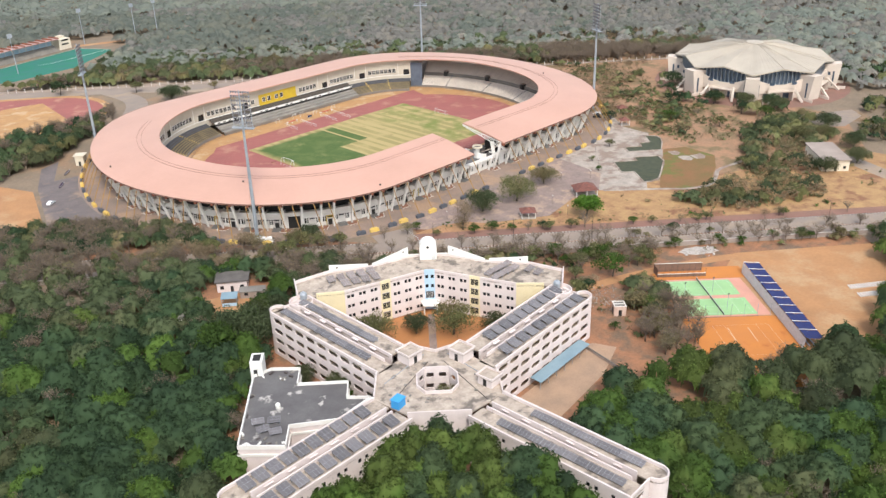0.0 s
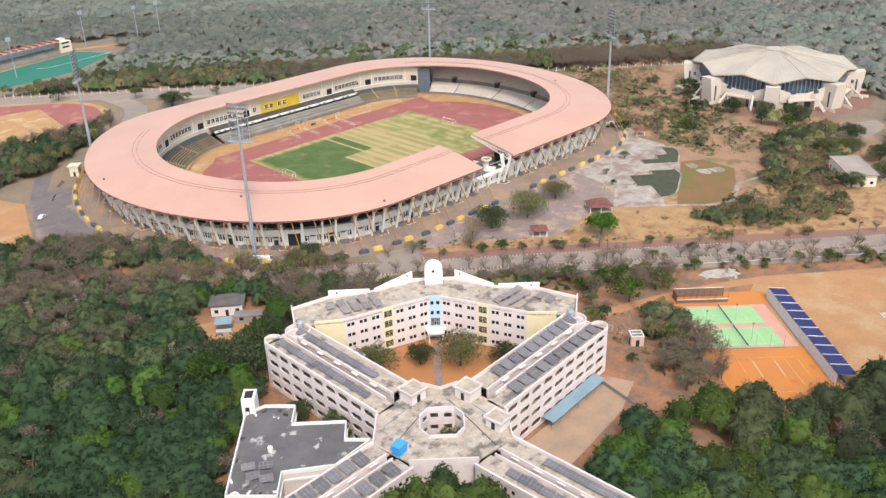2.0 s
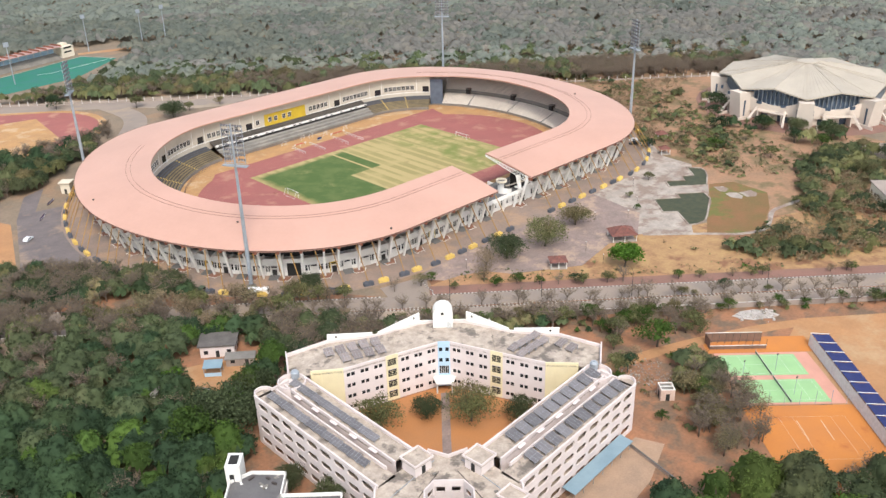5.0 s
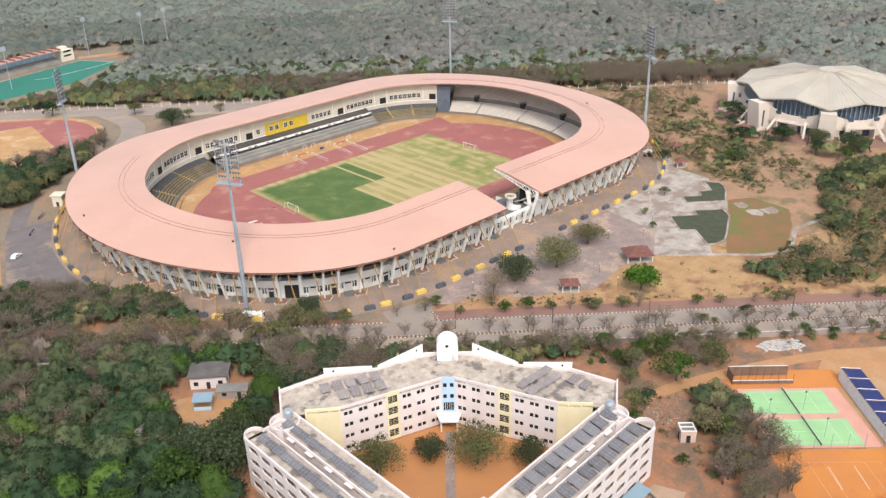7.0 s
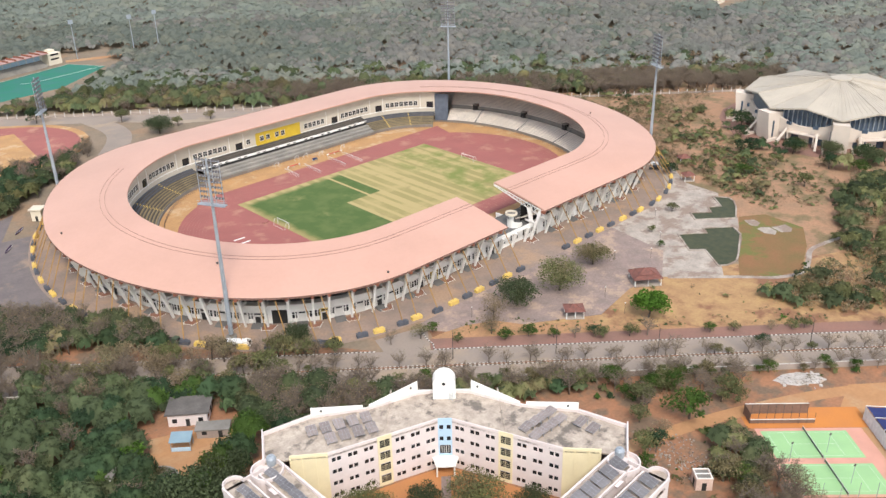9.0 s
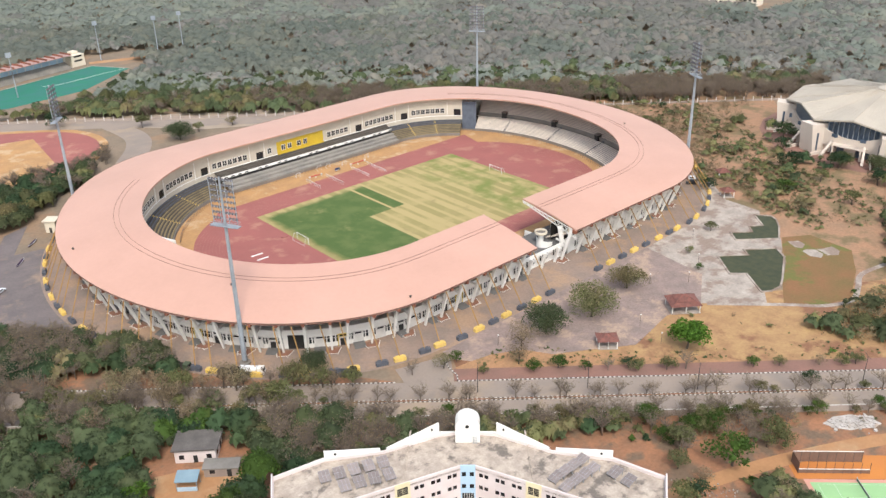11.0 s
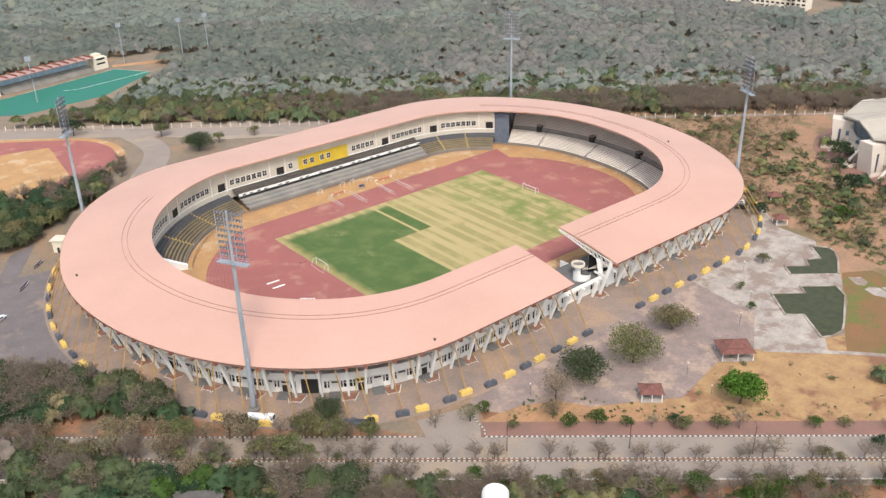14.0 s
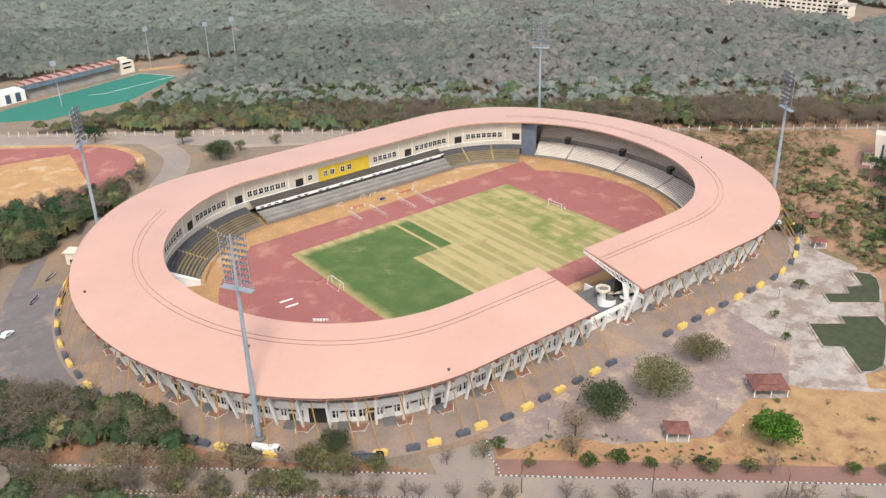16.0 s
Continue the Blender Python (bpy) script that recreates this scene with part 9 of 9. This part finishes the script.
canopy("woodland", fill(front, 5.0, fr), fr, (3.2, 5.0), {"green": 5, "deep": 1.2}, LAB, 0.5, 0.25, 7, rise=1.0, base=13.5, rough=0.3, low=0.4, puffs=16)
strip_a = [rd(-170, -5.6)[:2], rd(-87, -5.6)[:2], rd(-90, -14)[:2], rd(-98, -20)[:2], rd(-112, -23)[:2], rd(-128, -26)[:2], rd(-170, -24)[:2]]
canopy("thicket", fill(strip_a, 3.0, fr), fr, (1.8, 3.8), {"mid": 5, "brown": 1.2, "olive": 1.0, "deep": 1.0}, LAB, 0.6, 0.23, 6, rise=1.6, rough=0.4, puffs=9, bare="in the thicket")
for s0, s1, n0, n1, gap in ((-190, -52, 7.8, 9.4, 3.2), (-190, -64, 14.8, 18.5, 3.6), (-190, -118, 1.0, 7.0, 4.2)):
    band_ = [rd(s, n)[:2] for s, n in ((s0, n0), (s1, n0), (s1, n1), (s0, n1))]
    canopy("thicket", fill(band_, gap, fr), fr, (1.6, 3.0), {"mid": 4.0, "brown": 1.6, "olive": 2.2}, LAB, 0.55, 0.22, 6, rise=1.5, rough=0.4, puffs=7, bare="in the thicket")
upper_left = [(-136, -14), (-156, 14), (-176, 22), (-270, 70), (-270, 0), (-200, -10), (-150, -20)]
canopy("thicket", fill(upper_left, 4.6, fr), fr, (2.0, 3.8), {"deep": 2.6, "brown": 1.0, "mid": 4}, LAB, 0.65, 0.24, 5.5, bare="beside the parking lot")
for x, y in clustered(fill([(-128, -46), (-100, -72), rd(-30, -1)[:2], rd(-80, 17)[:2], (-142, -60), (-150, -30)], 5.0, fr), fr, 14, -0.1, 2.0):
    if g_outer(x, y) > 1.25:
        plant(fr.choice(("bare", "bare", "brown")), x, y, fr.uniform(2.4, 3.6), where="before the junction", rnd=fr)
for i in range(46):
    x, y, _ = rd(fr.uniform(-118, -34), fr.choice((0.0, 1.2, 8.5, 8.5, 15.6, 16.4)) + fr.uniform(-0.4, 0.4))
    plant(fr.choice(("bare", "bare", "olive", "brown", "brown")), x, y, fr.uniform(2.6, 4.0), 1.2, where="along the shaded road", rnd=fr)
behind = [rd(s, n)[:2] for s, n in ((-62, 18.5), (26, 18.5), (30, 24), (2, 30), (-20, 33), (-50, 34))]
canopy("thicket", fill(behind, 3.0, fr, (hostel_box, sheds)), fr, (1.5, 3.0), {"deep": 0.5, "brown": 2.0, "mid": 4.0, "olive": 1.6}, LAB, 0.5, 0.2, 7, rough=0.4, bare="behind the hostel")
court_trees = [(-48, -178), (-46, -184), (-54, -196), (-58, -207), (-68, -212), (-80, -208), (-74, -197), (-66, -190), (-58, -183)]
canopy("thicket", fill(court_trees, 4.2, fr), fr, (1.8, 3.4), {"mid": 1.2, "brown": 4, "olive": 1.4}, LAB, 0.6, 0.2, 7.5, rough=0.4, bare="beside the courts")
for x, y in fill(court_trees, 7.4, fr):
    plant(fr.choice(("great_brown", "great_brown", "great_brown", "green", "olive")), x, y, fr.uniform(2.8, 4.0), where="beside the courts", rnd=fr)
park = [(22, -152), (36, -156), (56, -157), (74, -154), (92, -146), (118, -134), (146, -130), (160, -146), (140, -168), (112, -170), (90, -180), (66, -196), (46, -187), (26, -170)]
canopy("thicket", clustered(fill(park, 3.8, fr), fr, 18, -0.30, 3.0), fr, (1.3, 3.8), {"olive": 3.6, "brown": 2.4, "mid": 4.4}, LAB, 0.7, 0.24, 5, rise=1.25, rough=0.4)
canopy("scrub", clustered(fill(park, 2.8, fr), fr, 12, -0.2, 13.0), fr, (0.5, 1.5), {"brown": 3.4, "olive": 3.6}, LAB, 0.55, 0.22, 5, rise=0.9, puffs=4)
scrub = [(106, -66), (118, -48), (135, 30), (170, 30), (205, -20), (178, -50), (150, -78), (128, -112), (100, -116), (92, -100)]
canopy("scrub", clustered(fill(scrub, 3.4, fr), fr, 14, 0.06), fr, (0.6, 2.6), {"olive": 2.6, "brown": 5.0, "mid": 0.9}, LAB, 0.6, 0.21, 5, rise=1.15, puffs=5)
canopy("scrub", clustered(fill([(100, -58), (114, 40), (98, 112), (140, 128), (236, 36), (228, -14), (196, -28), (172, -50), (150, -80), (118, -100)], 3.4, fr), fr, 20, 0.02, 5.0), fr, (0.6, 2.6), {"olive": 3.4, "brown": 4, "mid": 0.9}, LAB, 0.65, 0.2, 5, rise=1.1, puffs=5)
brush = [(112, -66), (126, -20), (118, 60), (108, 116), (140, 126), (232, 36), (226, -14), (186, -34), (160, -60), (146, -96), (136, -128), (104, -134), (88, -122), (92, -100)]
canopy("scrub", clustered(fill(brush, 2.0, fr), fr, 10, -0.26, 21.0), fr, (0.4, 1.3), {"olive": 2.0, "brown": 7, "mid": 0.4}, LAB, 0.5, 0.17, 4.5, rise=1.0, puffs=2)
hedge = [(186, -44), (190, -52), (160, -84), (160, -118), (176, -134), (168, -142), (148, -124), (150, -84)]
canopy("thicket", clustered(fill(hedge, 4.2, fr), fr, 14, 0.12, 8.0), fr, (1.8, 3.8), {"deep": 3, "olive": 2, "mid": 2.4, "brown": 1.4}, LAB, 0.65, 0.24, 5)
aside = [(196, -160), (236, -150), (262, -120), (300, -160), (230, -220), (150, -230), (120, -215), (140, -180)]
canopy("thicket", clustered(fill(aside, 5.2, fr), fr, 24, -0.1, 9.0), fr, (2.2, 4.2), {"deep": 4, "olive": 2, "green": 1, "brown": 1}, LAB, 1.1, 0.3, 3)
dry = [hp(u, v) for u, v in ((46, -6), (74, 4), (74, -40), (60, -36), (52, -20))]
canopy("scrub", clustered(fill(dry, 2.0, fr), fr, 9, -0.12, 4.0), fr, (0.4, 1.3), {"olive": 2, "brown": 6, "green": 0.5}, LAB, 0.5, 0.16, 9, rise=0.9)
back = [rd(s, n)[:2] for s, n in ((24, 18), (78, 18), (70, 31), (44, 34))]
for x, y in fill(back, 4.4, fr):
    plant(fr.choice(("bare", "bare", "bare", "olive", "green")), x, y, fr.uniform(2.2, 3.4), 1.2, where="behind the compound wall", rnd=fr)
canopy("scrub", clustered(fill(back, 2.4, fr), fr, 9, -0.2, 14.0), fr, (0.5, 1.6), {"brown": 5, "olive": 2, "deep": 0.5}, LAB, 0.5, 0.17, 8, rise=1.0)
verge = [rd(s, n)[:2] for s, n in ((30, 18.5), (260, 18.5), (260, 24), (60, 24), (30, 30))]
canopy("scrub", clustered(fill(verge, 3.4, fr), fr, 12, 0.05, 6.0), fr, (0.5, 1.8), {"olive": 3, "brown": 4, "deep": 1, "green": 1}, LAB, 0.55, 0.18, 7, rise=1.1)
meadow = [(24, -128), (44, -152), (72, -150), (120, -190), rd(190, -7)[:2], rd(20, -7)[:2]]
canopy("scrub", clustered(fill(meadow, 4.0, fr), fr, 12, 0.2, 7.0), fr, (0.4, 1.2), {"olive": 3, "brown": 4, "deep": 0.8, "green": 0.6}, LAB, 0.45, 0.18, 7, rise=1.0)
weeds = [rd(s, n)[:2] for s, n in ((-8, -6.4), (110, -6.4), (110, -14), (40, -12), (4, -18))]
canopy("scrub", clustered(fill(weeds, 1.5, fr), fr, 6, -0.02, 15.0), fr, (0.25, 0.7), {"olive": 3, "brown": 2, "mid": 2}, LAB, 0.3, 0.13, 8, rise=1.0, puffs=2)
lotside = [(-131, 92), (-118, 100), (-100, 112), (-84, 130), (-92, 140), (-125, 140), (-190, 130), (-200, 95), (-150, 84)]
canopy("thicket", fill(lotside, 4.6, fr), fr, (2.2, 4.0), {"deep": 3, "brown": 1.6, "mid": 3}, LAB, 0.75, 0.26, 4, bare="beside the practice track")
strip = [(-58, 147), (-74, 129), (-86, 117), (-108, 103), (-122, 90), (-132, 92), (-100, 122), (-84, 134), (-64, 152)]
canopy("thicket", fill(strip, 4.2, fr), fr, (2.2, 4.4), {"mid": 3, "brown": 2.0, "olive": 2.6}, LAB, 0.65, 0.24, 5, bare="beside the practice track")

# forest beyond the fence, to the skyline
fdir = (B - A).normalized()
fnor = Vector((-fdir.y, fdir.x, 0))


def fp2(s, n):
    p = A + fdir * s + fnor * n
    return p.x, p.y


hockey_hole = [(-130, 250), (-40, 240), (32, 296), (30, 330), (60, 322), (66, 300), (76, 318), (40, 356), (-140, 372)]
far_hole = [(440, 90), (520, 90), (520, 230), (440, 230)]
# Both shades carry the painted haze.
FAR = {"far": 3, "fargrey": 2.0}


def west(x, y):
    """Greener towards the hockey ground; drier in the east, with more of the paler haze colour."""
    return 0.55 if x < y * 0.35 - 60 else 0.55 - 0.75 * min((x - y * 0.35 + 60) / 260, 1)


zf = [fp2(s, n) for s, n in ((-60, 4), (560, 4), (575, 40), (-60, 40))]
canopy("forest", fill(zf, 4.2, fr, (hockey_hole, far_hole), 0.9), fr, (2.2, 4.4), {"mid": 2.8, "brown": 4.2, "olive": 2.2}, LAB, 0.85, 0.22, 3.6, rise=1.6, rough=0.3, greener=lambda x, y: west(x, y) - 0.35, puffs=6, bare="behind the boundary fence")
# A mixed band that eases near leaves into the haze-paled ones.
za = [fp2(s, n) for s, n in ((-60, 38), (575, 38), (600, 80), (-68, 80))]
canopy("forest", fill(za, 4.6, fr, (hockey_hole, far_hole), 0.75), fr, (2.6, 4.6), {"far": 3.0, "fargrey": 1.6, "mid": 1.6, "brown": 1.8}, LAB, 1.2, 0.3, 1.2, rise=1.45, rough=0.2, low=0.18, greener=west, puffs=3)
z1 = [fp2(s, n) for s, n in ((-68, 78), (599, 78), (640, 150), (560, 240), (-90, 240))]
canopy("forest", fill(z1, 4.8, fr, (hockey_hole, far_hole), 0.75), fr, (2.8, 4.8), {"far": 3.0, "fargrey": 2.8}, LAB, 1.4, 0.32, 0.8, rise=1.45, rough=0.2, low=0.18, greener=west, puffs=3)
z2 = [fp2(s, n) for s, n in ((-100, 236), (560, 236), (636, 150), (760, 380), (700, 560), (-160, 560))]
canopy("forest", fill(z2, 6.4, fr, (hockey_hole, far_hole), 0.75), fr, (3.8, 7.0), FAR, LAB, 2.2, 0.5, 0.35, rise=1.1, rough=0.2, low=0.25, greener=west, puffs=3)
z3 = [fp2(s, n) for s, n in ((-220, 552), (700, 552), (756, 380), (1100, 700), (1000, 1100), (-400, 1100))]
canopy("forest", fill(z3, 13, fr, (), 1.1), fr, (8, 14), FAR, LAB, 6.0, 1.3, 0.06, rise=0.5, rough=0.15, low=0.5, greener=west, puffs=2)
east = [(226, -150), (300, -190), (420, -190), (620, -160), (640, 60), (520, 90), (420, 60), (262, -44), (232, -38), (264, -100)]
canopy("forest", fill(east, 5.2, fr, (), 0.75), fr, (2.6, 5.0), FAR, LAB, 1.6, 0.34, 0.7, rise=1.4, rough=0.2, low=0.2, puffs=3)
